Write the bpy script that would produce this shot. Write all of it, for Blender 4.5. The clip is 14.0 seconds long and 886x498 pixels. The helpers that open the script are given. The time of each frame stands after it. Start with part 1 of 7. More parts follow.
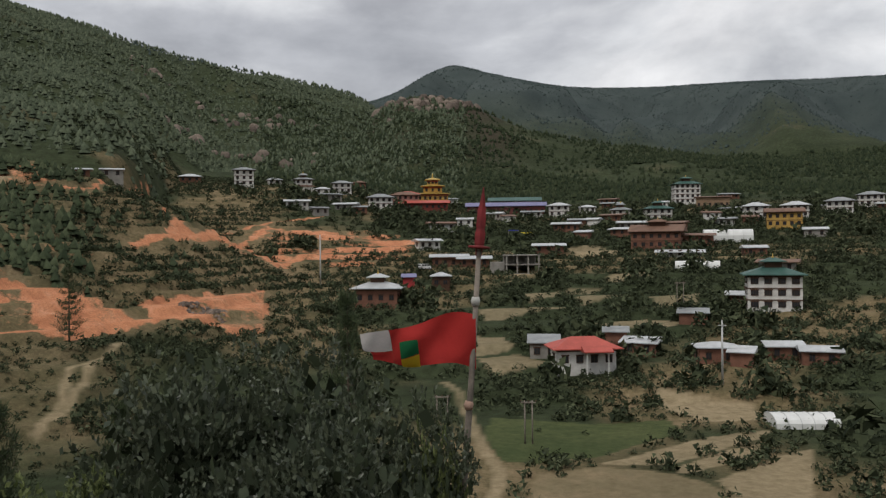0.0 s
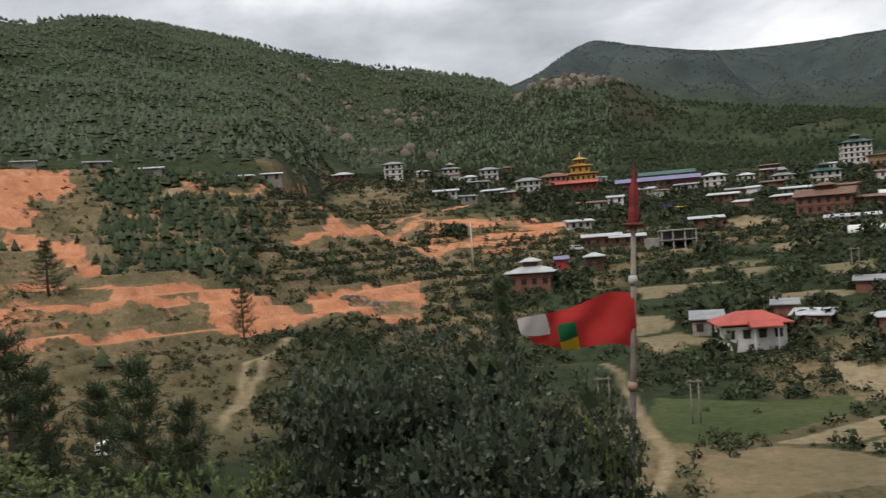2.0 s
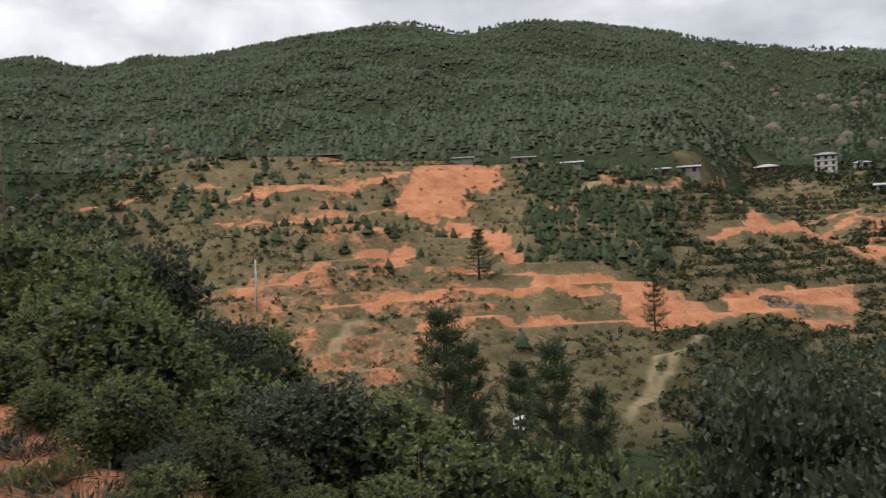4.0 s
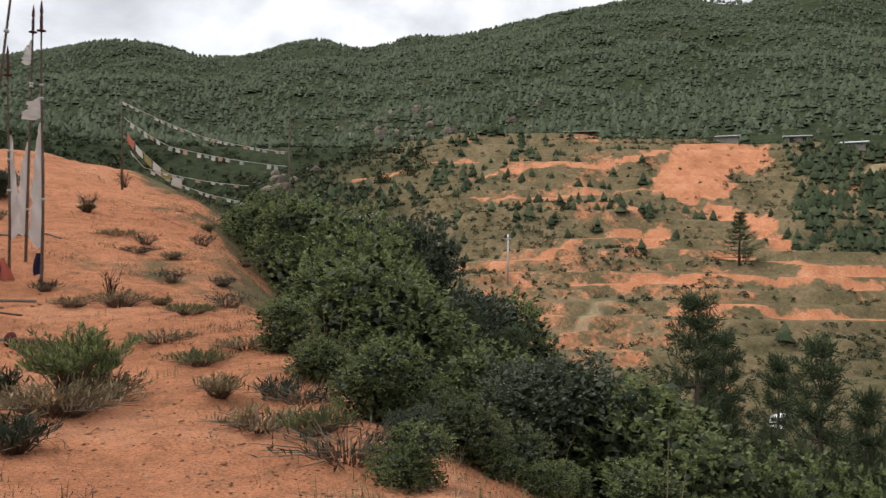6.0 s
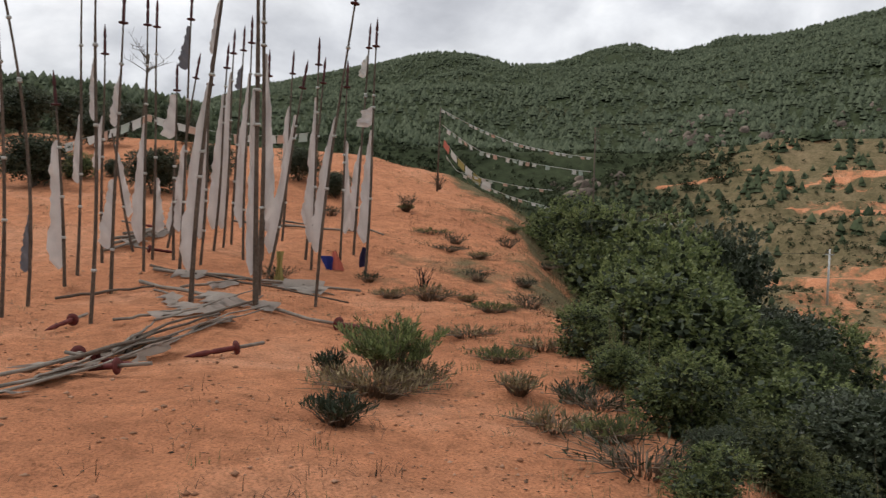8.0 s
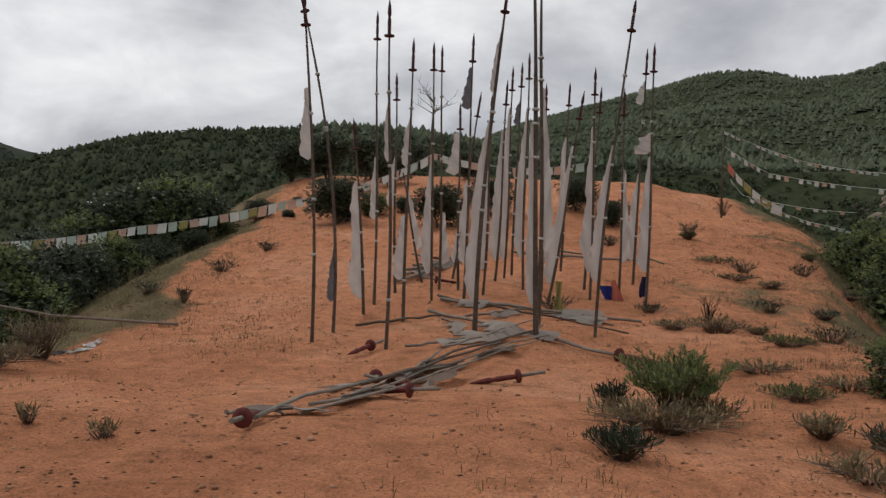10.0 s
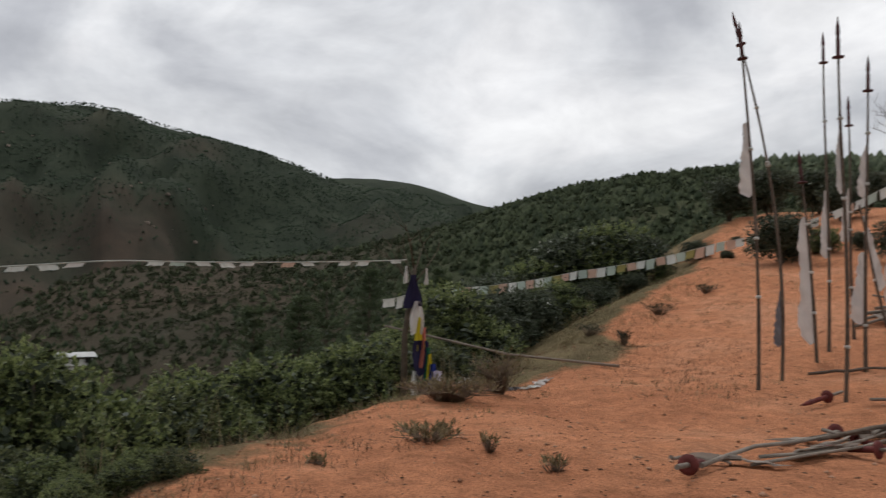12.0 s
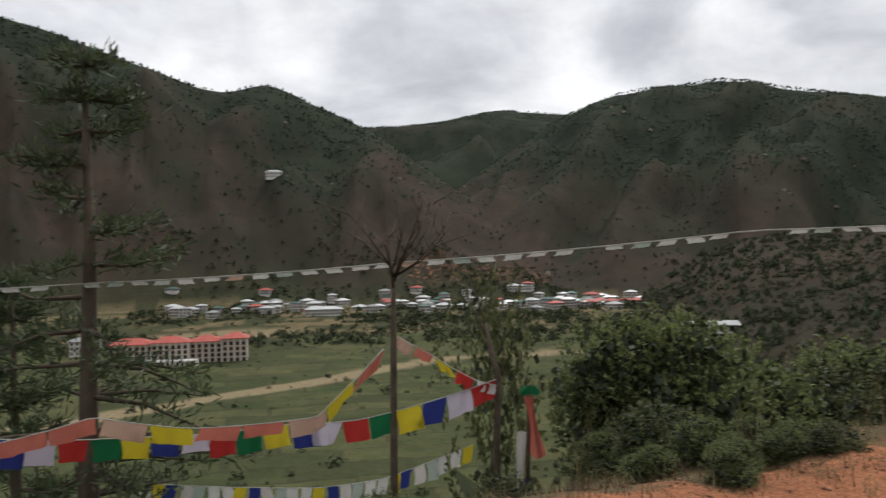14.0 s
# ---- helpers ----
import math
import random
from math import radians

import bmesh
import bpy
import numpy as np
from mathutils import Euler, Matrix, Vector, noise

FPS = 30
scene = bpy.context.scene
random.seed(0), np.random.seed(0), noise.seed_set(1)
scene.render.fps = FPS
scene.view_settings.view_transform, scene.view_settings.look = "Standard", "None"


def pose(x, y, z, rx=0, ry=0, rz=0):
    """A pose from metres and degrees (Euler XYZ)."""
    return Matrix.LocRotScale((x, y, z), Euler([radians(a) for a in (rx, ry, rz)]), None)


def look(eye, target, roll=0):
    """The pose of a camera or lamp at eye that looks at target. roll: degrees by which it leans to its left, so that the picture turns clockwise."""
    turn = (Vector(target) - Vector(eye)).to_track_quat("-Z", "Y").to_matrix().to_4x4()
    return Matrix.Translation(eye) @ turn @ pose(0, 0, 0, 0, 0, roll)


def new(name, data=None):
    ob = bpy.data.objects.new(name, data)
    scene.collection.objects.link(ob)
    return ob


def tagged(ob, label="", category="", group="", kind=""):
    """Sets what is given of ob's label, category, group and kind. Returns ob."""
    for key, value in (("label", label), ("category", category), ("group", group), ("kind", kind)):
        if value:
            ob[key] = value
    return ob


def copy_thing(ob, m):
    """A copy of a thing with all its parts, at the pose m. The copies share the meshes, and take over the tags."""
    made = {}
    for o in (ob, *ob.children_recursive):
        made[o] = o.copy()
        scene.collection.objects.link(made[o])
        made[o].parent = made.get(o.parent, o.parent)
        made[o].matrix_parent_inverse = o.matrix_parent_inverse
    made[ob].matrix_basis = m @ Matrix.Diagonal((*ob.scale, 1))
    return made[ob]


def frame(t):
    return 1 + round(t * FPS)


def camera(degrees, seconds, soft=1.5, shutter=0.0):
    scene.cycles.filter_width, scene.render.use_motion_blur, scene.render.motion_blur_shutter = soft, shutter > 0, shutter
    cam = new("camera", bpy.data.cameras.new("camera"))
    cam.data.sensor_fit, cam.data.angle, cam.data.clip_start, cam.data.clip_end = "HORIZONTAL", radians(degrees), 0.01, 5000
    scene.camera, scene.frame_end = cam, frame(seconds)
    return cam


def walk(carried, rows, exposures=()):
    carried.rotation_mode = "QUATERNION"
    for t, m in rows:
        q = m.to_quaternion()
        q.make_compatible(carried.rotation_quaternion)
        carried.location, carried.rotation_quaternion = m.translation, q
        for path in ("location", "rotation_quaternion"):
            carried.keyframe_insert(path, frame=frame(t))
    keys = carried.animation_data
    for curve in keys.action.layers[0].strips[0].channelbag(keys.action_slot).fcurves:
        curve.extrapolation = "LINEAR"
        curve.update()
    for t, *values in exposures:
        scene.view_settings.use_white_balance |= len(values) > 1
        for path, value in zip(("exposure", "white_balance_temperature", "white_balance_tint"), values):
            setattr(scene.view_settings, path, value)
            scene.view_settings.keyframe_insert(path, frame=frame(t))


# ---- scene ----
# ---------------------------------------------------------------- camera
EYE = 1.6
cam = camera(55.9, 14.0, soft=1.3, shutter=0.2)
TURNS = [(0, -0.37, -0.34, 0.59), (0.2, 0.20, -0.70, 0.80), (0.5, 0.53, -0.87, 1.00), (1, 1.82, -1.80, 1.14), (1.5, 4.41, -1.97, 1.94), (2, 9.92, -0.95, 4.32), (2.5, 17.57, -0.07, 4.97), (3, 25.23, 0.58, 4.49), (3.5, 31.72, 0.58, 3.83), (4, 37.82, 0.26, 2.43), (4.2, 40.50, 0.13, 2.19), (6.3, 57.77, -1.03, -0.62), (6.5, 60.02, -1.06, -0.94), (7, 65.70, -1.16, -1.68), (7.5, 70.44, -1.02, -2.34), (8, 75.37, -1.06, -2.51), (8.2, 77.37, -1.28, -2.33), (10.3, 96.11, 1.29, -1.39), (10.5, 97.28, 2.07, -1.09), (11, 103.11, 3.40, -0.97), (11.5, 112.39, 3.45, -1.16), (12, 123.47, 2.48, -1.13), (12.5, 134.16, 1.91, -0.20), (13, 143.98, 1.40, 0.07), (13.5, 153.70, 0.55, 0.81), (14, 165.33, 0.32, 0.96)]


def eye_at(yaw, pitch, roll):
    a = radians(yaw)
    return pose(-0.08 * math.sin(a), 0.08 * math.cos(a), EYE, 90 + pitch, roll, yaw)


walk(cam, [(t, eye_at(y, p, r)) for t, y, p, r in TURNS],
     exposures=[(0.0, 0.12), (0.5, -0.1), (1.0, 0.25), (1.5, 0.42), (3.0, 0.46), (4.2, 0.56), (6.3, 0.75), (7.0, 0.55), (8.2, 0.45), (10.3, 0.05), (11.0, 0.25), (12.0, 0.2), (12.5, 0.36), (14.0, 0.4)])

# ---------------------------------------------------------------- sky and sun (overcast)
world = bpy.data.worlds.new("overcast_sky")
scene.world = world
world.use_nodes = True
wn, wl = world.node_tree.nodes, world.node_tree.links
wn.clear()
out = wn.new("ShaderNodeOutputWorld")
bg = wn.new("ShaderNodeBackground")
sky = wn.new("ShaderNodeTexSky")
sky.sky_type, sky.sun_disc = 'NISHITA', False
sky.sun_elevation, sky.sun_rotation = radians(52), radians(150)
coord = wn.new("ShaderNodeTexCoord")
squash = wn.new("ShaderNodeMapping")
squash.inputs["Scale"].default_value = (1.0, 1.0, 2.0)
squash.inputs["Location"].default_value = (0.3, 1.7, 0.4)
wl.new(coord.outputs["Generated"], squash.inputs["Vector"])


def sky_noise(scale, detail, rough, distort=0.0):
    n = wn.new("ShaderNodeTexNoise")
    n.inputs["Scale"].default_value, n.inputs["Detail"].default_value = scale, detail
    n.inputs["Roughness"].default_value, n.inputs["Distortion"].default_value = rough, distort
    wl.new(squash.outputs["Vector"], n.inputs["Vector"])
    return n


def sky_ramp(src, stops):
    rp = wn.new("ShaderNodeValToRGB")
    e = rp.color_ramp.elements
    while len(e) < len(stops):
        e.new(0.5)
    for k, (p, c) in enumerate(stops):
        e[k].position, e[k].color = p, (*c, 1)
    wl.new(src, rp.inputs["Fac"])
    return rp


big = sky_noise(2.6, 8, 0.52, 0.45)
cloud = sky_ramp(big.outputs["Fac"], [(0.30, (0.40, 0.41, 0.44)), (0.43, (0.52, 0.53, 0.56)), (0.52, (0.70, 0.71, 0.73)), (0.60, (0.84, 0.84, 0.85)), (0.70, (0.93, 0.93, 0.93))])
fine = sky_noise(7.0, 8, 0.58, 0.3)
finer = sky_ramp(fine.outputs["Fac"], [(0.3, (0.80, 0.80, 0.81)), (0.7, (1.12, 1.12, 1.12))])
mul = wn.new("ShaderNodeMix")
mul.data_type, mul.blend_type = 'RGBA', 'MULTIPLY'
mul.inputs["Factor"].default_value = 1.0
wl.new(cloud.outputs["Color"], mul.inputs["A"])
wl.new(finer.outputs["Color"], mul.inputs["B"])
dim = wn.new("ShaderNodeMix")
dim.data_type, dim.blend_type = 'RGBA', 'MULTIPLY'
dim.inputs["Factor"].default_value = 1.0
dim.inputs["B"].default_value = (0.08, 0.08, 0.08, 1)
wl.new(sky.outputs["Color"], dim.inputs["A"])
veil = wn.new("ShaderNodeMix")
veil.data_type = 'RGBA'
veil.inputs["Factor"].default_value = 0.93
wl.new(dim.outputs["Result"], veil.inputs["A"])
wl.new(mul.outputs["Result"], veil.inputs["B"])
wl.new(veil.outputs["Result"], bg.inputs["Color"])
bg.inputs["Strength"].default_value = 0.95
wl.new(bg.outputs["Background"], out.inputs["Surface"])

sun = new("sun", bpy.data.lights.new("sun", 'SUN'))
sun.data.energy, sun.data.angle, sun.data.color = 1.2, radians(20), (1.0, 0.97, 0.92)
sun.matrix_world = look((0, 0, 100), (0 + 45, 55, 0))

# ---------------------------------------------------------------- materials


class Mat:
    """A node material with short ways to add noise, ramps and mixes."""

    def __init__(self, name, rough=0.8, metal=0.0, spec=0.3):
        self.m = bpy.data.materials.new(name)
        self.m.use_nodes = True
        self.n, self.l = self.m.node_tree.nodes, self.m.node_tree.links
        self.b = self.n["Principled BSDF"]
        self.b.inputs["Roughness"].default_value = rough
        self.b.inputs["Metallic"].default_value = metal
        self.b.inputs["Specular IOR Level"].default_value = spec
        self.c = self.n.new("ShaderNodeTexCoord").outputs["Object"]

    def noise(self, scale, detail=4, rough=0.6, vec=None):
        t = self.n.new("ShaderNodeTexNoise")
        t.inputs["Scale"].default_value, t.inputs["Detail"].default_value = scale, detail
        t.inputs["Roughness"].default_value = rough
        self.l.new(vec or self.c, t.inputs["Vector"])
        return t.outputs["Fac"]

    def ramp(self, src, stops):
        r = self.n.new("ShaderNodeValToRGB")
        e = r.color_ramp.elements
        while len(e) < len(stops):
            e.new(0.5)
        for k, (p, c) in enumerate(stops):
            c = c if isinstance(c, tuple) else (c, c, c)
            e[k].position, e[k].color = p, (*c, 1)
        self.l.new(src, r.inputs["Fac"])
        return r.outputs["Color"]

    def mix(self, fac, a, b, kind='MIX'):
        x = self.n.new("ShaderNodeMix")
        x.data_type, x.blend_type = 'RGBA', kind
        for key, val in (("Factor", fac), ("A", a), ("B", b)):
            if isinstance(val, (int, float)):
                x.inputs[key].default_value = val if key == "Factor" else (val, val, val, 1)
            elif isinstance(val, tuple):
                x.inputs[key].default_value = (*val, 1)
            else:
                self.l.new(val, x.inputs[key])
        return x.outputs["Result"]

    def math(self, op, a, b=0.0, clamp=False):
        x = self.n.new("ShaderNodeMath")
        x.operation, x.use_clamp = op, clamp
        for k, val in enumerate((a, b)):
            if isinstance(val, (int, float)):
                x.inputs[k].default_value = val
            else:
                self.l.new(val, x.inputs[k])
        return x.outputs[0]

    def random(self):
        return self.n.new("ShaderNodeObjectInfo").outputs["Random"]

    def island(self):
        return self.n.new("ShaderNodeNewGeometry").outputs["Random Per Island"]

    def attribute(self, name):
        a = self.n.new("ShaderNodeAttribute")
        a.attribute_name = name
        s = self.n.new("ShaderNodeSeparateColor")
        self.l.new(a.outputs["Color"], s.inputs[0])
        return s.outputs

    def color(self, src):
        if isinstance(src, tuple):
            self.b.inputs["Base Color"].default_value = (*src, 1)
        else:
            self.l.new(src, self.b.inputs["Base Color"])
        return self

    def bump(self, src, strength=0.3, distance=0.02):
        p = self.n.new("ShaderNodeBump")
        p.inputs["Strength"].default_value, p.inputs["Distance"].default_value = strength, distance
        self.l.new(src, p.inputs["Height"])
        self.l.new(p.outputs["Normal"], self.b.inputs["Normal"])
        return self


def simple(name, c, rough=0.8, metal=0.0, scale=6.0, vary=0.25, bump=0.0, spec=0.3):
    """One colour, varied at two scales, with a little relief."""
    m = Mat(name, rough, metal, spec)
    dark = tuple(v * (1 - vary) for v in c)
    light = tuple(min(1, v * (1 + vary)) for v in c)
    a = m.ramp(m.noise(scale, 4), [(0.3, dark), (0.7, light)])
    b = m.ramp(m.noise(scale * 9, 3), [(0.35, 1 - vary * 0.6), (0.65, 1.0)])
    m.color(m.mix(1.0, a, b, 'MULTIPLY'))
    if bump:
        m.bump(m.noise(scale * 5, 5), 0.5, bump)
    return m.m


def leafy(name, dark, light, rough=0.5, back=0.0):
    """Foliage whose clumps and leaves vary in colour."""
    m = Mat(name, rough, 0, 0.35 if rough < 0.75 else 0.06)
    a = m.ramp(m.island(), [(0.0, dark), (0.55, tuple((p + q) / 2 for p, q in zip(dark, light))), (1.0, light)])
    b = m.ramp(m.noise(0.6, 3), [(0.3, 0.65), (0.7, 1.15)])
    m.color(m.mix(1.0, a, b, 'MULTIPLY'))
    if back:
        tr = m.n.new("ShaderNodeBsdfTranslucent")
        m.l.new(m.b.inputs["Base Color"].links[0].from_socket, tr.inputs["Color"])
        mx = m.n.new("ShaderNodeMixShader")
        mx.inputs[0].default_value = back
        m.l.new(m.b.outputs[0], mx.inputs[1]), m.l.new(tr.outputs[0], mx.inputs[2])
        m.l.new(mx.outputs[0], m.n["Material Output"].inputs["Surface"])
    return m.m


def ground_material():
    """Red soil, dry grass, crops, scrub and forest floor, laid out by the land's own cover maps."""
    m = Mat("red_hill_ground", 0.95, 0, 0.06)
    cover = m.attribute("cover")
    more = m.attribute("cover_two")
    # forest floor and scrub
    g1 = m.ramp(m.noise(0.02, 6, 0.7), [(0.32, (0.034, 0.044, 0.022)), (0.55, (0.050, 0.062, 0.031)), (0.72, (0.088, 0.084, 0.048))])
    g2 = m.ramp(m.noise(0.35, 5, 0.7), [(0.30, 0.55), (0.70, 1.25)])
    col = m.mix(1.0, g1, g2, 'MULTIPLY')
    # far northern slopes lighter and bluer: distance haze put into the colour
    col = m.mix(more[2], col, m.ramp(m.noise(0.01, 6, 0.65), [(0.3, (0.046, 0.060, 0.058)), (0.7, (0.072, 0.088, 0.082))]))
    # dry slopes of the far mountains
    south = m.attribute("cover_three")
    col = m.mix(south[0], col, m.ramp(m.noise(0.01, 6, 0.65), [(0.3, (0.020, 0.028, 0.019)), (0.7, (0.040, 0.050, 0.032))]))
    bare = m.ramp(m.noise(0.012, 7, 0.7), [(0.3, (0.036, 0.031, 0.025)), (0.7, (0.085, 0.058, 0.044))])
    col = m.mix(more[0], col, bare)
    # dry grass
    d1 = m.ramp(m.noise(0.12, 6, 0.75), [(0.28, (0.095, 0.086, 0.042)), (0.50, (0.195, 0.152, 0.083)), (0.72, (0.31, 0.225, 0.132))])
    d2 = m.ramp(m.noise(1.4, 5, 0.75), [(0.3, 0.6), (0.7, 1.2)])
    dry = m.mix(1.0, d1, d2, 'MULTIPLY')
    col = m.mix(cover[1], col, dry)
    # crops
    c1 = m.ramp(m.noise(0.05, 4, 0.6), [(0.35, (0.052, 0.072, 0.029)), (0.65, (0.098, 0.112, 0.047))])
    c2 = m.ramp(m.noise(0.8, 4, 0.7), [(0.3, 0.75), (0.7, 1.15)])
    col = m.mix(cover[2], col, m.mix(1.0, c1, c2, 'MULTIPLY'))
    # straw-coloured stubble fields, sand and tracks
    s1 = m.ramp(m.noise(0.6, 5, 0.7), [(0.3, (0.22, 0.172, 0.100)), (0.7, (0.40, 0.315, 0.195))])
    col = m.mix(more[1], col, s1)
    # red earth
    e1 = m.ramp(m.noise(0.25, 6, 0.68), [(0.28, (0.38, 0.152, 0.078)), (0.52, (0.55, 0.238, 0.124)), (0.75, (0.64, 0.330, 0.200))])
    e2 = m.ramp(m.noise(3.6, 7, 0.75), [(0.30, 0.68), (0.50, 1.04), (0.70, 1.28)])
    e3 = m.ramp(m.noise(38.0, 4, 0.7), [(0.32, 0.56), (0.48, 1.0), (0.70, 1.24)])
    earth = m.mix(1.0, m.mix(1.0, e1, e2, 'MULTIPLY'), e3, 'MULTIPLY')
    edge = m.math('ADD', cover[0], m.math('MULTIPLY', m.math('SUBTRACT', m.noise(0.9, 6, 0.75), 0.5), 0.8))
    edge = m.math('ADD', edge, m.math('MULTIPLY', m.math('SUBTRACT', m.noise(0.16, 5, 0.7), 0.5), 1.0))
    fac = m.ramp(edge, [(0.40, 0.0), (0.60, 1.0)])
    fac = m.mix(m.ramp(cover[0], [(0.02, 0.0), (0.12, 1.0)]), (0, 0, 0), fac)
    col = m.mix(fac, col, earth)
    m.color(col)
    h = m.math('ADD', m.math('MULTIPLY', m.noise(2.2, 8, 0.72), 1.0), m.math('MULTIPLY', m.noise(26.0, 5, 0.7), 0.2))
    m.bump(h, 1.0, 0.20)
    return m.m


GROUND = ground_material()

# ---------------------------------------------------------------- the land


def hashed(i, j, seed):
    n = (i * 374761393 + j * 668265263 + seed * 974634247) & 0xFFFFFFFF
    n = ((n ^ (n >> 13)) * 1274126177) & 0xFFFFFFFF
    return ((n ^ (n >> 16)) & 0xFFFF) / 65535.0


def value_noise(x, y, seed=0):
    xi, yi = np.floor(x).astype(np.int64), np.floor(y).astype(np.int64)
    fx, fy = x - xi, y - yi
    fx, fy = fx * fx * (3 - 2 * fx), fy * fy * (3 - 2 * fy)
    a, b = hashed(xi, yi, seed), hashed(xi + 1, yi, seed)
    c, d = hashed(xi, yi + 1, seed), hashed(xi + 1, yi + 1, seed)
    return (a * (1 - fx) + b * fx) * (1 - fy) + (c * (1 - fx) + d * fx) * fy


def fbm(x, y, size, octaves=4, seed=0):
    """Fractal noise between about -0.5 and 0.5; size: metres of the largest waves."""
    total, amp, norm = 0.0, 1.0, 0.0
    for k in range(octaves):
        total = total + amp * (value_noise(x / size + 17.3 * k, y / size - 9.1 * k, seed + k) - 0.5)
        norm += amp
        amp, size = amp * 0.5, size * 0.5
    return total / norm


def smooth(a, b, x):
    t = np.clip((x - a) / (b - a), 0, 1)
    return t * t * (3 - 2 * t)


def spline(x, xs, ys):
    """Smooth curve through (xs, ys)."""
    xs, ys = np.array(xs, float), np.array(ys, float)
    s = np.gradient(ys, xs)
    k = np.clip(np.searchsorted(xs, x) - 1, 0, len(xs) - 2)
    h = xs[k + 1] - xs[k]
    t = np.clip((x - xs[k]) / h, 0, 1)
    return ((2 * t**3 - 3 * t**2 + 1) * ys[k] + (t**3 - 2 * t**2 + t) * h * s[k]
            + (3 * t**2 - 2 * t**3) * ys[k + 1] + (t**3 - t**2) * h * s[k + 1])


# Each mountain: bearing of its crest points (degrees, left of north), their height angle, and the distance of crest and foot.
RIDGES = {
    "far_grey": ([-120, -60, -27, -19, -14, -8.7, -3.7, -1.2, 0.7, 3.1, 8, 20, 40],
                 [8, 9, 9.9, 10.2, 10.2, 10.5, 11.5, 12.1, 11.5, 10.2, 9, 7, -6], 2600, 900, 90),
    "rock_hill": ([-60, -28, -18.4, -13.2, -6.4, -1.4, 0.9, 3.6, 5.3, 8, 12, 16],
                  [4, 5.2, 5.5, 6.4, 7.7, 9.6, 9.9, 9.2, 7.4, 6, 4.5, 2], 820, 520, 30),
    "forest_ridge": ([0, 5.4, 10.4, 16, 23.4, 33.4, 35.6, 39.3, 44.7, 50.8, 54.6, 57, 60.2, 63.2, 69.6, 76, 81, 85, 90, 95, 105],
                     [6, 10, 11.2, 12.1, 14, 15.1, 14.8, 15.5, 15, 14, 13.3, 13.3, 12.5, 12.9, 11.5, 12.2, 11, 10, 8.5, 6, 0], 1050, 310, 33),
    "stony_spur": ([44, 49, 53, 57, 61, 65, 70, 76],
                   [5, 7, 8.2, 8.8, 7.2, 5.2, 3.5, 1], 430, 210, 8),
    "pine_hill": ([70, 80, 87, 95, 106.5, 112.3, 115, 120.3, 125, 131, 139, 146, 151, 156],
                  [2, 4, 6.4, 8.0, 7.9, 7.3, 6.8, 5.2, 3.6, 2.2, 1.2, 0.4, -2.2, -8], 400, 75, -6),
    "blue_hill": ([108, 115, 121, 125.8, 131.6, 136, 142, 150],
                  [3, 4.8, 5.6, 6.9, 7.1, 6.6, 5, 0], 2500, 900, -40),
    "main_mountain": ([122, 131, 137, 139.4, 143, 147, 149, 152.5, 155.5, 158, 162, 168, 176],
                      [3, 7, 8.9, 9.4, 10.2, 11, 10.8, 10.6, 9.7, 8.6, 6, 2, -2], 2000, 1000, -45),
    "far_saddle": ([146, 156.8, 162.3, 164.6, 170.7, 176, 185, 205, 240],
                   [8, 9.4, 9.6, 9.1, 8.7, 8.5, 8, 8, 8], 3500, 1700, 0),
    "brown_mountain": ([155, 158.5, 164.6, 170.7, 174, 177, 179.7, 185, 189.7, 193, 205, 220, 240],
                       [-3, 0.4, 4.6, 8.7, 10.2, 11.4, 10.9, 12.3, 13.8, 14.6, 16, 14, 8], 1500, 950, -45),
    "red_slope": ([0, 4, 8, 12, 16.6, 21, 24.9, 30, 37.5, 44, 52.7, 58, 64, 70, 76],
                  [-5, -4, -2.5, -0.6, 2.0, 4.0, 5.2, 5.7, 6.2, 6.6, 6.9, 6.2, 4.5, 2, -3], 265, 112, -25),
}


def bearing(x, y):
    return (np.degrees(np.arctan2(-x, y)) + 120) % 360 - 120


def gullies(az, r, x, y):
    """Spurs (towards 0.2) and gullies (below 0) that run down the far mountains."""
    a = np.radians(az) * 1500 + 260 * fbm(x, y, 500, 3, 32)
    return 0.12 - np.abs(fbm(a, 0.30 * r, 420, 4, 33)) + 0.35 * (0.12 - np.abs(fbm(a, 0.35 * r, 130, 3, 34)))


def ridge(name, az, r, x, y):
    azs, els, crest, foot, low = RIDGES[name]
    if name == "pine_hill":
        low = low - 50 * smooth(112, 150, az)
    if name == "forest_ridge":
        foot = 310 + 215 * (1 - smooth(13, 22, az))
    el = spline(az, azs, els)
    top = EYE + crest * np.tan(np.radians(el))
    t = np.clip((r - foot) / (crest - foot), 0, 1)
    up = np.maximum(top - low, 0)
    z = low + (top - low) * t**1.15
    gully = fbm(x, y, 0.22 * (crest - foot), 5, 31) * 1.0
    if crest >= 1400:
        # spurs and gullies that run down the slope
        gully = 0.45 * gully + 2.2 * gullies(az, r, x, y)
    z = z + gully * up * (0.34 if crest < 1400 else 0.62) * (4 * t * (1 - t)) ** 0.8
    z = np.minimum(z, EYE + r * np.tan(np.radians(el - 0.3 * (1 - t))))
    z = np.where(r > crest, top - 0.3 * (r - crest), z)
    off = np.maximum(azs[0] - az, 0) + np.maximum(az - azs[-1], 0)
    z = np.where(r < foot, low - 0.55 * (foot - r), z)
    return z - off * np.radians(1) * np.maximum(r, 60) * 0.7


def crest_of(u):
    return 5.4 * smooth(9, 44, u) - 0.06 * np.maximum(u - 44, 0)


def left_edge(u):
    """Half the width of the spur's flat top on its valley side."""
    return 3.2 + 0.55 * np.clip(u, 0, 5) + 0.08 * np.clip(u - 5, 0, 40)


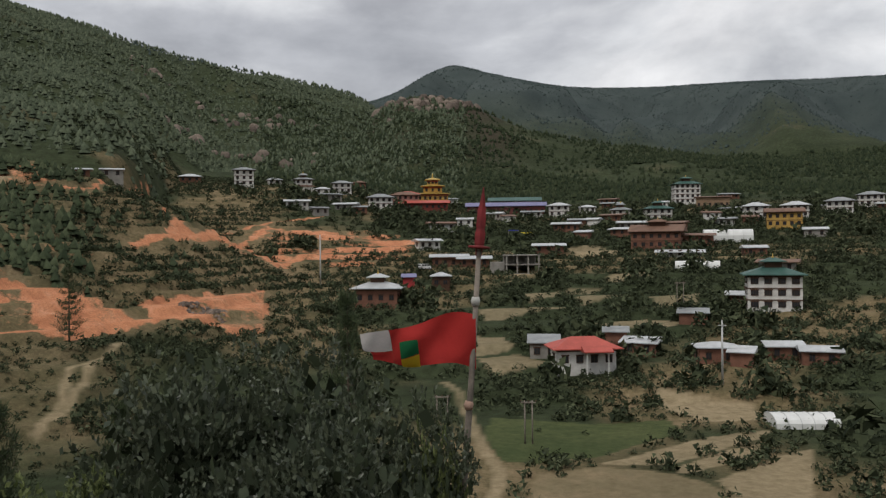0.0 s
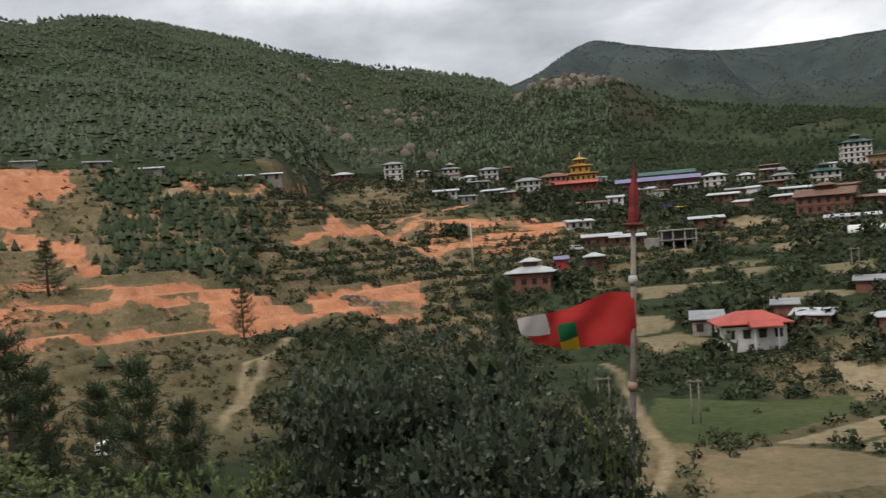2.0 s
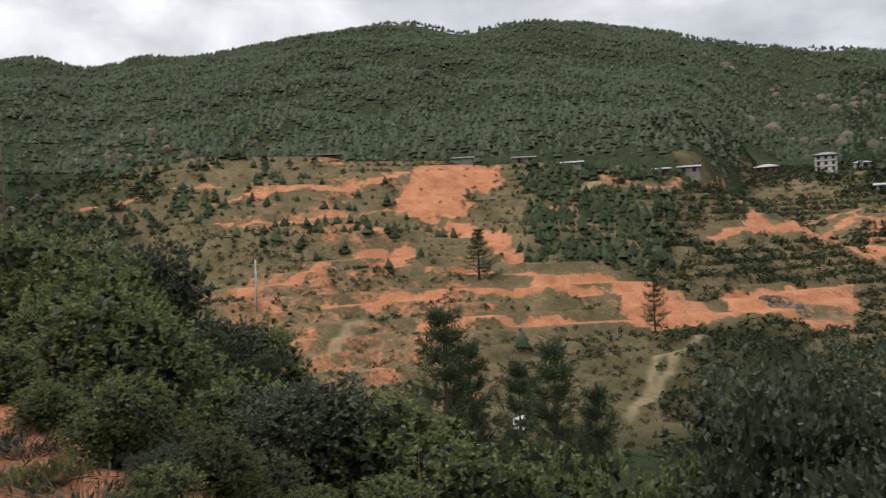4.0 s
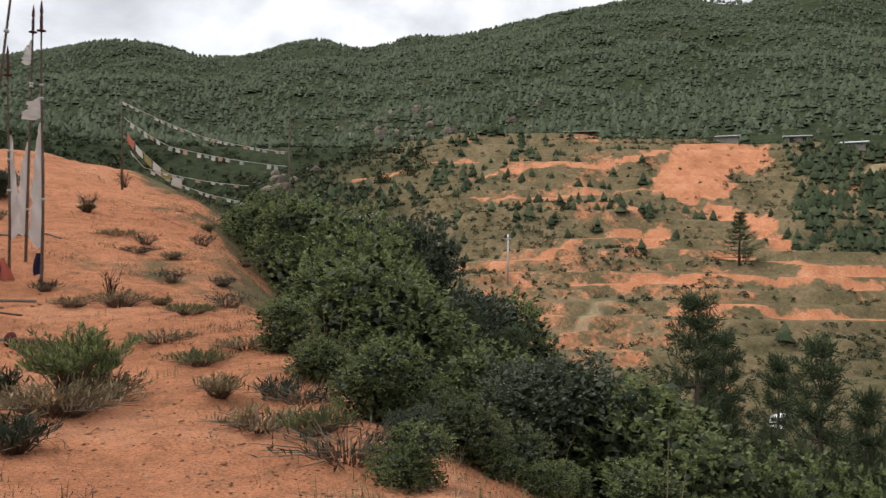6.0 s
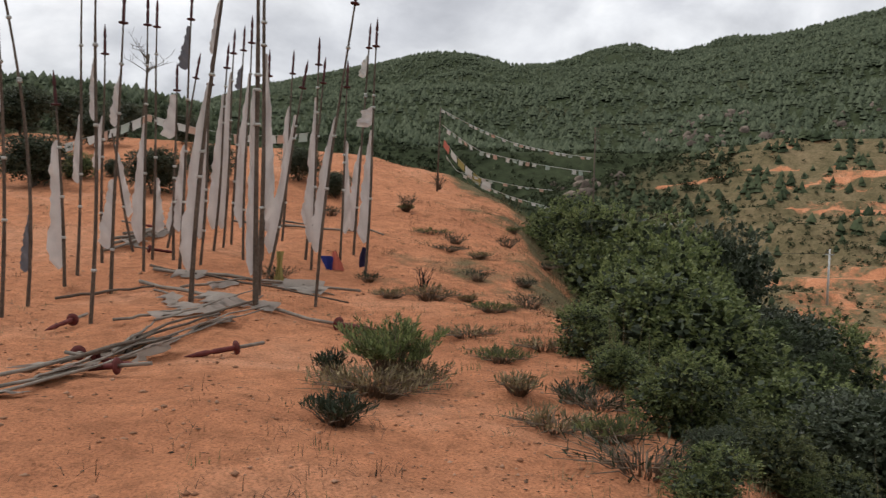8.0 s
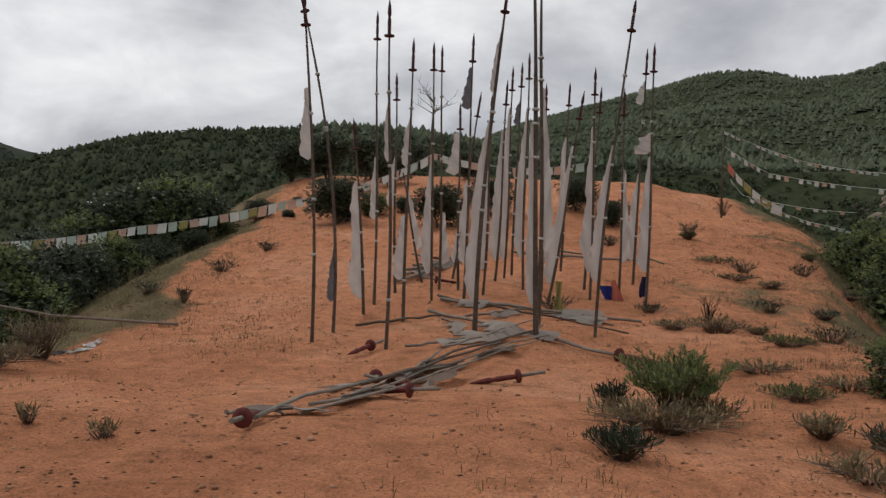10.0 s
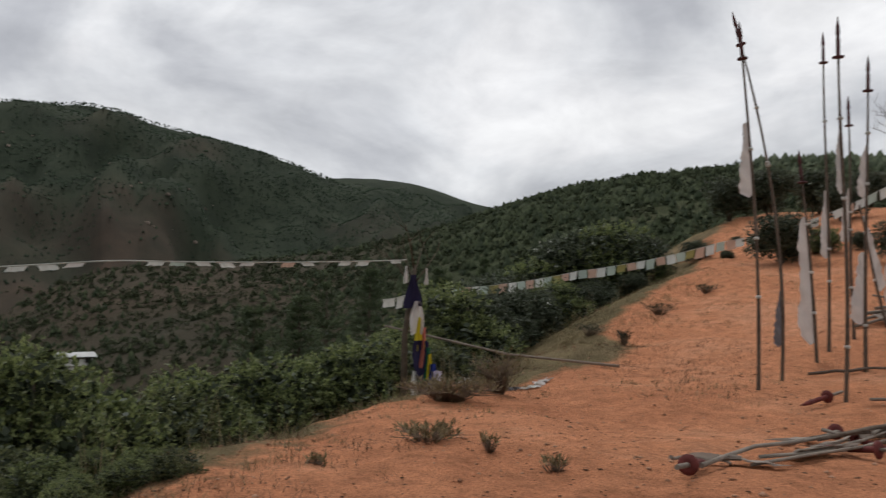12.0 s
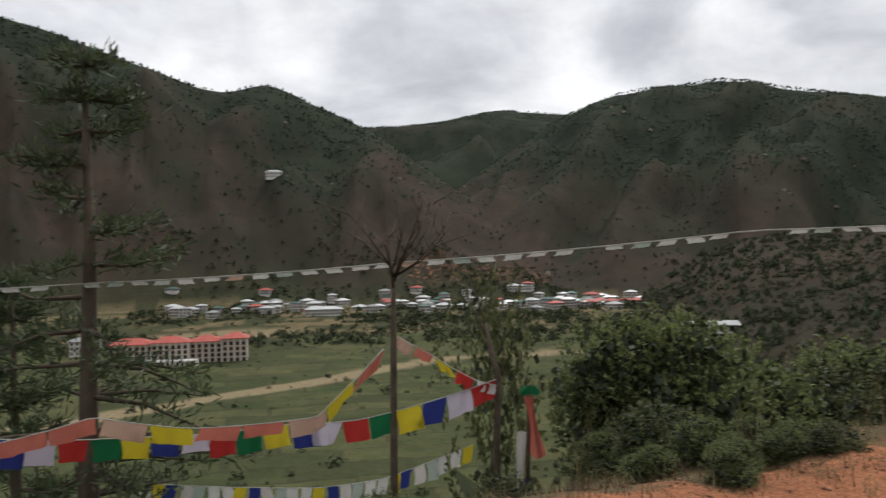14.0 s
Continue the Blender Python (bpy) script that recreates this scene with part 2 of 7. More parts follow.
def right_edge(u):
    return 2.0 + 0.26 * np.clip(u, 0, 30)


def spur(x, y):
    """The red spur with the flag poles, which runs west from where the camera stands."""
    u, v = -x, y
    w = 0.7 * fbm(x, y, 6, 3, 5)
    right = v - right_edge(u) + 2 * w
    left = -v - left_edge(u) + 2 * w
    tip = -3.5 - u
    d = np.hypot(np.maximum(np.maximum(right, left), 0), np.maximum(tip, 0))
    fall = np.where(v > 0, 0.60, 0.46)
    soft = d * d / (d + np.where(v > 0, 0.9, 1.6))
    dome = -np.where(v > 0, 0.012, 0.003) * np.clip(v - 0.5, -9, 9)**2 * smooth(2, 14, np.abs(v))
    cross = -0.02 * np.clip(-v - 2.5, 0, 8) * (1 - smooth(30, 46, u))
    return crest_of(u) + dome + cross - fall * soft


def plain(x, y, r):
    north = -25 + 0.145 * np.clip(r - 140, 0, 380)
    north = north + 16 * smooth(-6, 14, bearing(x, y)) * smooth(210, 450, r)
    south = -58 + 0.012 * np.clip(r - 600, 0, 500)
    return south + (north - south) * smooth(-70, 30, y)


def height(x, y, fine=True, steps=True):
    x, y = np.asarray(x, float), np.asarray(y, float)
    r, az = np.hypot(x, y), bearing(x, y)
    a, b = plain(x, y, r), spur(x, y)
    z = 0.5 * (a + b + np.sqrt((a - b) ** 2 + 9))
    for name in RIDGES:
        z = np.maximum(z, ridge(name, az, r, x, y))
    if not steps:
        return z
    # terraces on the fan and the red slope
    zone = smooth(85, 120, r) * (1 - smooth(300, 430, r)) * (az < 66) * (az > -60)
    k = z / 2.2 + 0.8 * fbm(x, y, 60, 3, 8)
    step = np.floor(k) + smooth(0.62, 0.95, k - np.floor(k))
    z = z + zone * 0.8 * 2.2 * (step - k + 0.35)
    if fine:
        near = 1 - smooth(40, 90, r)
        z = z + near * (0.34 * fbm(x, y, 3.2, 4, 3) + 0.15 * fbm(x, y, 0.7, 3, 4)) * smooth(0, 2.5, r)
        u, v = -x, y
        side = np.maximum(v - right_edge(u), -v - left_edge(u))
        z = z + near * smooth(-5, 0, side) * smooth(3.5, 6, r) * (0.42 * fbm(x, y, 1.7, 4, 7) + 0.5 * fbm(x, y, 4.5, 3, 9))
        z = z + (1 - near) * np.clip(r / 300, 0, 2) * 1.6 * fbm(x, y, 22, 3, 6)
    return z


def z_at(x, y):
    return float(height(np.array([x]), np.array([y]))[0])


def spot(az, r, lift=0.0):
    """The place on the ground at a bearing and a distance from the camera."""
    a = radians(az)
    x, y = -r * math.sin(a), r * math.cos(a)
    return Vector((x, y, z_at(x, y) + lift))


def along(az, r, pts, width):
    """How near places lie to a track through (bearing, distance) points: 1 on it, 0 off it."""
    x, y = -r * np.sin(np.radians(az)), r * np.cos(np.radians(az))
    best = np.full(np.shape(x), 1e9)
    p = [(-b * math.sin(radians(a)), b * math.cos(radians(a))) for a, b in pts]
    for (x0, y0), (x1, y1) in zip(p, p[1:]):
        dx, dy = x1 - x0, y1 - y0
        t = np.clip(((x - x0) * dx + (y - y0) * dy) / (dx * dx + dy * dy), 0, 1)
        best = np.minimum(best, np.hypot(x - x0 - t * dx, y - y0 - t * dy))
    return 1 - smooth(width * 0.5, width, best)


def riser(x, y, z):
    """1 on the steep bank of a terrace."""
    k = height(x, y, False, False) / 2.2 + 0.8 * fbm(x, y, 60, 3, 8)
    f = k - np.floor(k)
    return smooth(0.45, 0.7, f) * (1 - smooth(0.9, 1.0, f))


def covers(x, y, z):
    """What grows or lies where: soil, dry grass, crops; bare mountain, straw."""
    r, az = np.hypot(x, y), bearing(x, y)
    n1, n2 = fbm(x, y, 45, 4, 11), fbm(x, y, 14, 4, 12)
    u, v = -x, y
    side = np.maximum(v - right_edge(u), -v - left_edge(u))
    on_spur = (1 - smooth(-1.5, np.where(v > 0, 2.8, 1.8), side + 4 * fbm(x, y, 5, 3, 21))) * smooth(-6, -3, u) * (1 - smooth(52, 66, u))
    soil = on_spur * (0.88 + 0.6 * fbm(x, y, 2.5, 4, 22) - 0.20 * smooth(-6, 0, side) * (v > 0) * smooth(3, 9, u))
    # the cut and terraced red slope
    on_red = smooth(14, 30, az + 12 * n2) * (1 - smooth(56, 66, az + 10 * n2)) * smooth(105, 125, r) * (1 - smooth(268, 290, r))
    soil = np.maximum(soil, on_red * np.clip(0.08 + 0.7 * n1 + 1.2 * n2 + 0.16 * riser(x, y, z) + 0.14 * smooth(180, 235, r) * smooth(34, 40, az) * (1 - smooth(44, 54, az)) - 0.10 * (1 - smooth(138, 165, r)), 0, 0.46))
    dry = np.maximum(on_red * 0.9, smooth(-60, -40, az) * (1 - smooth(20, 30, az)) * smooth(70, 90, r) * (1 - smooth(420, 480, r)) * smooth(-0.05, 0.12, n1))
    dry = np.maximum(dry, smooth(-8, -4, side) * (1 - smooth(6, 14, side)) * smooth(-8, -2, u) * (r < 70))
    return r, az, n1, n2, soil, dry


# bare cuts, roads, paths and fields of the slope and the farmland, as corners or courses of (bearing, distance)
CUT_AREAS = [[(41.0, 223), (40.4, 238), (39.3, 257), (36.9, 262), (33.9, 261), (34.2, 250), (36.4, 244), (36.4, 227), (38.6, 221)], [(37.9, 223), (35.4, 220), (33.0, 194), (31.9, 180), (33.4, 182), (35.2, 196), (37.3, 215)], [(27.1, 178), (24.4, 179), (22.6, 178), (19.9, 173), (21.1, 167), (23.1, 161), (25.2, 162), (26.1, 168)], [(19.9, 180), (15.3, 201), (11.4, 226), (11.6, 180), (13.8, 170), (15.4, 177), (18.8, 174)], [(18.2, 236), (17.4, 259), (16.4, 253), (16.1, 250)], [(53.9, 149), (52.6, 146), (50.8, 139), (49.8, 132), (50.9, 129), (52.7, 139)], [(43.4, 179), (41.4, 191), (39.3, 196), (39.5, 188), (41.9, 182)]]
ROADS = [([(38.8, 179), (35.3, 180), (31.1, 169), (26.9, 177)], 5), ([(23.8, 161), (21.1, 168), (18.8, 173), (16.0, 180)], 5), ([(46.2, 158), (42.0, 165), (37.3, 167), (33.5, 165), (27.4, 171)], 3), ([(39.7, 150), (35.5, 153), (29.7, 158), (25.6, 162), (23.4, 162)], 3), ([(51.4, 166), (47.6, 170), (44.6, 181), (41.8, 191)], 3.5), ([(53.0, 212), (49.4, 211), (46.3, 214), (42.9, 222), (41.0, 225)], 3), ([(52.2, 230), (46.2, 235), (42.8, 242), (39.9, 249)], 3), ([(60.9, 242), (58.6, 241), (55.8, 246), (52.6, 244)], 4), ([(18.5, 262), (17.8, 258)], 2), ([(20.0, 223), (17.8, 235), (15.1, 259), (12.5, 262), (10.1, 262)], 5)]
VILLAGE_ROADS = [([(16.0, 248), (11.5, 322), (7.6, 315), (4.2, 308), (0.5, 314)], 6), ([(11.2, 255), (9.2, 278), (6.1, 292), (2.6, 299)], 5), ([(25.5, 240), (22.4, 248), (18.8, 359)], 3), ([(13.0, 318), (10.7, 338), (7.6, 350)], 3)]
FOOTPATHS = [([(45.6, 142), (44.6, 147), (43.6, 153)], 2.2), ([(25.7, 121), (24.3, 131), (23.9, 142), (21.8, 150), (20.8, 154)], 1.2), ([(24.7, 125), (23.2, 136), (22.4, 147)], 1.0), ([(-0.4, 151), (-1.5, 142), (-2.0, 129), (-2.9, 110), (-3.6, 103), (-4.2, 97), (-3.8, 88), (-2.8, 81)], 1.7), ([(28.3, 238), (26.9, 246)], 3)]
STRAW_FIELDS = [[(-10.6, 101), (-14.6, 112), (-18.0, 119), (-21.9, 126), (-21.2, 119), (-18.0, 111), (-14.9, 104)], [(-18.3, 98), (-22.1, 110), (-24.3, 116), (-24.3, 91), (-20.5, 86)], [(-15.6, 103), (-18.0, 110), (-21.5, 118), (-20.6, 109), (-15.9, 100)], [(-2.5, 166), (-5.2, 171), (-7.8, 160), (-3.6, 156)], [(-2.4, 185), (-4.1, 185), (-5.2, 173), (-2.5, 169)], [(-5.3, 226), (-9.1, 235), (-10.9, 235), (-10.5, 228), (-6.1, 218)], [(-9.0, 221), (-12.7, 228), (-13.0, 223), (-9.8, 215)]]
UPPER_FIELDS = [[(-2.6, 207), (-6.8, 210), (-9.0, 210), (-3.4, 198)], [(-14.4, 220), (-17.8, 229), (-17.2, 215), (-14.7, 211)], [(-10.4, 195), (-14.0, 201), (-16.8, 198), (-15.7, 190), (-11.9, 188)], [(-11.2, 251), (-14.1, 259), (-14.4, 250), (-11.6, 244)], [(-8.8, 308), (-10.6, 312), (-13.1, 296), (-9.8, 286)], [(-14.3, 147), (-18.0, 144), (-20.6, 144), (-21.2, 133), (-17.7, 129), (-14.9, 138)], [(-4.6, 260), (-7.6, 265), (-8.0, 257), (-5.0, 250)]]
STUBBLE = [[(-6.7, 96), (-10.6, 100), (-15.6, 100), (-19.2, 93), (-17.9, 88), (-12.7, 84), (-6.8, 77), (-5.6, 77)]]
CROP = [[(-3.6, 128), (-10.3, 126), (-15.3, 130), (-16.3, 122), (-10.6, 106), (-6.9, 102), (-4.2, 103), (-3.1, 116)]]


def within(az, r, pts):
    """1 inside the plot whose corners are (bearing, distance) points, 0 outside it."""
    hit = np.zeros(np.shape(az), bool)
    for (a0, r0), (a1, r1) in zip(pts, pts[1:] + pts[:1]):
        if r0 == r1:
            continue
        cross = ((r0 > r) != (r1 > r)) & (az < (a1 - a0) * (r - r0) / (r1 - r0) + a0)
        hit = hit ^ cross
    return hit.astype(float)


def make_land():
    """One sheet of ground from the feet to the horizon, finer where it is seen and near."""
    a_seen = np.linspace(-34, 200, 680)
    a_rest = np.linspace(200, 326, 70)[1:-1]
    az = np.concatenate([a_seen, a_rest])
    rad = np.concatenate([[0.0], np.geomspace(0.6, 60, 110), np.geomspace(60, 140, 130)[1:], np.geomspace(140, 430, 160)[1:], np.geomspace(430, 4600, 90)[1:]])
    A, Rr = np.meshgrid(az, rad)
    X, Y = -Rr * np.sin(np.radians(A)), Rr * np.cos(np.radians(A))
    Z = height(X, Y)
    r, azm, n1, n2, soil, dry = covers(X, Y, Z)
    bare, straw, crop = np.zeros_like(X), np.zeros_like(X), np.zeros_like(X)
    south = smooth(118, 132, azm) * (1 - smooth(205, 225, azm))
    flats = south * (Z < -48)
    cell = np.floor(X / 34 + 0.5 * np.floor(Y / 16)) * 7.0 + np.floor(Y / 16)
    pick = hashed(np.floor(cell).astype(np.int64), np.floor(Y / 16).astype(np.int64), 3)
    crop = np.maximum(crop, flats * (0.30 + 0.70 * pick) * (r < 640))
    dry = np.maximum(dry, flats * np.where(pick > 0.6, 0.9, 0.15))
    rim = np.minimum((X / 34 + 0.5 * np.floor(Y / 16)) % 1 * 34, (Y / 16) % 1 * 16)
    crop = crop * (1 - 0.95 * (rim < 1.8))
    dry = np.where(flats * (rim < 1.8) > 0.5, 0.1, dry)
    straw = np.maximum(straw, south * along(A, Rr, [(192, 330), (180, 372), (174, 400), (166, 470), (158, 500), (150, 520)], 11) * 0.8)
    straw = np.maximum(straw, south * along(A, Rr, [(184, 640), (178.5, 660)], 45) * 0.7)
    knoll = smooth(120, 132, azm) * (1 - smooth(156, 164, azm)) * smooth(50, 90, r) * (1 - smooth(430, 480, r)) * (Z > -52)
    bare = 0.75 * knoll + south * smooth(900, 1050, r) * np.clip(0.70 - smooth(0, 230, Z) - 0.30 * (1 - smooth(158, 168, azm)) + 4.0 * gullies(azm, r, X, Y) + 0.6 * n1 + 1.5 * fbm(X, Y, 260, 4, 14), 0, 0.9)
    stony = smooth(-7, -2, azm) * (1 - smooth(3.5, 6, azm)) * smooth(600, 680, r) * (1 - smooth(860, 900, r))
    bare = np.maximum(bare, stony * np.clip(0.55 + 2.4 * fbm(X, Y, 60, 4, 15), 0, 0.95))
    soil = np.maximum(soil, south * 0.36 * along(A, Rr, [(166, 1010), (160, 1040)], 60))
    wobble, shake = 1.6 * n2, 9 * n2
    for pts, width in ROADS + VILLAGE_ROADS:
        soil = np.maximum(soil, np.clip(0.72 + 0.8 * n2, 0, 0.9) * along(A, Rr + 0.5 * shake, pts, max(width * 0.38, 1.3)))
    for pts in CUT_AREAS:
        soil = np.maximum(soil, within(A + wobble, Rr + shake, pts) * np.clip(0.64 + 0.9 * n2, 0, 1))
    # banks of broken red earth below the village
    banks = smooth(0.5, 3, A) * (1 - smooth(14, 17, A)) * smooth(236, 262, Rr) * (1 - smooth(318, 335, Rr))
    soil = np.maximum(soil, banks * np.clip(0.12 + 0.4 * riser(X, Y, Z) + 1.6 * n2, 0, 0.75))
    for pts, width in FOOTPATHS:
        straw = np.maximum(straw, along(A, Rr, pts, max(width * 0.6, 0.9)) * np.clip(0.9 + 2 * n2, 0.2, 1))
    for pts in STRAW_FIELDS + UPPER_FIELDS:
        straw = np.maximum(straw, within(A + 0.7 * n2, Rr + 3 * n2, pts) * np.clip(0.8 + n1, 0.5, 1))
    for pts in STUBBLE:
        inside = within(A + 0.7 * n2, Rr + 3 * n2, pts)
        straw, dry = np.maximum(straw, 0.42 * inside), np.maximum(dry, 0.6 * inside)
    for pts in CROP:
        inside = within(A + 0.7 * n2, Rr + 3 * n2, pts)
        crop, dry = np.maximum(crop, inside), dry * (1 - inside)
    nr, na = X.shape
    verts = np.stack([X, Y, Z], -1).reshape(-1, 3)
    i, j = np.meshgrid(np.arange(nr - 1), np.arange(na), indexing="ij")
    k = (j + 1) % na
    quads = np.stack([i * na + j, (i + 1) * na + j, (i + 1) * na + k, i * na + k], -1).reshape(-1, 4)[:, ::-1]
    me = bpy.data.meshes.new("ground")
    me.vertices.add(len(verts)), me.loops.add(quads.size), me.polygons.add(len(quads))
    me.vertices.foreach_set("co", verts.ravel())
    me.loops.foreach_set("vertex_index", quads.ravel())
    me.polygons.foreach_set("loop_start", np.arange(0, quads.size, 4))
    me.polygons.foreach_set("use_smooth", np.ones(len(quads), bool))
    me.update(calc_edges=True)
    one = np.ones(len(verts))
    # third channel of cover_two: where the north takes its painted haze
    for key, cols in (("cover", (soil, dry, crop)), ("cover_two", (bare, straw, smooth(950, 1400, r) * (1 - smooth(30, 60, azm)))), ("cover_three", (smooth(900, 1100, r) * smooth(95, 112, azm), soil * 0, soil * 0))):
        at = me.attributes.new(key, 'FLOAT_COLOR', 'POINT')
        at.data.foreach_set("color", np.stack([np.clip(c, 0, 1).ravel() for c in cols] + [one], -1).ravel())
    me.materials.append(GROUND)
    return tagged(new("ground", me), "red earth hilltop, scrub valley and forested mountain slopes", "ground", kind="structure")


ground = make_land()

# ---------------------------------------------------------------- making meshes


def mesh_of(name, verts, faces, material, flat=True):
    """A mesh from arrays; faces all have the same number of corners."""
    verts, faces = np.asarray(verts, float), np.asarray(faces, int)
    me = bpy.data.meshes.new(name)
    n = faces.shape[1]
    me.vertices.add(len(verts)), me.loops.add(faces.size), me.polygons.add(len(faces))
    me.vertices.foreach_set("co", verts.ravel())
    me.loops.foreach_set("vertex_index", faces.ravel())
    me.polygons.foreach_set("loop_start", np.arange(0, faces.size, n))
    if not flat:
        me.polygons.foreach_set("use_smooth", np.ones(len(faces), bool))
    me.update(calc_edges=True)
    me.materials.append(material)
    return me


def part(name, bm, material, parent=None, label=""):
    """Links a bmesh, or a finished mesh, as one object under its thing."""
    if isinstance(bm, bmesh.types.BMesh):
        me = bpy.data.meshes.new(name)
        bm.to_mesh(me), bm.free()
        me.materials.append(material)
    else:
        me = bm
    ob = new(name, me)
    if parent:
        ob.parent = parent
    return tagged(ob, label)


def tube(bm, pts, radii, sides=7):
    """A round rod through points, with its own radius at each."""
    rings = []
    pts = [Vector(p) for p in pts]
    for k, p in enumerate(pts):
        d = (pts[min(k + 1, len(pts) - 1)] - pts[max(k - 1, 0)]).normalized()
        s = d.cross(Vector((0.31, 0.95, 0.05))).normalized()
        q = d.cross(s)
        r = radii[k] if isinstance(radii, (list, tuple)) else radii
        rings.append([bm.verts.new(p + r * (math.cos(a) * s + math.sin(a) * q)) for a in (2 * math.pi * i / sides for i in range(sides))])
    for a, b in zip(rings, rings[1:]):
        for i in range(sides):
            f = bm.faces.new((a[i], a[(i + 1) % sides], b[(i + 1) % sides], b[i]))
            f.smooth = True
    bm.faces.new(rings[0][::-1]), bm.faces.new(rings[-1])
    return bm


def box(bm, x0, x1, y0, y1, z0, z1):
    v = [bm.verts.new(p) for p in ((x0, y0, z0), (x1, y0, z0), (x1, y1, z0), (x0, y1, z0), (x0, y0, z1), (x1, y0, z1), (x1, y1, z1), (x0, y1, z1))]
    for q in ((0, 3, 2, 1), (4, 5, 6, 7), (0, 1, 5, 4), (1, 2, 6, 5), (2, 3, 7, 6), (3, 0, 4, 7)):
        bm.faces.new([v[i] for i in q])
    return bm


def empty(name, at, label, category, group="", turn=0.0):
    ob = new(name)
    ob.matrix_basis = Matrix.Translation(at) @ Matrix.Rotation(turn, 4, 'Z')
    return tagged(ob, label, category, group)


# ---------------------------------------------------------------- plants
BARK = simple("grey_bark", (0.11, 0.085, 0.062), 0.95, scale=5, vary=0.4, bump=0.02)
LEAF_DARK = leafy("dark_evergreen_leaves", (0.040, 0.052, 0.031), (0.150, 0.172, 0.110), 0.36, 0.30)
LEAF_GREEN = leafy("fresh_green_leaves", (0.066, 0.092, 0.034), (0.29, 0.33, 0.13), 0.5, 0.45)
LEAF_OLIVE = leafy("olive_leaves", (0.052, 0.064, 0.026), (0.20, 0.215, 0.088), 0.55, 0.42)
# Crown-interior shade put into a darker leaf colour; dark weeds use it too.
LEAF_SHADE = leafy("shaded_inner_and_weed_leaves", (0.020, 0.030, 0.014), (0.050, 0.066, 0.032), 0.7)
NEEDLE = leafy("pine_needles", (0.040, 0.060, 0.028), (0.125, 0.160, 0.074), 0.6, 0.30)
YOUNG_PINE = leafy("young_pine_foliage", (0.030, 0.042, 0.022), (0.078, 0.094, 0.050), 0.85)
# Lightened, low-contrast green: some of the long ridge's haze is mixed in.
FAR_TREE = leafy("hazed_ridge_foliage", (0.062, 0.078, 0.049), (0.112, 0.132, 0.082), 0.9)
HILL_TREE = leafy("dark_pine_foliage", (0.022, 0.032, 0.017), (0.050, 0.062, 0.031), 0.9)
SOUTH_TREE = leafy("dark_mountain_forest", (0.020, 0.031, 0.021), (0.040, 0.056, 0.034), 0.95)
# Bluish, lightened foliage: haze of the far north is part of this colour.
HAZE_TREE = leafy("hazed_far_forest", (0.044, 0.060, 0.058), (0.070, 0.090, 0.084), 0.95)
SCRUB = leafy("scrub_foliage", (0.025, 0.034, 0.019), (0.102, 0.118, 0.064), 0.8)
TWIG = simple("dry_twigs", (0.17, 0.125, 0.088), 0.95, scale=8, vary=0.4)
GRASS = leafy("dry_grass_blades", (0.13, 0.105, 0.052), (0.36, 0.29, 0.17), 0.9)


def leaves_at(rng, at, out, length, width, spread=0.8):
    """Diamond leaves with a fold, at places, each pointing roughly outwards."""
    n = len(at)
    d = out + spread * rng.normal(size=(n, 3))
    d /= np.linalg.norm(d, axis=1)[:, None]
    side = np.cross(d, rng.normal(size=(n, 3)))
    side /= np.linalg.norm(side, axis=1)[:, None] + 1e-9
    up = np.cross(side, d)
    ln = (length * rng.uniform(0.65, 1.25, n))[:, None]
    wd = (width * rng.uniform(0.7, 1.2, n))[:, None]
    v = np.stack([at, at + 0.45 * ln * d + wd * side + 0.15 * wd * up, at + ln * d, at + 0.45 * ln * d - wd * side + 0.15 * wd * up], 1)
    return v.reshape(-1, 3), np.arange(4 * n).reshape(n, 4)


def lumpy(rng, n, lumps=9):
    """Places in the shell of an uneven crown one metre high and about one wide, with gaps."""
    cen = rng.normal(size=(lumps, 3))
    cen /= np.linalg.norm(cen, axis=1)[:, None]
    cen = cen * np.array([0.27, 0.27, 0.26]) * rng.uniform(0.7, 1.15, (lumps, 1)) + np.array([0, 0, 0.50])
    rad = rng.uniform(0.14, 0.25, lumps)
    k = rng.integers(0, lumps, n)
    d = rng.normal(size=(n, 3))
    d /= np.linalg.norm(d, axis=1)[:, None]
    p = cen[k] + d * (rad[k] * rng.uniform(0.55, 1.0, n) ** 0.5)[:, None]
    p[:, 2] = np.clip(p[:, 2], 0.03, None)
    return p, d, cen, rad


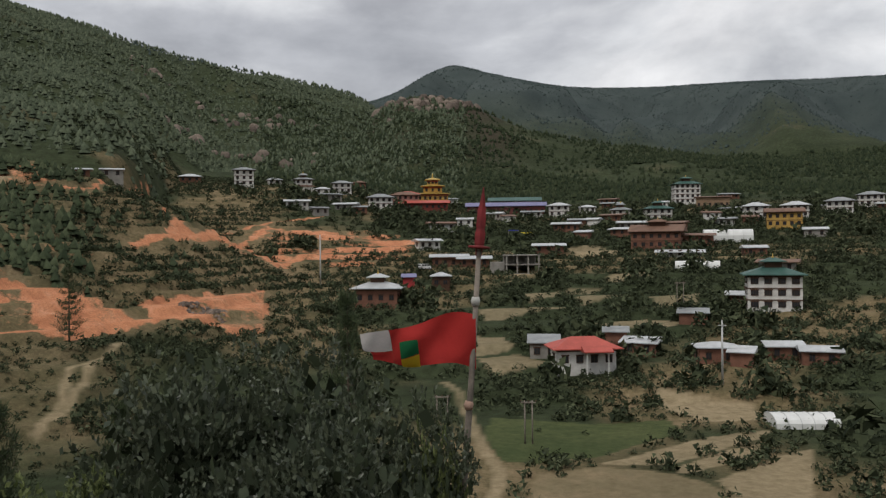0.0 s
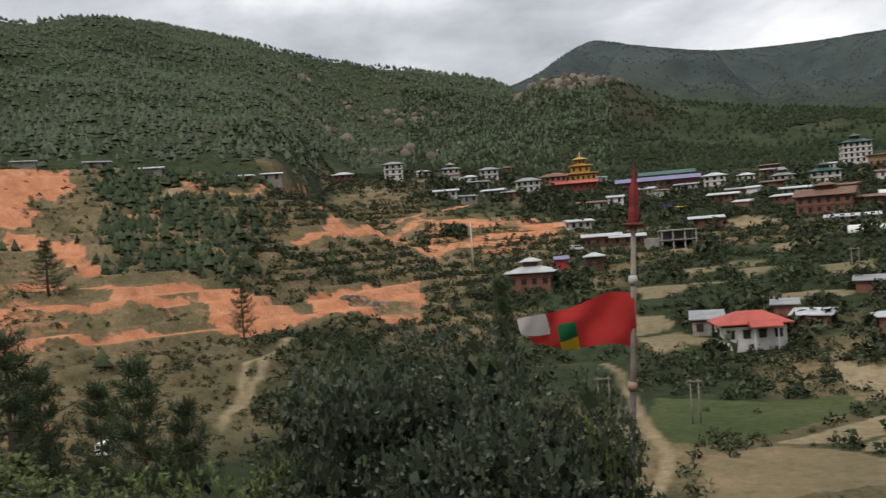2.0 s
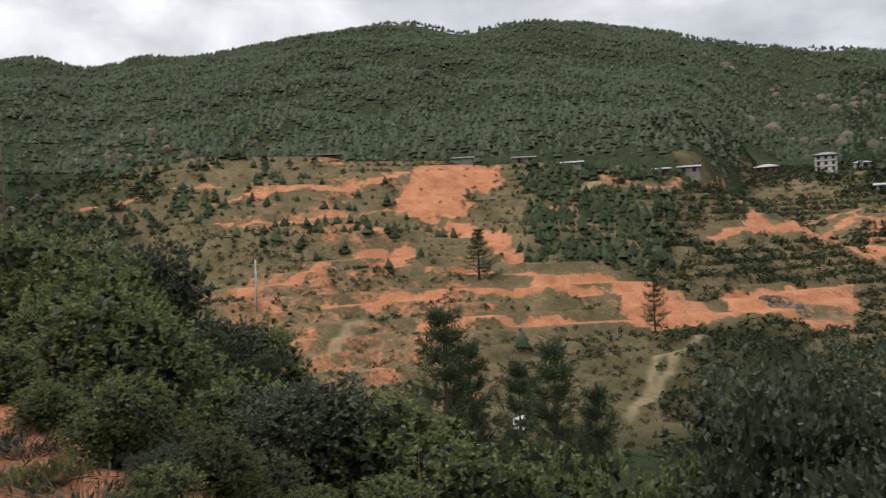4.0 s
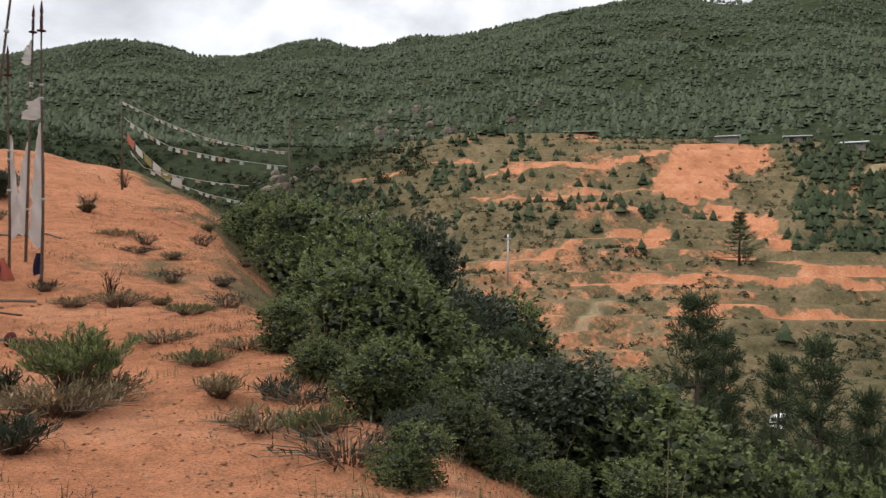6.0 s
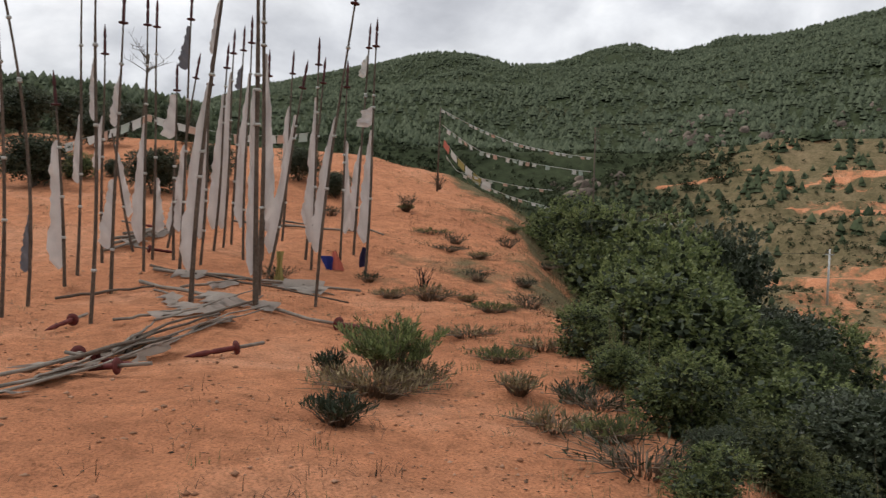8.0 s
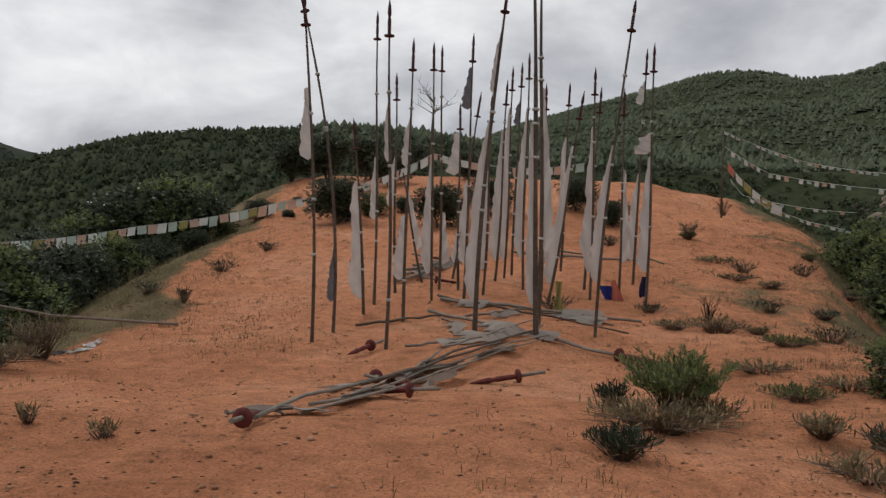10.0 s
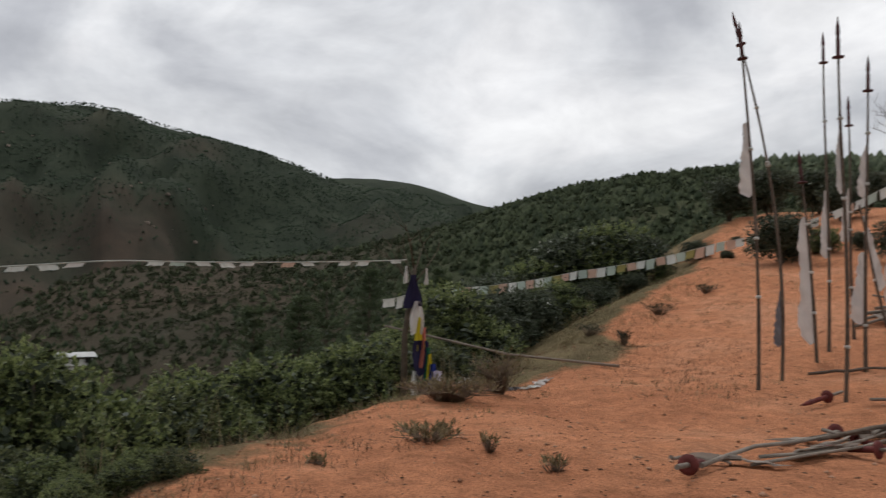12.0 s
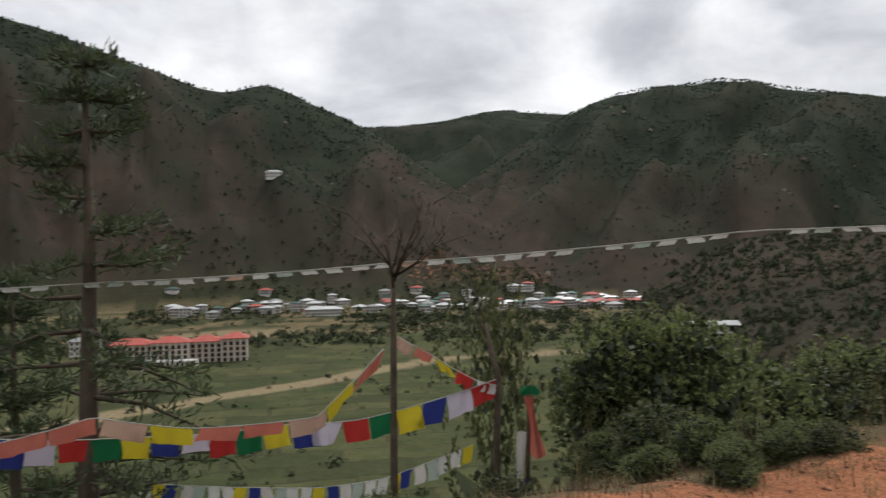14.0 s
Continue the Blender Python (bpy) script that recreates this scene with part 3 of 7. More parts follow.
def make_bush(seed, name, n, leaf, width, material, label):
    """A bush one metre high: stems and a leafy crown."""
    rng = np.random.default_rng(seed)
    ob = tagged(new(name), label, "bush")
    p, d, cen, rad = lumpy(rng, n // 9, 16)
    shoot = d + np.array([0, 0, 0.55]) + 0.35 * rng.normal(size=d.shape)
    shoot /= np.linalg.norm(shoot, axis=1)[:, None]
    step = np.tile(np.linspace(-0.4, 2.0, 9), len(p))[:, None]
    p, shoot = np.repeat(p, 9, 0), np.repeat(shoot, 9, 0)
    p = p + shoot * step * leaf * 0.9 + rng.normal(size=p.shape) * leaf * 0.10
    v, f = leaves_at(rng, p, shoot, leaf, width, 0.75)
    tagged(part("crown", mesh_of("crown", v, f, material), material, ob), kind="stuff")
    # darker leaves at the lump centres carry the crown's inner shade as colour
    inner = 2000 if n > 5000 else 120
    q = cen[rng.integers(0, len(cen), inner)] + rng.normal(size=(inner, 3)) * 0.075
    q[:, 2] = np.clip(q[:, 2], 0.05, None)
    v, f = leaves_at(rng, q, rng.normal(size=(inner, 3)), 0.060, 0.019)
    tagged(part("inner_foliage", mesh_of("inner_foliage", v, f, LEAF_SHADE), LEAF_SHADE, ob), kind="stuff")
    for k in range(4):
        bm = bmesh.new()
        c = cen[k]
        tube(bm, [(0.03 * math.cos(k * 1.6), 0.03 * math.sin(k * 1.6), -0.25), (c[0] * 0.35, c[1] * 0.35, 0.2), tuple(c)], [0.022, 0.016, 0.006], 6)
        part("stem", bm, BARK, ob)
    return ob


def make_pine(seed, name, label, whorls=14, per=6, droop=0.10, gaps=0.12, reach=0.33, tuft=0.050):
    """A young pine one metre high: trunk, limbs and needle tufts."""
    rng = np.random.default_rng(seed)
    ob = tagged(new(name), label, "tree")
    bm = bmesh.new()
    tube(bm, [(0, 0, -0.12), (0.004, 0.003, 0.3), (-0.003, 0.004, 0.65), (0, 0, 1.0)], [0.020, 0.016, 0.010, 0.003], 7)
    part("trunk", bm, BARK, ob)
    limbs, at, out = bmesh.new(), [], []
    for w in range(whorls):
        h = 0.12 + 0.86 * w / (whorls - 1)
        far = reach * (1 - 0.86 * (w / (whorls - 1)) ** 1.15)
        for k in range(per):
            if rng.random() < gaps:
                continue
            a = rng.uniform(0, 2 * math.pi)
            ln = far * rng.uniform(0.6, 1.15)
            tip = Vector((math.cos(a) * ln, math.sin(a) * ln, h + ln * rng.uniform(0.05, 0.5) - droop * ln))
            mid = Vector((tip.x * 0.5, tip.y * 0.5, h - 0.02))
            tube(limbs, [(0, 0, h - 0.015), tuple(mid), tuple(tip)], [0.005, 0.003, 0.001], 4)
            for s in np.linspace(0.25, 1.0, 13):
                q = mid.lerp(tip, (s - 0.5) / 0.5) if s > 0.5 else Vector((0, 0, h)).lerp(mid, s * 2)
                for _ in range(9):
                    at.append((q.x + rng.normal() * 0.012, q.y + rng.normal() * 0.012, q.z + rng.normal() * 0.008))
                    out.append((math.cos(a) * 0.7, math.sin(a) * 0.7, 0.6))
    tagged(part("limb_whorl", limbs, BARK, ob), kind="stuff")
    v, f = leaves_at(rng, np.array(at), np.array(out), tuft * 0.85, 0.0022, 0.8)
    tagged(part("needles", mesh_of("needles", v, f, NEEDLE), NEEDLE, ob), kind="stuff")
    return ob


def put(proto, az, r, top=None, high=None, wide=1.0, turn=0.0, label="", sink=0.12, group=""):
    """A copy of a one-metre plant at a bearing and distance; top: height angle of its crown; wide: metres across."""
    p = spot(az, r)
    h = high if high else max(EYE + r * math.tan(radians(top)) - p.z + sink, 0.4)
    wide = min(wide, 1.3 * h) if "pine" not in proto.name else wide
    m = Matrix.Translation(p - Vector((0, 0, sink))) @ Matrix.Rotation(turn, 4, 'Z') @ Matrix.Diagonal((wide, wide, h, 1))
    ob = copy_thing(proto, m)
    return tagged(ob, label, "", group)


def drop(proto):
    """Removes a pattern plant that itself stands nowhere."""
    for o in (*proto.children_recursive, proto):
        bpy.data.objects.remove(o)


dark_a = make_bush(1, "bush", 27000, 0.0150, 0.0048, LEAF_DARK, "dense dark evergreen bush with small glossy leaves")
dark_b = make_bush(2, "bush", 13000, 0.026, 0.0080, LEAF_DARK, "dark green bush on the steep hillside")
green_a = make_bush(3, "bush", 13000, 0.030, 0.0094, LEAF_GREEN, "fresh green leafy bush on the slope below the hilltop")
green_b = make_bush(4, "bush", 13000, 0.027, 0.0088, LEAF_GREEN, "green leafy bush among tangled scrub")
olive_a = make_bush(5, "bush", 12000, 0.030, 0.0060, LEAF_OLIVE, "olive green shrub with dry twigs")
thin_a = make_bush(6, "small_tree", 2600, 0.040, 0.0095, LEAF_OLIVE, "small tree with thin leafy crown below the flags")
pine_a = make_pine(11, "pine_tree", "young green pine tree on the hillside")
pine_b = make_pine(12, "pine_tree", "slender dark pine sapling in the scrub", 13, 5, 0.05, 0.15, 0.26)
pine_c = make_pine(13, "pine_tree", "tall sparse pine with dark trunk and bare lower limbs", 17, 4, 0.42, 0.25, 0.34, 0.026)

# bushes round the hilltop, by bearing, distance, height angle of the top, width
put(dark_a, 10.2, 9.4, -3.6, wide=3.9, turn=0.4)
put(dark_b, 15.5, 9.6, -6.5, wide=3.0, turn=2.0)
put(dark_a, 4.6, 9.2, -6.8, wide=2.6, turn=4.0)
put(dark_b, 8.8, 7.6, -10.5, wide=2.4, turn=5.2)
put(green_b, 0.6, 9.0, -11.8, wide=1.3, turn=1.0, label="yellow-green shrub beside the tall flag pole")
put(olive_a, -0.3, 8.0, -15.6, wide=1.2, turn=2.0)
put(green_b, 21.5, 10.0, -12.6, wide=2.2, turn=0.2)
for k, (az, r, top, wide) in enumerate([(27, 11, -13.5, 2.6), (32.5, 10.0, -13.2, 2.4), (37.5, 9.5, -12.0, 2.6), (43, 10.5, -8.6, 3.0), (47.5, 10.2, -7.4, 2.8),
                                        (51.5, 11.5, -7.0, 3.0), (55.5, 14, -5.6, 3.2), (41, 8.0, -14.5, 2.0), (47, 7.2, -14.6, 1.8), (52, 7.0, -13.2, 1.8),
                                        (59.5, 13.5, -0.9, 3.4), (63, 15.5, -1.6, 3.2), (57.0, 9.6, -9.0, 2.0), (61.5, 9.8, -8.4, 1.8), (65, 12.5, -6.2, 1.8), (55.5, 7.4, -10.6, 1.9), (59.2, 8.2, -9.6, 1.8), (51.5, 6.6, -13.4, 1.6), (63.6, 10.6, -7.6, 1.6), (56.8, 6.4, -13.8, 1.3), (48.0, 6.6, -15.0, 1.4)]):
    put((green_a, green_b, green_b, green_a, dark_b)[k % 5], az, r, top, wide=wide, turn=1.3 * k)
for k, (az, r, top, wide) in enumerate([(61, 22, 2.6, 4.5), (57.5, 24, 2.3, 4.2), (64.8, 24, 2.9, 3.6), (60.5, 19, 0.8, 3.6), (53.2, 30, -3.0, 5.0), (50.5, 34, -3.6, 5.0),
                                        (67.0, 27, 3.4, 3.2)]):
    put((green_a, dark_b, green_b)[k % 3], az, r, top, wide=wide, turn=0.9 * k)
# shrubs that spill over the rim of the bare earth
for k, (az, r) in enumerate([(56.9, 5.4), (53.7, 6.9), (50.6, 29.0), (58.5, 7.1), (54.9, 24.5), (63.2, 8.6), (60.2, 12.4), (50.8, 7.6), (47.8, 28.6), (65.6, 10.4)]):
    put((green_b, olive_a, green_a)[k % 3], az, r, high=0.55 + 0.45 * ((k * 0.618) % 1), wide=1.0 + 0.6 * ((k * 0.37) % 1), turn=1.7 * k, label="low leafy shrub on the rim of the bare earth")
# dark trees on the slope behind the rim
for k, (az, top) in enumerate([(114.5, 4.2), (112.3, 4.7), (110.1, 3.9), (106.7, 3.4), (116.9, 2.2), (119.2, 1.2), (121.5, 0.6), (123.4, 0.4), (104.8, 2.7)]):
    put((dark_b, green_b, dark_b)[k % 3], az, 29.0 - 0.2 * k, top, wide=4.8, turn=2.3 * k)
# behind and left of the flag poles
for k, (az, r, top, wide) in enumerate([(104.2, 31, 2.8, 3.2), (106.5, 29, 2.2, 3.4), (108.6, 28, 1.7, 3.4), (110.8, 27, 1.2, 3.4), (113, 26, 0.9, 3.4), (115.5, 25, 0.7, 3.4), (118, 23, 0.2, 3.4),
                                        (120, 22, 0.6, 4.0), (122.5, 20, 0.4, 3.6), (126.3, 17, -2.6, 3.2), (129, 15.5, -3.4, 2.8), (124.2, 15.5, -2.6, 2.4),
                                        (132, 15.5, -4.2, 3.0), (135.5, 14.5, -4.6, 2.6), (139.5, 13, -5.4, 2.6), (143.6, 12.0, -5.4, 2.6), (147.2, 11, -4.8, 2.4),
                                        (149.6, 9.6, -3.4, 2.2), (153.2, 9.4, -3.7, 1.8), (150.8, 7.6, -9.0, 1.6), (148.2, 7.0, -10.4, 1.7),
                                        (145.6, 8.4, -10.6, 1.6), (154.6, 8.2, -11.6, 1.2), (148.5, 7.0, -11.2, 1.5), (151.8, 6.6, -13.0, 1.3), (143.0, 7.4, -12.0, 1.2), (147.0, 6.2, -14.2, 1.1)]):
    put((green_a, green_b, green_b, olive_a)[k % 4] if r < 20 else (dark_b, dark_a, green_b)[k % 3], az, r, top, wide=wide, turn=2.1 * k)
for k, (az, r, top, wide) in enumerate([(162, 8.5, -14.0, 1.2), (170, 9.5, -15.5, 1.3), (175, 12, -14.5, 1.5), (143.5, 6.9, -13.2, 1.0), (140.5, 7.0, -13.4, 0.9), (146.5, 6.6, -14.0, 0.9)]):
    put((olive_a, green_b)[k % 2], az, r, top, wide=wide, turn=2.1 * k)
# dark bushes between and behind the poles
for k, (az, top) in enumerate([(101.0, 3.4), (99.1, 4.2), (96.9, 3.9), (94.8, 2.5), (102.9, 3.0)]):
    put((dark_b, green_b)[k % 2], az, 27.0 + 0.4 * k, top, wide=3.0, turn=1.9 * k)
for az, r, high, wide in [(94.5, 25, 1.5, 2.6), (91.0, 27, 1.4, 2.0), (101.5, 26, 1.7, 3.0), (99.5, 39, 2.2, 3.6), (102.2, 37, 2.2, 3.6), (96.5, 41, 2.0, 3.4), (104.6, 37, 2.0, 3.4), (92.8, 36, 1.4, 2.4), (85.2, 28, 1.3, 1.8), (82.8, 26, 1.0, 1.4), (98, 34, 1.6, 2.8)]:
    put(dark_b, az, r, high=high, wide=wide, turn=az)
# pines
for az, r, top, wide in [(38.0, 21, -4.0, 3.6), (30.6, 23, -6.6, 3.6), (23.8, 158, -1.0, 5.5), (35.4, 171, 1.5, 9.0), (53.6, 26, -4.6, 3.6), (28, 24, -9.5, 3.0), (6.2, 64, -3.4, 6.0),
                         (36.4, 22, -6.4, 3.0), (33.0, 26, -7.8, 3.2), (17.5, 27, -9.8, 3.0), (50.0, 28, -6.4, 3.4), (21.0, 30, -10.0, 3.2)]:
    put(pine_a, az, r, top, wide=wide * 1.7, turn=az)
for k in range(8):
    az, r = 119 + 20 * ((k * 0.618) % 1), 30 + 45 * ((k * 0.377) % 1)
    top = 1.9 - 3.6 * smooth(118, 142, az) + 1.6 * ((k * 0.73) % 1) - 1.0
    put((pine_a, pine_b)[k % 2], az, r, float(top), wide=8.0, turn=k)
put(pine_c, 188.3, 11.8, 13.4, wide=8.5, turn=0.7)
put(thin_a, 162.3, 13.0, -2.0, high=4.4, wide=1.9, turn=0.3)
put(pine_b, 192.5, 13.0, -1.0, wide=6.0, turn=2.3)
for proto in (dark_a, dark_b, green_a, green_b, olive_a, thin_a, pine_a, pine_b, pine_c):
    drop(proto)


# ---------------------------------------------------------------- woods and scrub, too many to count
def conifers(rng, x, y, z, high, skirts=((0.0, 0.60, 0.46), (0.30, 0.92, 0.33))):
    """Many small pointed trees: two ragged skirts each."""
    n, k = len(x), 5
    ang = np.linspace(0, 2 * math.pi, k, endpoint=False)[None] + rng.uniform(0, 6.3, (n, 1))
    verts, faces = [], []
    base = 0
    for lo, hi, wd in skirts:
        rad = wd * high[:, None] * rng.uniform(0.6, 1.25, (n, k))
        ring = np.stack([x[:, None] + rad * np.cos(ang), y[:, None] + rad * np.sin(ang), z[:, None] + high[:, None] * (lo + rng.uniform(-0.05, 0.12, (n, k)))], -1)
        tip = np.stack([x + rng.normal(size=n) * 0.04 * high, y + rng.normal(size=n) * 0.04 * high, z + high * hi], -1)[:, None]
        verts.append(np.concatenate([ring, tip], 1))
    v = np.concatenate(verts, 1)
    f = [(q * (k + 1) + i, q * (k + 1) + (i + 1) % k, q * (k + 1) + k) for q in range(len(skirts)) for i in range(k)]
    faces = (np.arange(n)[:, None, None] * (len(skirts) * (k + 1)) + np.array(f)[None]).reshape(-1, 3)
    return v.reshape(-1, 3), faces


def shrubs(rng, x, y, z, high, wide, tris=36):
    """Many leafy clumps: ragged triangles scattered over an uneven dome."""
    n = len(x)
    d = rng.normal(size=(n, tris, 3))
    d /= np.linalg.norm(d, axis=2)[:, :, None]
    d[:, :, 2] = np.abs(d[:, :, 2]) * 1.0
    c = d * rng.uniform(0.45, 1.0, (n, tris, 1)) * np.stack([wide * 0.5, wide * 0.5, high * 0.92], -1)[:, None]
    c = c + np.stack([x, y, z], -1)[:, None]
    size = (0.25 * np.minimum(high, wide))[:, None, None, None]
    v = c[:, :, None, :] + rng.uniform(-1, 1, (n, tris, 3, 3)) * size
    return v.reshape(-1, 3), np.arange(n * tris * 3).reshape(-1, 3)


def scatter(rng, n, az0, az1, r0, r1):
    az = rng.uniform(az0, az1, n)
    r = np.sqrt(rng.uniform(r0 * r0, r1 * r1, n))
    a = np.radians(az)
    x, y = -r * np.sin(a), r * np.cos(a)
    return az, r, x, y


def open_ground(az, r):
    """0 where a track, path or field keeps plants away."""
    free = np.ones(np.shape(az))
    for pts, width in ROADS + VILLAGE_ROADS + FOOTPATHS:
        free = free * (1 - along(az, r, pts, width * 1.3))
    for pts in CUT_AREAS + STRAW_FIELDS + UPPER_FIELDS + STUBBLE + CROP:
        free = free * (1 - 0.97 * within(az, r, pts))
    return free


def wood(name, label, n, az0, az1, r0, r1, tall, keep, seed, category="forest", material=None):
    rng = np.random.default_rng(seed)
    az, r, x, y = scatter(rng, n, az0, az1, r0, r1)
    ok = rng.random(n) < keep(az, r, x, y)
    x, y = x[ok], y[ok]
    v, f = conifers(rng, x, y, height(x, y) - 0.4, tall * rng.uniform(0.55, 1.3, len(x)), *([((0.0, 0.85, 0.45),)] if material in (SOUTH_TREE, HAZE_TREE) else []))
    return tagged(new(name, mesh_of(name, v, f, material or FAR_TREE)), label, category, kind="stuff")


def scrub(name, label, n, az0, az1, r0, r1, tall, keep, seed, material=None, tris=36):
    rng = np.random.default_rng(seed)
    az, r, x, y = scatter(rng, n, az0, az1, r0, r1)
    ok = rng.random(n) < keep(az, r, x, y)
    x, y = x[ok], y[ok]
    h = tall * rng.uniform(0.4, 1.4, len(x))
    v, f = shrubs(rng, x, y, height(x, y) - 0.15, h, h * rng.uniform(1.0, 1.9, len(x)), tris)
    return tagged(new(name, mesh_of(name, v, f, material or SCRUB)), label, "scrub", kind="stuff")


wood("forest", "dense green pine forest on the long ridge", 64000, -2, 104, 315, 1080, 4.2,
     lambda az, r, x, y: np.clip(0.95 + 2.2 * fbm(x, y, 120, 4, 41), 0.25, 1) * np.where(az < 18, r > 530, 1) * smooth(300, 340, r), 51)
wood("forest", "dark pine forest on the rocky hill above the village", 24000, -34, 12, 470, 900, 3.9,
     lambda az, r, x, y: np.clip(0.75 + 2.6 * fbm(x, y, 90, 4, 42), 0.12, 1), 52, "forest", HILL_TREE)
wood("forest", "pine trees on the hill behind the flag poles", 19000, 72, 158, 80, 430, 2.7,
     lambda az, r, x, y: np.clip(0.75 + 2.6 * fbm(x, y, 60, 4, 43), 0.1, 1) * (1 - 0.75 * smooth(128, 140, az)), 53, "forest", HILL_TREE)
wood("forest", "forest on the far northern mountains, blue haze in its colour", 26000, -34, 20, 1000, 2600, 3.6,
     lambda az, r, x, y: np.clip(0.8 + 2.0 * fbm(x, y, 300, 4, 44), 0.1, 1), 54, "forest", HAZE_TREE)
wood("forest", "dark forest on the mountains across the river", 60000, 116, 200, 1000, 2100, 4.6,
     lambda az, r, x, y: np.clip(smooth(-20, 200, height(x, y, False)) - 4.5 * gullies(az, r, x, y) + 0.8 * fbm(x, y, 260, 4, 45), 0.10, 1), 55, "forest", SOUTH_TREE)
wood("forest", "blue-green forest on the farthest saddle", 14000, 148, 178, 2400, 3480, 5, lambda az, r, x, y: np.clip(0.9 + 1.5 * fbm(x, y, 300, 4, 44), 0.1, 1), 56, "forest", SOUTH_TREE)
scrub("scrub", "dark green scrub and hedges over the farmland", 30000, -34, 24, 62, 470, 1.7,
      lambda az, r, x, y: np.clip(0.50 + 3.2 * fbm(x, y, 40, 4, 46) + 0.55 * riser(x, y, height(x, y)), 0, 1) * open_ground(az, r), 61)
scrub("scrub", "low bushes and young pines on the red terraced slope", 17000, 14, 70, 100, 290, 0.9,
      lambda az, r, x, y: np.clip(0.30 + 2.2 * fbm(x, y, 40, 4, 47) + 0.45 * riser(x, y, 0), 0.05, 1) * open_ground(az, r), 62)
wood("young_pines", "young pines in rows on the red slope", 2300, 16, 70, 130, 300, 3.0,
     lambda az, r, x, y: np.clip(0.30 + 3.4 * fbm(x, y, 50, 3, 48), 0.02, 1) * open_ground(az, r), 63, "trees", YOUNG_PINE)
wood("young_pines", "dense young pines on the green knoll", 800, 22, 33, 180, 262, 3.2,
     lambda az, r, x, y: np.clip(0.85 + 2 * fbm(x, y, 30, 3, 49), 0, 1) * open_ground(az, r) * smooth(22, 24, az) * (1 - smooth(31, 33, az)), 64, "trees", YOUNG_PINE)
scrub("scrub", "small trees between the fields and houses", 1500, -34, 14, 120, 450, 4.2,
      lambda az, r, x, y: np.clip(0.35 + 3.4 * fbm(x, y, 55, 4, 57) + 0.3 * smooth(-12, 2, az) * smooth(190, 230, r), 0, 1) * open_ground(az, r), 71, None, 70)
scrub("scrub", "tangled bushes in the gully below the hilltop", 2600, -34, 72, 12, 62, 1.5,
      lambda az, r, x, y: smooth(0, 5, y - 2.6 - right_edge(-x)) * np.clip(0.6 + 2.0 * fbm(x, y, 14, 3, 50), 0.05, 1), 65, None, 90)
scrub("scrub", "bushes on the slope above the river valley", 10000, 104, 200, 14, 420, 1.9,
      lambda az, r, x, y: smooth(0, 6, -y - 2.5 - left_edge(-x)) * np.where(height(x, y, False) > -52, 1, 0.06) * np.clip(0.55 + 2.0 * fbm(x, y, 20, 3, 51), 0.05, 1), 66, None, 60)
scrub("scrub", "low dense scrub on the brown knoll above the fields", 16000, 124, 162, 50, 440, 1.1,
      lambda az, r, x, y: np.where(height(x, y, False) > -53, 1, 0.02) * np.clip(0.5 + 2.6 * fbm(x, y, 30, 4, 58), 0.08, 1), 72, None, 24)
scrub("scrub", "hedges along the field edges on the river flat", 9000, 140, 200, 190, 640, 1.4,
      lambda az, r, x, y: np.where((np.minimum((x / 34 + 0.5 * np.floor(y / 16)) % 1 * 34, (y / 16) % 1 * 16) < 1.6) & (height(x, y, False) < -50), np.clip(0.5 + 2 * fbm(x, y, 60, 3, 59), 0, 1), 0), 73, None, 20)
scrub("scrub", "hedges and small trees between fields and river", 3600, 130, 200, 190, 980, 3.4,
      lambda az, r, x, y: np.clip(0.9 * smooth(0.0, 0.16, fbm(x, y, 90, 4, 52)) * smooth(300, 420, r) + 0.04, 0, 1), 67)
scrub("scrub", "thick scrub in the valley behind the hill", 4500, 56, 104, 48, 330, 2.2,
      lambda az, r, x, y: smooth(0, 6, np.abs(y) - 14) * np.clip(0.75 + 2.0 * fbm(x, y, 30, 3, 53), 0.1, 1), 68)
scrub("scrub", "dark riverside trees below the town", 2600, 148, 192, 560, 800, 4.5,
      lambda az, r, x, y: np.clip(0.45 + 3.0 * fbm(x, y, 70, 4, 54), 0.0, 1), 69)
scrub("scrub", "dark trees between the town houses", 2600, 148, 186, 820, 1080, 5.0,
      lambda az, r, x, y: np.clip(0.4 + 3.0 * fbm(x, y, 70, 4, 55), 0.0, 1), 70)

# ---------------------------------------------------------------- prayer poles and flags on the hilltop
POLE = Mat("weathered_pole_wood", 0.85, 0, 0.25)
POLE.color(POLE.mix(1.0, POLE.ramp(POLE.noise(1.5, 4), [(0.3, (0.080, 0.056, 0.042)), (0.7, (0.185, 0.145, 0.112))]),
                    POLE.ramp(POLE.noise(22, 4), [(0.35, 0.6), (0.65, 1.1)]), 'MULTIPLY')).bump(POLE.noise(30, 4), 0.4, 0.01)
POLE = POLE.m
GREY_POLE = simple("silvery_weathered_pole", (0.24, 0.205, 0.17), 0.9, scale=3, vary=0.35, bump=0.008)
FINIAL = simple("dark_maroon_paint", (0.085, 0.030, 0.030), 0.7, scale=9, vary=0.35)
OLD_RED = simple("weathered_maroon_paint", (0.13, 0.030, 0.026), 0.75, scale=9, vary=0.35)
RED_PAINT = simple("worn_red_paint", (0.21, 0.028, 0.030), 0.65, scale=7, vary=0.35)


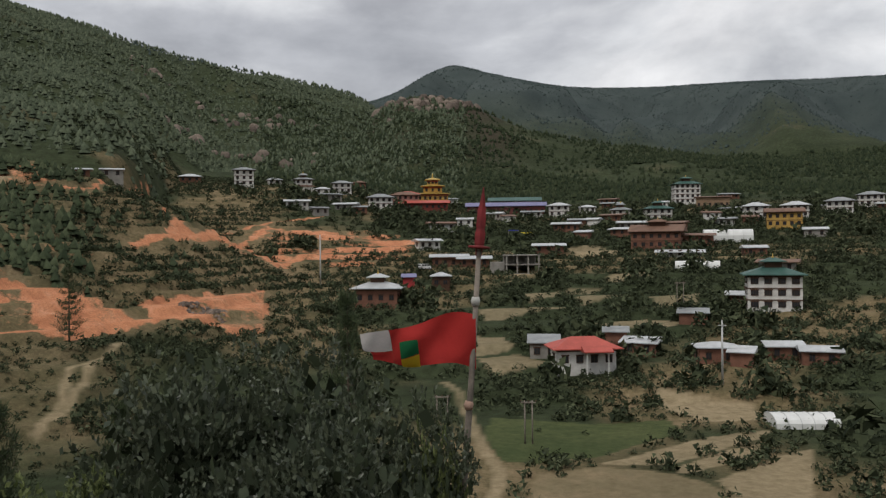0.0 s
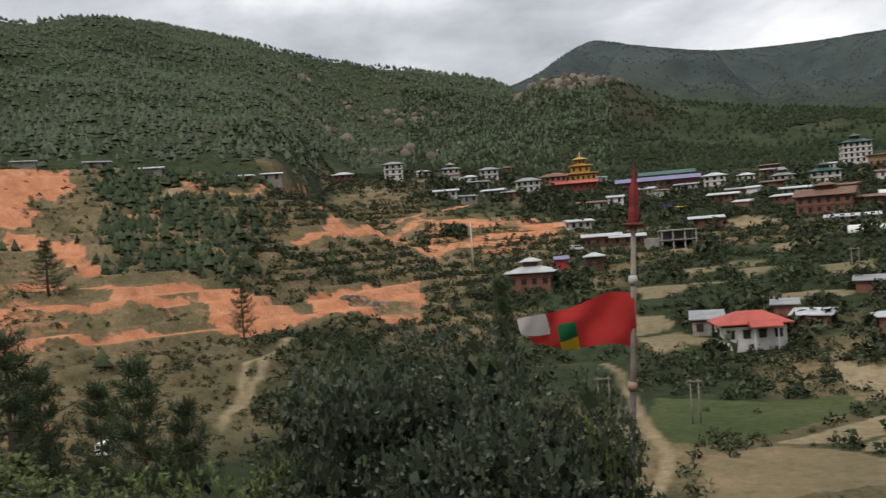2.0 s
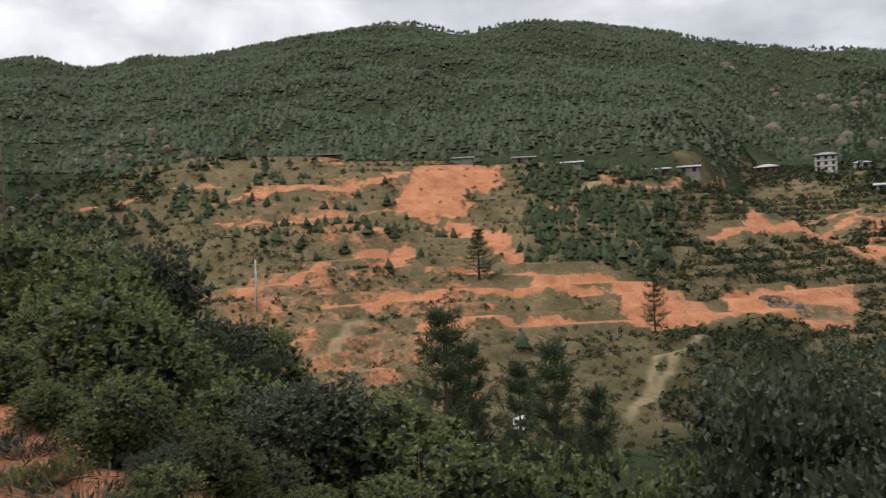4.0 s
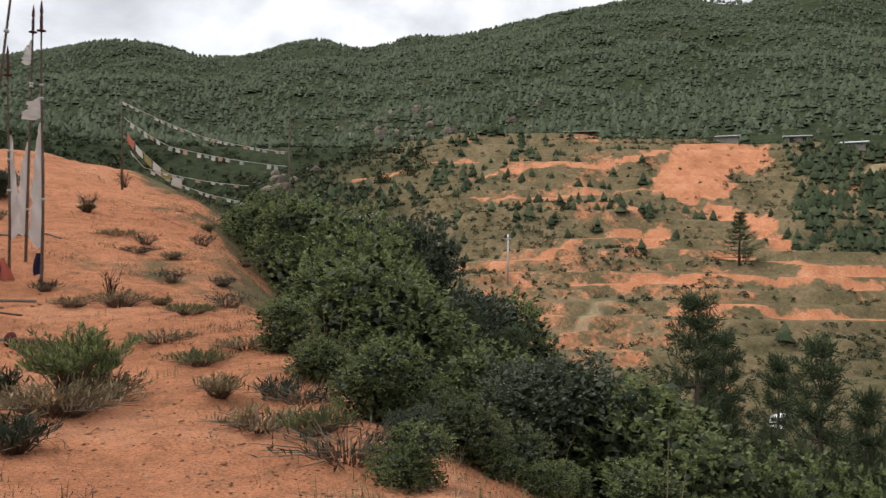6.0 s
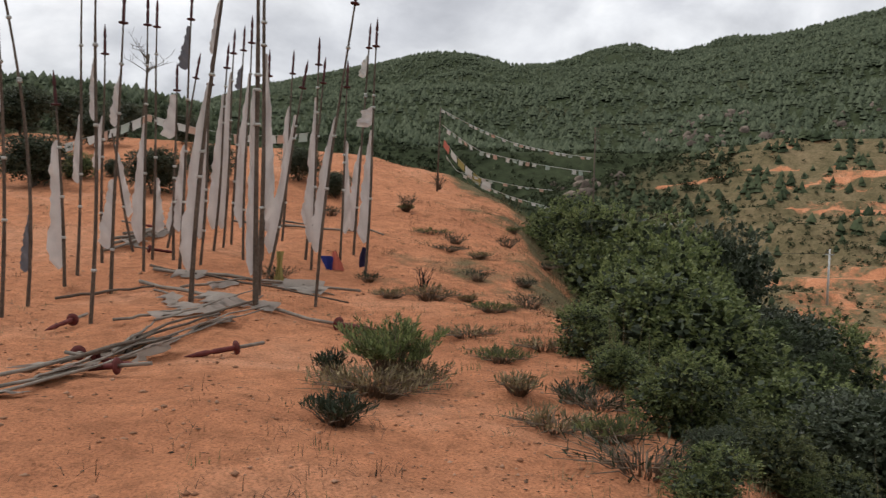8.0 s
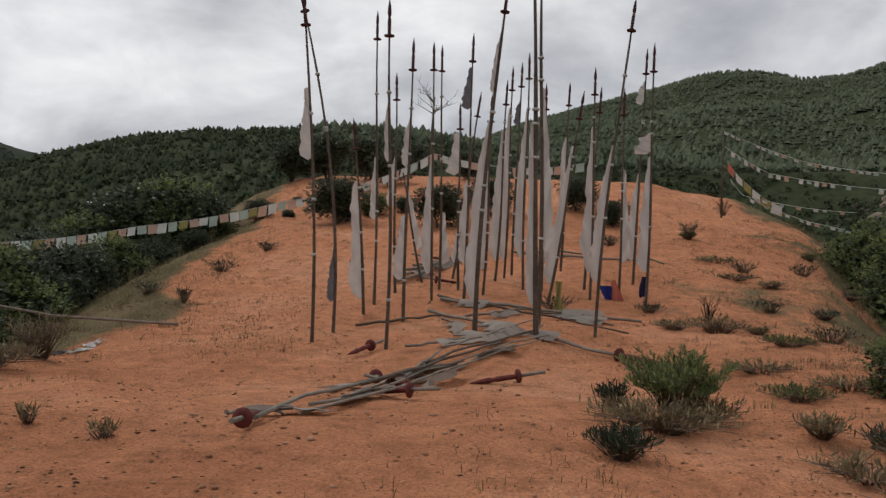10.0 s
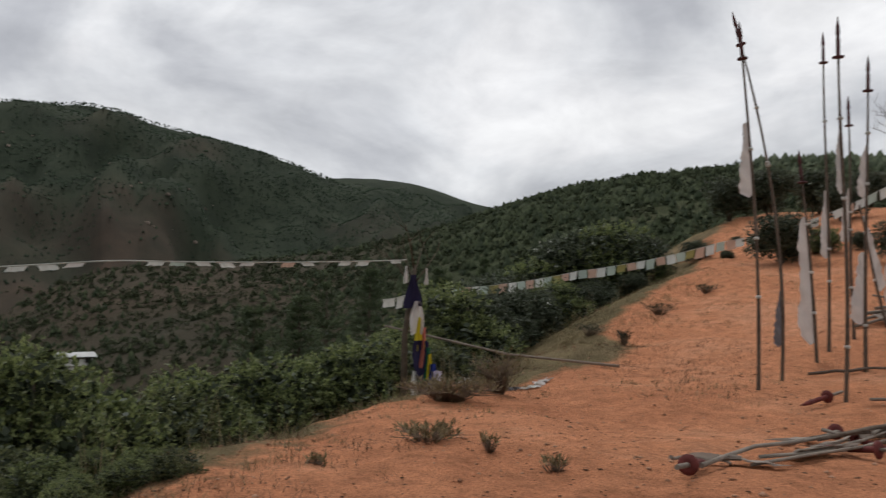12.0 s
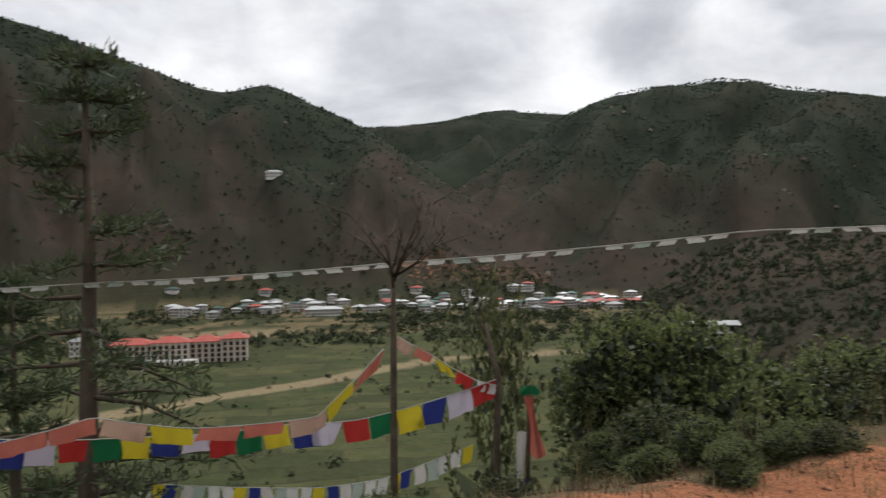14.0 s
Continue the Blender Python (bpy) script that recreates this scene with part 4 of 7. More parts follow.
def cloth(name, c, vary=0.18, through_it=0.35):
    """Thin cotton: weave, stains, and some light shining through."""
    m = Mat(name, 0.95, 0, 0.1)
    a = m.ramp(m.noise(2.5, 5), [(0.3, tuple(v * (1 - vary) for v in c)), (0.7, c)])
    b = m.ramp(m.noise(60, 2), [(0.3, 0.9), (0.7, 1.0)])
    col = m.mix(1.0, a, b, 'MULTIPLY')
    m.color(col)
    tr = m.n.new("ShaderNodeBsdfTranslucent")
    m.l.new(col, tr.inputs["Color"])
    mx = m.n.new("ShaderNodeMixShader")
    mx.inputs[0].default_value = through_it
    m.l.new(m.b.outputs[0], mx.inputs[1]), m.l.new(tr.outputs[0], mx.inputs[2])
    m.l.new(mx.outputs[0], m.n["Material Output"].inputs["Surface"])
    return m.m


WHITE = cloth("grey_white_cotton", (0.70, 0.66, 0.63))
DINGY = cloth("dirty_grey_cotton", (0.46, 0.40, 0.35), 0.35)
PALE = cloth("bleached_cotton", (0.70, 0.70, 0.66))
RED = cloth("red_cotton", (0.50, 0.045, 0.040))
PINK = cloth("faded_coral_cotton", (0.62, 0.20, 0.15))
YELLOW = cloth("yellow_cotton", (0.72, 0.58, 0.045))
GREEN = cloth("green_cotton", (0.020, 0.16, 0.065))
BLUE = cloth("blue_cotton", (0.035, 0.050, 0.23))
LILAC = cloth("pale_lilac_cotton", (0.66, 0.60, 0.72))
SLATE = cloth("slate_grey_cotton", (0.20, 0.20, 0.22))
DULL = cloth("dull_yellow_cotton", (0.36, 0.31, 0.12))
NAVY = cloth("dark_navy_cotton", (0.035, 0.030, 0.070))
PEACH = cloth("faded_peach_cotton", (0.60, 0.40, 0.31))
MINT = cloth("faded_mint_cotton", (0.45, 0.52, 0.46))


def lathe(bm, rings, sides=10, axis=None, origin=None):
    """Turns a profile of (radius, height) round an axis."""
    axis, origin = (axis or Vector((0, 0, 1))).normalized(), origin or Vector()
    s = axis.cross(Vector((0.4, 0.9, 0.13))).normalized()
    q = axis.cross(s)
    loops = []
    for r, h in rings:
        loops.append([bm.verts.new(origin + axis * h + r * (math.cos(a) * s + math.sin(a) * q)) for a in (2 * math.pi * i / sides for i in range(sides))])
    for a, b in zip(loops, loops[1:]):
        for i in range(sides):
            bm.faces.new((a[i], a[(i + 1) % sides], b[(i + 1) % sides], b[i])).smooth = True
    bm.faces.new(loops[0][::-1]), bm.faces.new(loops[-1])
    return bm


def spear_parts(thing, at, axis, size=1.0, material=None):
    """The carved spear and round disc at the head of a prayer pole."""
    mat = material or FINIAL
    bm = lathe(bmesh.new(), [(0.016 * size, -0.02), (0.034 * size, 0.02), (0.036 * size, 0.30 * size), (0.022 * size, 0.33 * size), (0.040 * size, 0.40 * size),
                             (0.030 * size, 0.52 * size), (0.004, 0.68 * size)], 8, axis, at)
    part("spear", bm, mat, thing)
    bm = lathe(bmesh.new(), [(0.05 * size, -0.025), (0.092 * size, -0.018), (0.096 * size, 0.004), (0.05 * size, 0.014)], 12, axis, at)
    part("disc", bm, mat, thing)


def strip(rng, path, width, side, ripple=0.05, rows=26, cols=5, ragged=0.30, taper=0.28):
    """A long flag sewn along a pole: path gives the pole's place for 0 (top) to 1 (bottom)."""
    bm, grid = bmesh.new(), []
    ph, fr = rng.uniform(0, 6), rng.uniform(5, 9)
    for i in range(rows):
        s = i / (rows - 1)
        p = path(s)
        w = 1.12 * width * (taper + (1 - taper) * s ** 0.8 + 0.10 * math.sin(7 * s + ph)) * (1 + ragged * (rng.random() - 0.5)) * (1 - 0.65 * max(0, s - 0.90) / 0.10)
        row = []
        for j in range(cols):
            t = j / (cols - 1)
            wave = ripple * math.sin(fr * s * 2 + ph + 3.2 * t) * t
            row.append(bm.verts.new((p.x + side * w * t * (0.92 + 0.08 * math.cos(9 * s + ph)), p.y + wave + 0.012, p.z - 0.10 * t * w + 0.02 * math.sin(14 * s + 4 * t))))
        grid.append(row)
    for a, b in zip(grid, grid[1:]):
        for j in range(cols - 1):
            bm.faces.new((a[j], a[j + 1], b[j + 1], b[j])).smooth = True
    return bm


def prayer_pole(az, r, h, lean, flags=(), bend=0.0, head=True, thick=0.030, label="", pole=None):
    """A tall flag pole. flags: (top, bottom as shares of its height, width, side, cloth)."""
    k = int(az * 37 + r * 11) % 9973
    rng = np.random.default_rng(k)
    base = spot(az, r)
    thing = empty("prayer_pole", base, label or "tall thin wooden prayer pole with ragged white cloth flag", "flag pole", "prayer poles on the hilltop", radians(az))
    if head:
        h = h - 0.6
    kink = rng.uniform(-0.03, 0.03, 2)

    def at(f):
        return Vector((lean * (f + bend * (f * f - f) * 2) + kink[0] * math.sin(5 * f), 0.05 * math.sin(3 * f + k) + kink[1], h * f))

    n = 11
    pts = [Vector((at(0).x, at(0).y, -0.3))] + [at(i / n) for i in range(n + 1)]
    part("pole", tube(bmesh.new(), pts, [thick] + [thick * (1.0 - 0.5 * i / n) * rng.uniform(0.9, 1.12) for i in range(n + 1)], 7), pole or POLE, thing)
    for i in range(3):
        f = rng.uniform(0.15, 0.9)
        p = at(f)
        part("tie", lathe(bmesh.new(), [(thick * 1.15, -0.02), (thick * 1.35, 0.0), (thick * 1.1, 0.025)], 7, None, p), PALE, thing)
    if head:
        spear_parts(thing, at(1.0), at(1.0) - at(0.94), 0.80)
    for hi, lo, width, side, mat in flags:
        bm = strip(rng, lambda s: at(hi + (lo - hi) * s) + Vector((side * thick * 0.4, 0, 0)), width * 0.82, side, 0.06, 26, 5)
        part("flag", bm, mat, thing)
    return thing


TATTER = "prayer pole with only a few torn cloth tatters"
prayer_pole(102.9, 12.7, 5.33, -0.22, [(0.80, 0.58, 0.22, -1, WHITE)], 0.5, label="bare leaning prayer pole with a twisted grey rag")
prayer_pole(101.5, 13.75, 5.8, -0.60, [(0.26, 0.10, 0.15, -1, SLATE)], 0.6, label="leaning prayer pole with a dark rag near the ground")
prayer_pole(99.5, 15.0, 3.54, -0.22, [(0.80, 0.10, 0.30, -1, WHITE)], 0.2)
prayer_pole(98.8, 16.0, 5.66, -0.07, [(0.55, 0.32, 0.16, -1, WHITE)], 0.0)
prayer_pole(97.9, 12.3, 5.2, -0.06, [(0.78, 0.60, 0.10, -1, WHITE)], 0.3, label=TATTER)
prayer_pole(96.8, 14.4, 4.9, 0.03, [(0.80, 0.62, 0.16, -1, WHITE), (0.42, 0.17, 0.26, -1, WHITE)])
prayer_pole(94.9, 16.1, 5.04, -0.09, [(0.60, 0.12, 0.26, -1, WHITE)])
prayer_pole(94.4, 17.3, 5.1, -0.06, [(0.35, 0.12, 0.24, 1, WHITE)])
prayer_pole(91.9, 13.4, 5.72, 0.32, [(0.66, 0.10, 0.24, -1, WHITE), (0.93, 0.75, 0.10, -1, WHITE)], 0.3, thick=0.04)
prayer_pole(92.7, 16.3, 5.24, 0.05, [(0.97, 0.80, 0.22, -1, SLATE), (0.50, 0.16, 0.20, -1, WHITE)], label="prayer pole with a drooping dark grey banner at its top")
prayer_pole(91.4, 16.8, 4.08, 0.08, [(0.85, 0.15, 0.26, -1, WHITE)])
prayer_pole(90.0, 18.7, 4.8, 0.08, [(0.90, 0.10, 0.28, -1, WHITE)])
prayer_pole(87.75, 12.8, 5.9, -0.18, [(0.62, 0.10, 0.18, -1, WHITE)], 0.2, thick=0.046, label="thick tall prayer pole rising from the fallen poles")
prayer_pole(87.6, 14.3, 6.3, -0.08, [(0.70, 0.22, 0.22, 1, WHITE)], thick=0.042)
prayer_pole(87.0, 16.3, 4.2, 0.53, [(0.85, 0.12, 0.25, -1, WHITE)], label="prayer pole leaning over with a long white flag")
prayer_pole(83.8, 13.8, 5.54, 0.42, [(0.62, 0.18, 0.22, -1, WHITE)], 0.2)
prayer_pole(82.3, 17.2, 4.3, 0.01, [(0.70, 0.20, 0.20, 1, WHITE)])
prayer_pole(81.4, 18.5, 5.17, 0.15, [(0.96, 0.86, 0.22, -1, PALE), (0.52, 0.12, 0.24, -1, WHITE)])
prayer_pole(80.55, 16.4, 5.15, 0.05, [(0.74, 0.66, 0.42, -1, WHITE), (0.64, 0.16, 0.26, -1, WHITE)], label="prayer pole with a square patch and long white flag")
prayer_pole(88.7, 17.5, 5.0, -0.02, [(0.85, 0.15, 0.22, -1, WHITE)])
prayer_pole(90.6, 18.3, 4.45, 0.15, [(0.85, 0.12, 0.27, -1, WHITE)])
prayer_pole(89.5, 19.0, 4.86, 0.09, [(0.92, 0.80, 0.16, -1, SLATE), (0.6, 0.15, 0.24, 1, WHITE)])
prayer_pole(87.45, 17.5, 4.35, -0.01, [(0.80, 0.16, 0.24, 1, WHITE)])
prayer_pole(84.2, 16.8, 4.67, 0.0, [(0.84, 0.14, 0.22, -1, WHITE)])
prayer_pole(84.6, 17.8, 4.31, 0.21, [(0.6, 0.2, 0.2, -1, WHITE)])
prayer_pole(93.1, 17.4, 3.94, -0.07, [(0.97, 0.72, 0.34, -1, WHITE)], label="short prayer pole with a fringed grey cloth hood")
prayer_pole(93.5, 18.6, 4.2, 0.47, [(0.5, 0.1, 0.16, -1, WHITE)])
prayer_pole(95.6, 18.4, 2.4, -0.5, [(0.9, 0.3, 0.2, 1, WHITE)], head=False, label="short leaning stick with a torn white flag")
prayer_pole(86.2, 19.5, 4.4, 0.1, [(0.8, 0.2, 0.22, -1, WHITE)])
prayer_pole(97.4, 17.0, 4.5, -0.1, [(0.7, 0.45, 0.2, -1, WHITE)])


def fallen_pole(a0, r0, a1, r1, lift=0.05, thick=0.035, head=0, rags=1, label="", seed=0):
    """A pole that lies on the ground. head: 1 or 0 ends with its spear and disc."""
    rng = np.random.default_rng(int(a0 * 100 + r1 * 10) + seed)
    p, q = spot(a0, r0, lift), spot(a1, r1, lift)
    thing = empty("fallen_pole", p, label or "weathered grey prayer pole lying in a heap on the earth", "fallen pole", "fallen prayer poles")
    n = 8
    pts = []
    for i in range(n + 1):
        m = p.lerp(q, i / n)
        m.z = max(m.z, z_at(m.x, m.y) + thick + lift * 0.4)
        pts.append(m - p + Vector((0, 0, 0.012 * math.sin(4 * i + a0))))
    bow = rng.normal() * 0.10
    for i, w in enumerate(pts):
        w.x += bow * math.sin(math.pi * i / n)
        w.y += 0.6 * bow * math.sin(2 * math.pi * i / n)
    part("shaft", tube(bmesh.new(), pts, [thick * rng.uniform(0.85, 1.1) * (1 - 0.35 * i / n) for i in range(n + 1)], 7), POLE if seed % 4 == 3 else GREY_POLE, thing)
    if head:
        spear_parts(thing, pts[-1], pts[-1] - pts[-2], 1.1, OLD_RED)
    for k in range(rags):
        i = int(rng.integers(1, n - 1))
        a, b = pts[i], pts[i + 1]
        wd, ln = rng.uniform(0.15, 0.4), rng.uniform(0.4, 1.0)
        d = (b - a).normalized()
        out = Vector((-d.y, d.x, 0)) * (1 if (pts[i] + p).length < 12 else -1)
        bm, grid = bmesh.new(), []
        for u in range(7):
            row = []
            for v in range(5):
                w = a + d * (ln * u / 6) + out * (-0.03 + wd * v / 4 * (0.15 + 0.85 * abs(math.sin(1.3 * u + 1.7 * k + 0.4 * v))))
                g = z_at(w.x + p.x, w.y + p.y) - p.z
                w.z = max(g + 0.02, (a.z + thick + 0.015) * (1 - v / 4) + (g + 0.02) * v / 4) + 0.02 * rng.random()
                row.append(bm.verts.new(w))
            grid.append(row)
        for x0, x1 in zip(grid, grid[1:]):
            for v in range(4):
                bm.faces.new((x0[v], x0[v + 1], x1[v + 1], x1[v])).smooth = True
        part("rag", bm, DINGY, thing)
    return thing


HEAP = [(103.4, 7.6, 86.7, 12.9), (106.4, 7.2, 94.6, 10.7), (97.2, 10.1, 86.7, 12.7), (95.1, 10.4, 87.3, 13.2), (94.1, 11.2, 88.0, 13.5), (101.6, 9.1, 94.1, 10.8), (102.9, 7.8, 92.6, 10.9), (99.5, 8.9, 90.0, 12.0), (96.5, 9.4, 94.1, 11.3), (96.6, 11.9, 92.5, 12.3), (108.3, 7.6, 104.7, 7.6), (94.5, 16.5, 81.6, 13.7), (94.2, 14.4, 91.4, 12.7), (92.6, 14.7, 88.5, 15.4), (87.7, 15.6, 82.6, 14.7), (100.0, 14.1, 94.2, 14.6), (96.2, 9.7, 90.2, 11.7), (102.1, 8.0, 96.2, 10.2)]
for k, (a0, r0, a1, r1) in enumerate(HEAP):
    fallen_pole(a0, r0, a1, r1, 0.02 + 0.045 * (k % 5 if k < 9 else k % 2), 0.015 + 0.012 * ((k * 0.53) % 1), rags=(2, 1, 2, 0)[k % 4], seed=k)
fallen_pole(94.3, 16.1, 80.8, 14.8, 0.05, rags=2)
fallen_pole(95.08, 15.1, 82.18, 11.8, 0.06, head=1, rags=3, label="fallen prayer pole with red spear head and trailing cloth")
for k in range(5):
    fallen_pole(97.4 - 0.3 * k, 18.0 + 0.3 * k, 92.4 - 0.3 * k, 20.9 + 0.2 * k, 0.05 + 0.05 * (k % 3), rags=1, seed=k)
fallen_pole(86.7, 21.5, 79.4, 20.5, 0.05, rags=0)
fallen_pole(89.4, 21.9, 84.5, 21.7, 0.08, rags=0)


def fallen_spear(az, r, turn, stick=0.5, tilt=0.5):
    """A red disc on a spear, broken off and lying on its edge."""
    p = spot(az, r, 0.10)
    thing = empty("fallen_spear", p, "broken red spear head with round disc on the earth", "spear head", "fallen spear heads")
    ax = Vector((math.cos(turn), math.sin(turn), -tilt * 0.25))
    spear_parts(thing, Vector(), ax, 0.9, OLD_RED)
    part("stub", tube(bmesh.new(), [-ax * stick, Vector()], 0.022, 6), GREY_POLE, thing)


for az, r, turn, stick in [(98.95, 12.1, 5.9, 0.35), (97.47, 9.6, 1.2, 0.35), (96.25, 8.7, 4.4, 0.35), (88.89, 10.0, 5.1, 0.35), (107.22, 7.0, 3.2, 0.35), (98.52, 10.1, 3.4, 0.35), (95.6, 20.5, 1.2, 0.3), (94.6, 18.0, 2.0, 0.3)]:
    fallen_spear(az, r, turn, stick)


# ---------------------------------------------------------------- strings of flags
def polar(az, r, z):
    a = radians(az)
    return Vector((-r * math.sin(a), r * math.cos(a), z))


def flag_string(ends, n, size, cloths, label, seed=0, sag=0.3, wind=0.0, thin=0.006, keep=1.0, crumple=0.0):
    """A cord through places, with small flags along it."""
    rng = np.random.default_rng(seed)
    thing = empty("prayer_flag_string", ends[0], label, "prayer flags", "strings of prayer flags")
    segs = list(zip(ends, ends[1:]))
    total = sum((b - a).length for a, b in segs)

    def place(s):
        d = s * total
        for a, b in segs:
            ln = (b - a).length
            if d <= ln + 1e-6:
                t = d / ln
                return a.lerp(b, t) - Vector((0, 0, sag * 4 * t * (1 - t) * ln / total)) - ends[0]
            d -= ln
        return ends[-1] - ends[0]

    part("cord", tube(bmesh.new(), [place(i / 40) for i in range(41)], thin, 5), PALE, thing)
    for i in range(n):
        if rng.random() > keep:
            continue
        s0 = (i + 0.08) / n
        s1 = min(s0 + size[0] / total, 1.0)
        mat = cloths[i % len(cloths)]
        bm, grid = bmesh.new(), []
        hang = size[1] * rng.uniform(0.75, 1.1)
        ph = rng.uniform(0, 6)
        out = Vector((rng.normal() * 0.3, rng.normal() * 0.3, 0)) + wind * Vector((0.2, -0.9, 0.0))
        for u in range(6):
            p = place(s0 + (s1 - s0) * u / 5)
            row = []
            for v in range(6):
                t = v / 5
                fold = crumple * math.sin(2.3 * u + ph) * t
                low = Vector((0, 0, -hang * t * (1 - 0.35 * abs(wind)))) + out * hang * t * (0.35 + 0.2 * math.sin(ph + u * 0.9 + 2 * t)) + Vector((0.02 * math.sin(3 * t + ph), fold * hang, 0.25 * fold * hang))
                row.append(bm.verts.new(p + low))
            grid.append(row)
        for a, b in zip(grid, grid[1:]):
            for v in range(5):
                bm.faces.new((a[v], a[v + 1], b[v + 1], b[v])).smooth = True
        part("flag", bm, mat, thing)
    return thing


FIVE = [BLUE, LILAC, RED, GREEN, YELLOW]
flag_string([polar(193.8, 9.2, -0.10), polar(186, 9.6, -0.30), polar(176, 10.0, -0.36), polar(171, 10.0, -0.34), polar(161.9, 10.0, 0.10)], 18, (0.30, 0.34), FIVE,
            "string of bright five-coloured prayer flags in the wind", 5, 0.10, 0.5, crumple=0.10)
flag_string([polar(193.5, 8.9, -0.10), polar(188, 9.0, 0.05), polar(182.2, 9.0, -0.14), polar(174, 9.0, -0.10), polar(169.5, 9.4, 0.55)], 9, (0.42, 0.26), [PINK, PINK, PEACH, YELLOW],
            "twisted string of faded coral prayer flags blown by wind", 6, 0.06, 0.9, crumple=0.35)
flag_string([polar(168.8, 10.0, 0.66), polar(166.4, 10.0, 0.42), polar(163.3, 10.0, 0.10), polar(161.8, 10.0, 0.03)], 5, (0.22, 0.16), [PEACH, PINK, YELLOW, RED, PALE],
            "short bunched string of faded prayer flags between posts", 7, 0.03, 0.2, crumple=0.5)
flag_string([polar(196, 12.0, 1.25), polar(188.3, 11.6, 1.30), polar(168.7, 10.3, 1.50), polar(145, 10.8, 1.82), polar(126.0, 13.0, 1.98)], 46, (0.20, 0.07), [PALE, PALE, WHITE, PALE, PEACH, PALE, MINT],
            "long taut string of small bleached prayer flags across the valley view", 8, 0.10, 0.2, thin=0.009, keep=0.8, crumple=0.3)
flag_string([polar(185.5, 13.4, -1.75), polar(174, 13.2, -2.0), polar(169.6, 13.0, -1.85), polar(163.5, 13.0, -1.35)], 26, (0.17, 0.30), [PALE, YELLOW, BLUE, WHITE, MINT, PALE],
            "low string of pale prayer flags below the hilltop", 9, 0.05, 0.1)
flag_string([polar(123.5, 24.0, 1.5), polar(114.3, 26, 2.12), polar(105.2, 26.5, 3.05), polar(99.9, 26, 3.65)], 38, (0.26, 0.30), [PALE, MINT, PEACH, PALE, MINT, DULL, PEACH],
            "long string of faded prayer flags over the bushes", 10, 0.25, 0.1, keep=0.9)
flag_string([polar(99.9, 26, 3.65), polar(95, 26, 4.7), polar(89.5, 26, 4.3), polar(84.7, 26, 4.5)], 22, (0.26, 0.28), [PALE, MINT, PALE, PEACH],
            "string of pale prayer flags behind the poles", 11, 0.2, 0.1, keep=0.7)
for k, pts in enumerate([((75.9, 6.04), (70.9, 4.95), (65.5, 4.5)), ((75.8, 5.5), (73.1, 4.6), (65.5, 4.0)), ((75.4, 4.4), (74.6, 3.85), (68, 3.3)), ((74.2, 3.75), (70.7, 3.0), (65.4, 2.55)),
                         ((64.8, 2.2), (62.4, 2.2), (59.2, 2.45))]):
    flag_string([polar(a, 30, z) for a, z in pts], (26, 24, 16, 20, 10)[k], (0.14, 0.10 if k != 1 else 0.16), [PALE, WHITE, MINT, PALE, PEACH], "sagging string of tiny pale prayer flags over the gully", 20 + k, 0.12, 0.0, 0.010, 0.75)
flag_string([polar(75.6, 30, 5.0), polar(74.9, 30, 4.5), polar(73.3, 30, 3.75), polar(72.2, 30, 3.45)], 6, (0.34, 0.30), [PINK, PALE, DULL, PALE, DULL, PALE], "cluster of larger red and yellow flags on a sagging string", 30, 0.05, 0.1)


def branching(name, base, tips, thick, material, label, category, forks=5, seed=0, spread=0.5):
    """A bare post or dead tree: a stem through places and thin twigs near its head."""
    rng = np.random.default_rng(seed)
    thing = empty(name, base, label, category)
    pts = [Vector((0, 0, -0.4))] + [t - base for t in tips]
    n = len(pts)
    part("stem", tube(bmesh.new(), pts, [thick * (1 - 0.45 * i / (n - 1)) for i in range(n)], 8), material, thing)
    for k in range(forks):
        a = rng.uniform(0, 6.3)
        start = pts[-1].lerp(pts[-2], rng.uniform(0, 0.35))
        mid = start + Vector((math.cos(a) * spread * 0.5, math.sin(a) * spread * 0.5, rng.uniform(0.15, 0.45)))
        end = mid + Vector((math.cos(a) * spread * 0.5, math.sin(a) * spread * 0.5, rng.uniform(0.1, 0.5)))
        bm = tube(bmesh.new(), [start, mid, end], [thick * 0.28, thick * 0.18, 0.004], 5)
        for _ in range(3):
            s = mid.lerp(end, rng.random())
            tube(bm, [s, s + Vector((rng.normal() * 0.16, rng.normal() * 0.16, rng.uniform(0.1, 0.35)))], [thick * 0.11, 0.003], 4)
        part("branch", bm, material, thing)
    return thing


branching("dead_tree", spot(169.0, 10.0), [polar(168.9, 10, -1.2), polar(168.8, 10, 0.5), polar(168.7, 10, 1.5)], 0.055, BARK, "bare dead tree used as a flag post", "dead tree", 11, 3, 0.75)
branching("flag_post", spot(161.9, 10.1), [polar(161.9, 10.1, -0.6), polar(161.7, 10.1, 0.1), polar(162.6, 10.1, 0.75)], 0.05, BARK, "crooked wooden post with knotted flags", "post", 2, 4, 0.2)
branching("flag_post", spot(160.0, 9.8), [polar(159.8, 9.8, -0.7), polar(159.7, 9.8, 0.0)], 0.035, BARK, "short wooden post draped with a red flag", "post", 0, 5, 0.2)
branching("flag_post", spot(126.0, 13.0), [polar(126.0, 13, 0.8), polar(125.4, 13, 1.9)], 0.06, BARK, "dead tree stump hung with a bundle of old flags", "post", 6, 6, 0.45)
branching("flag_post", spot(75.9, 30.0), [polar(75.9, 30, 5.0), polar(75.9, 30, 6.1)], 0.035, POLE, "thin post holding up strings of flags", "post", 0, 7, 0.2)
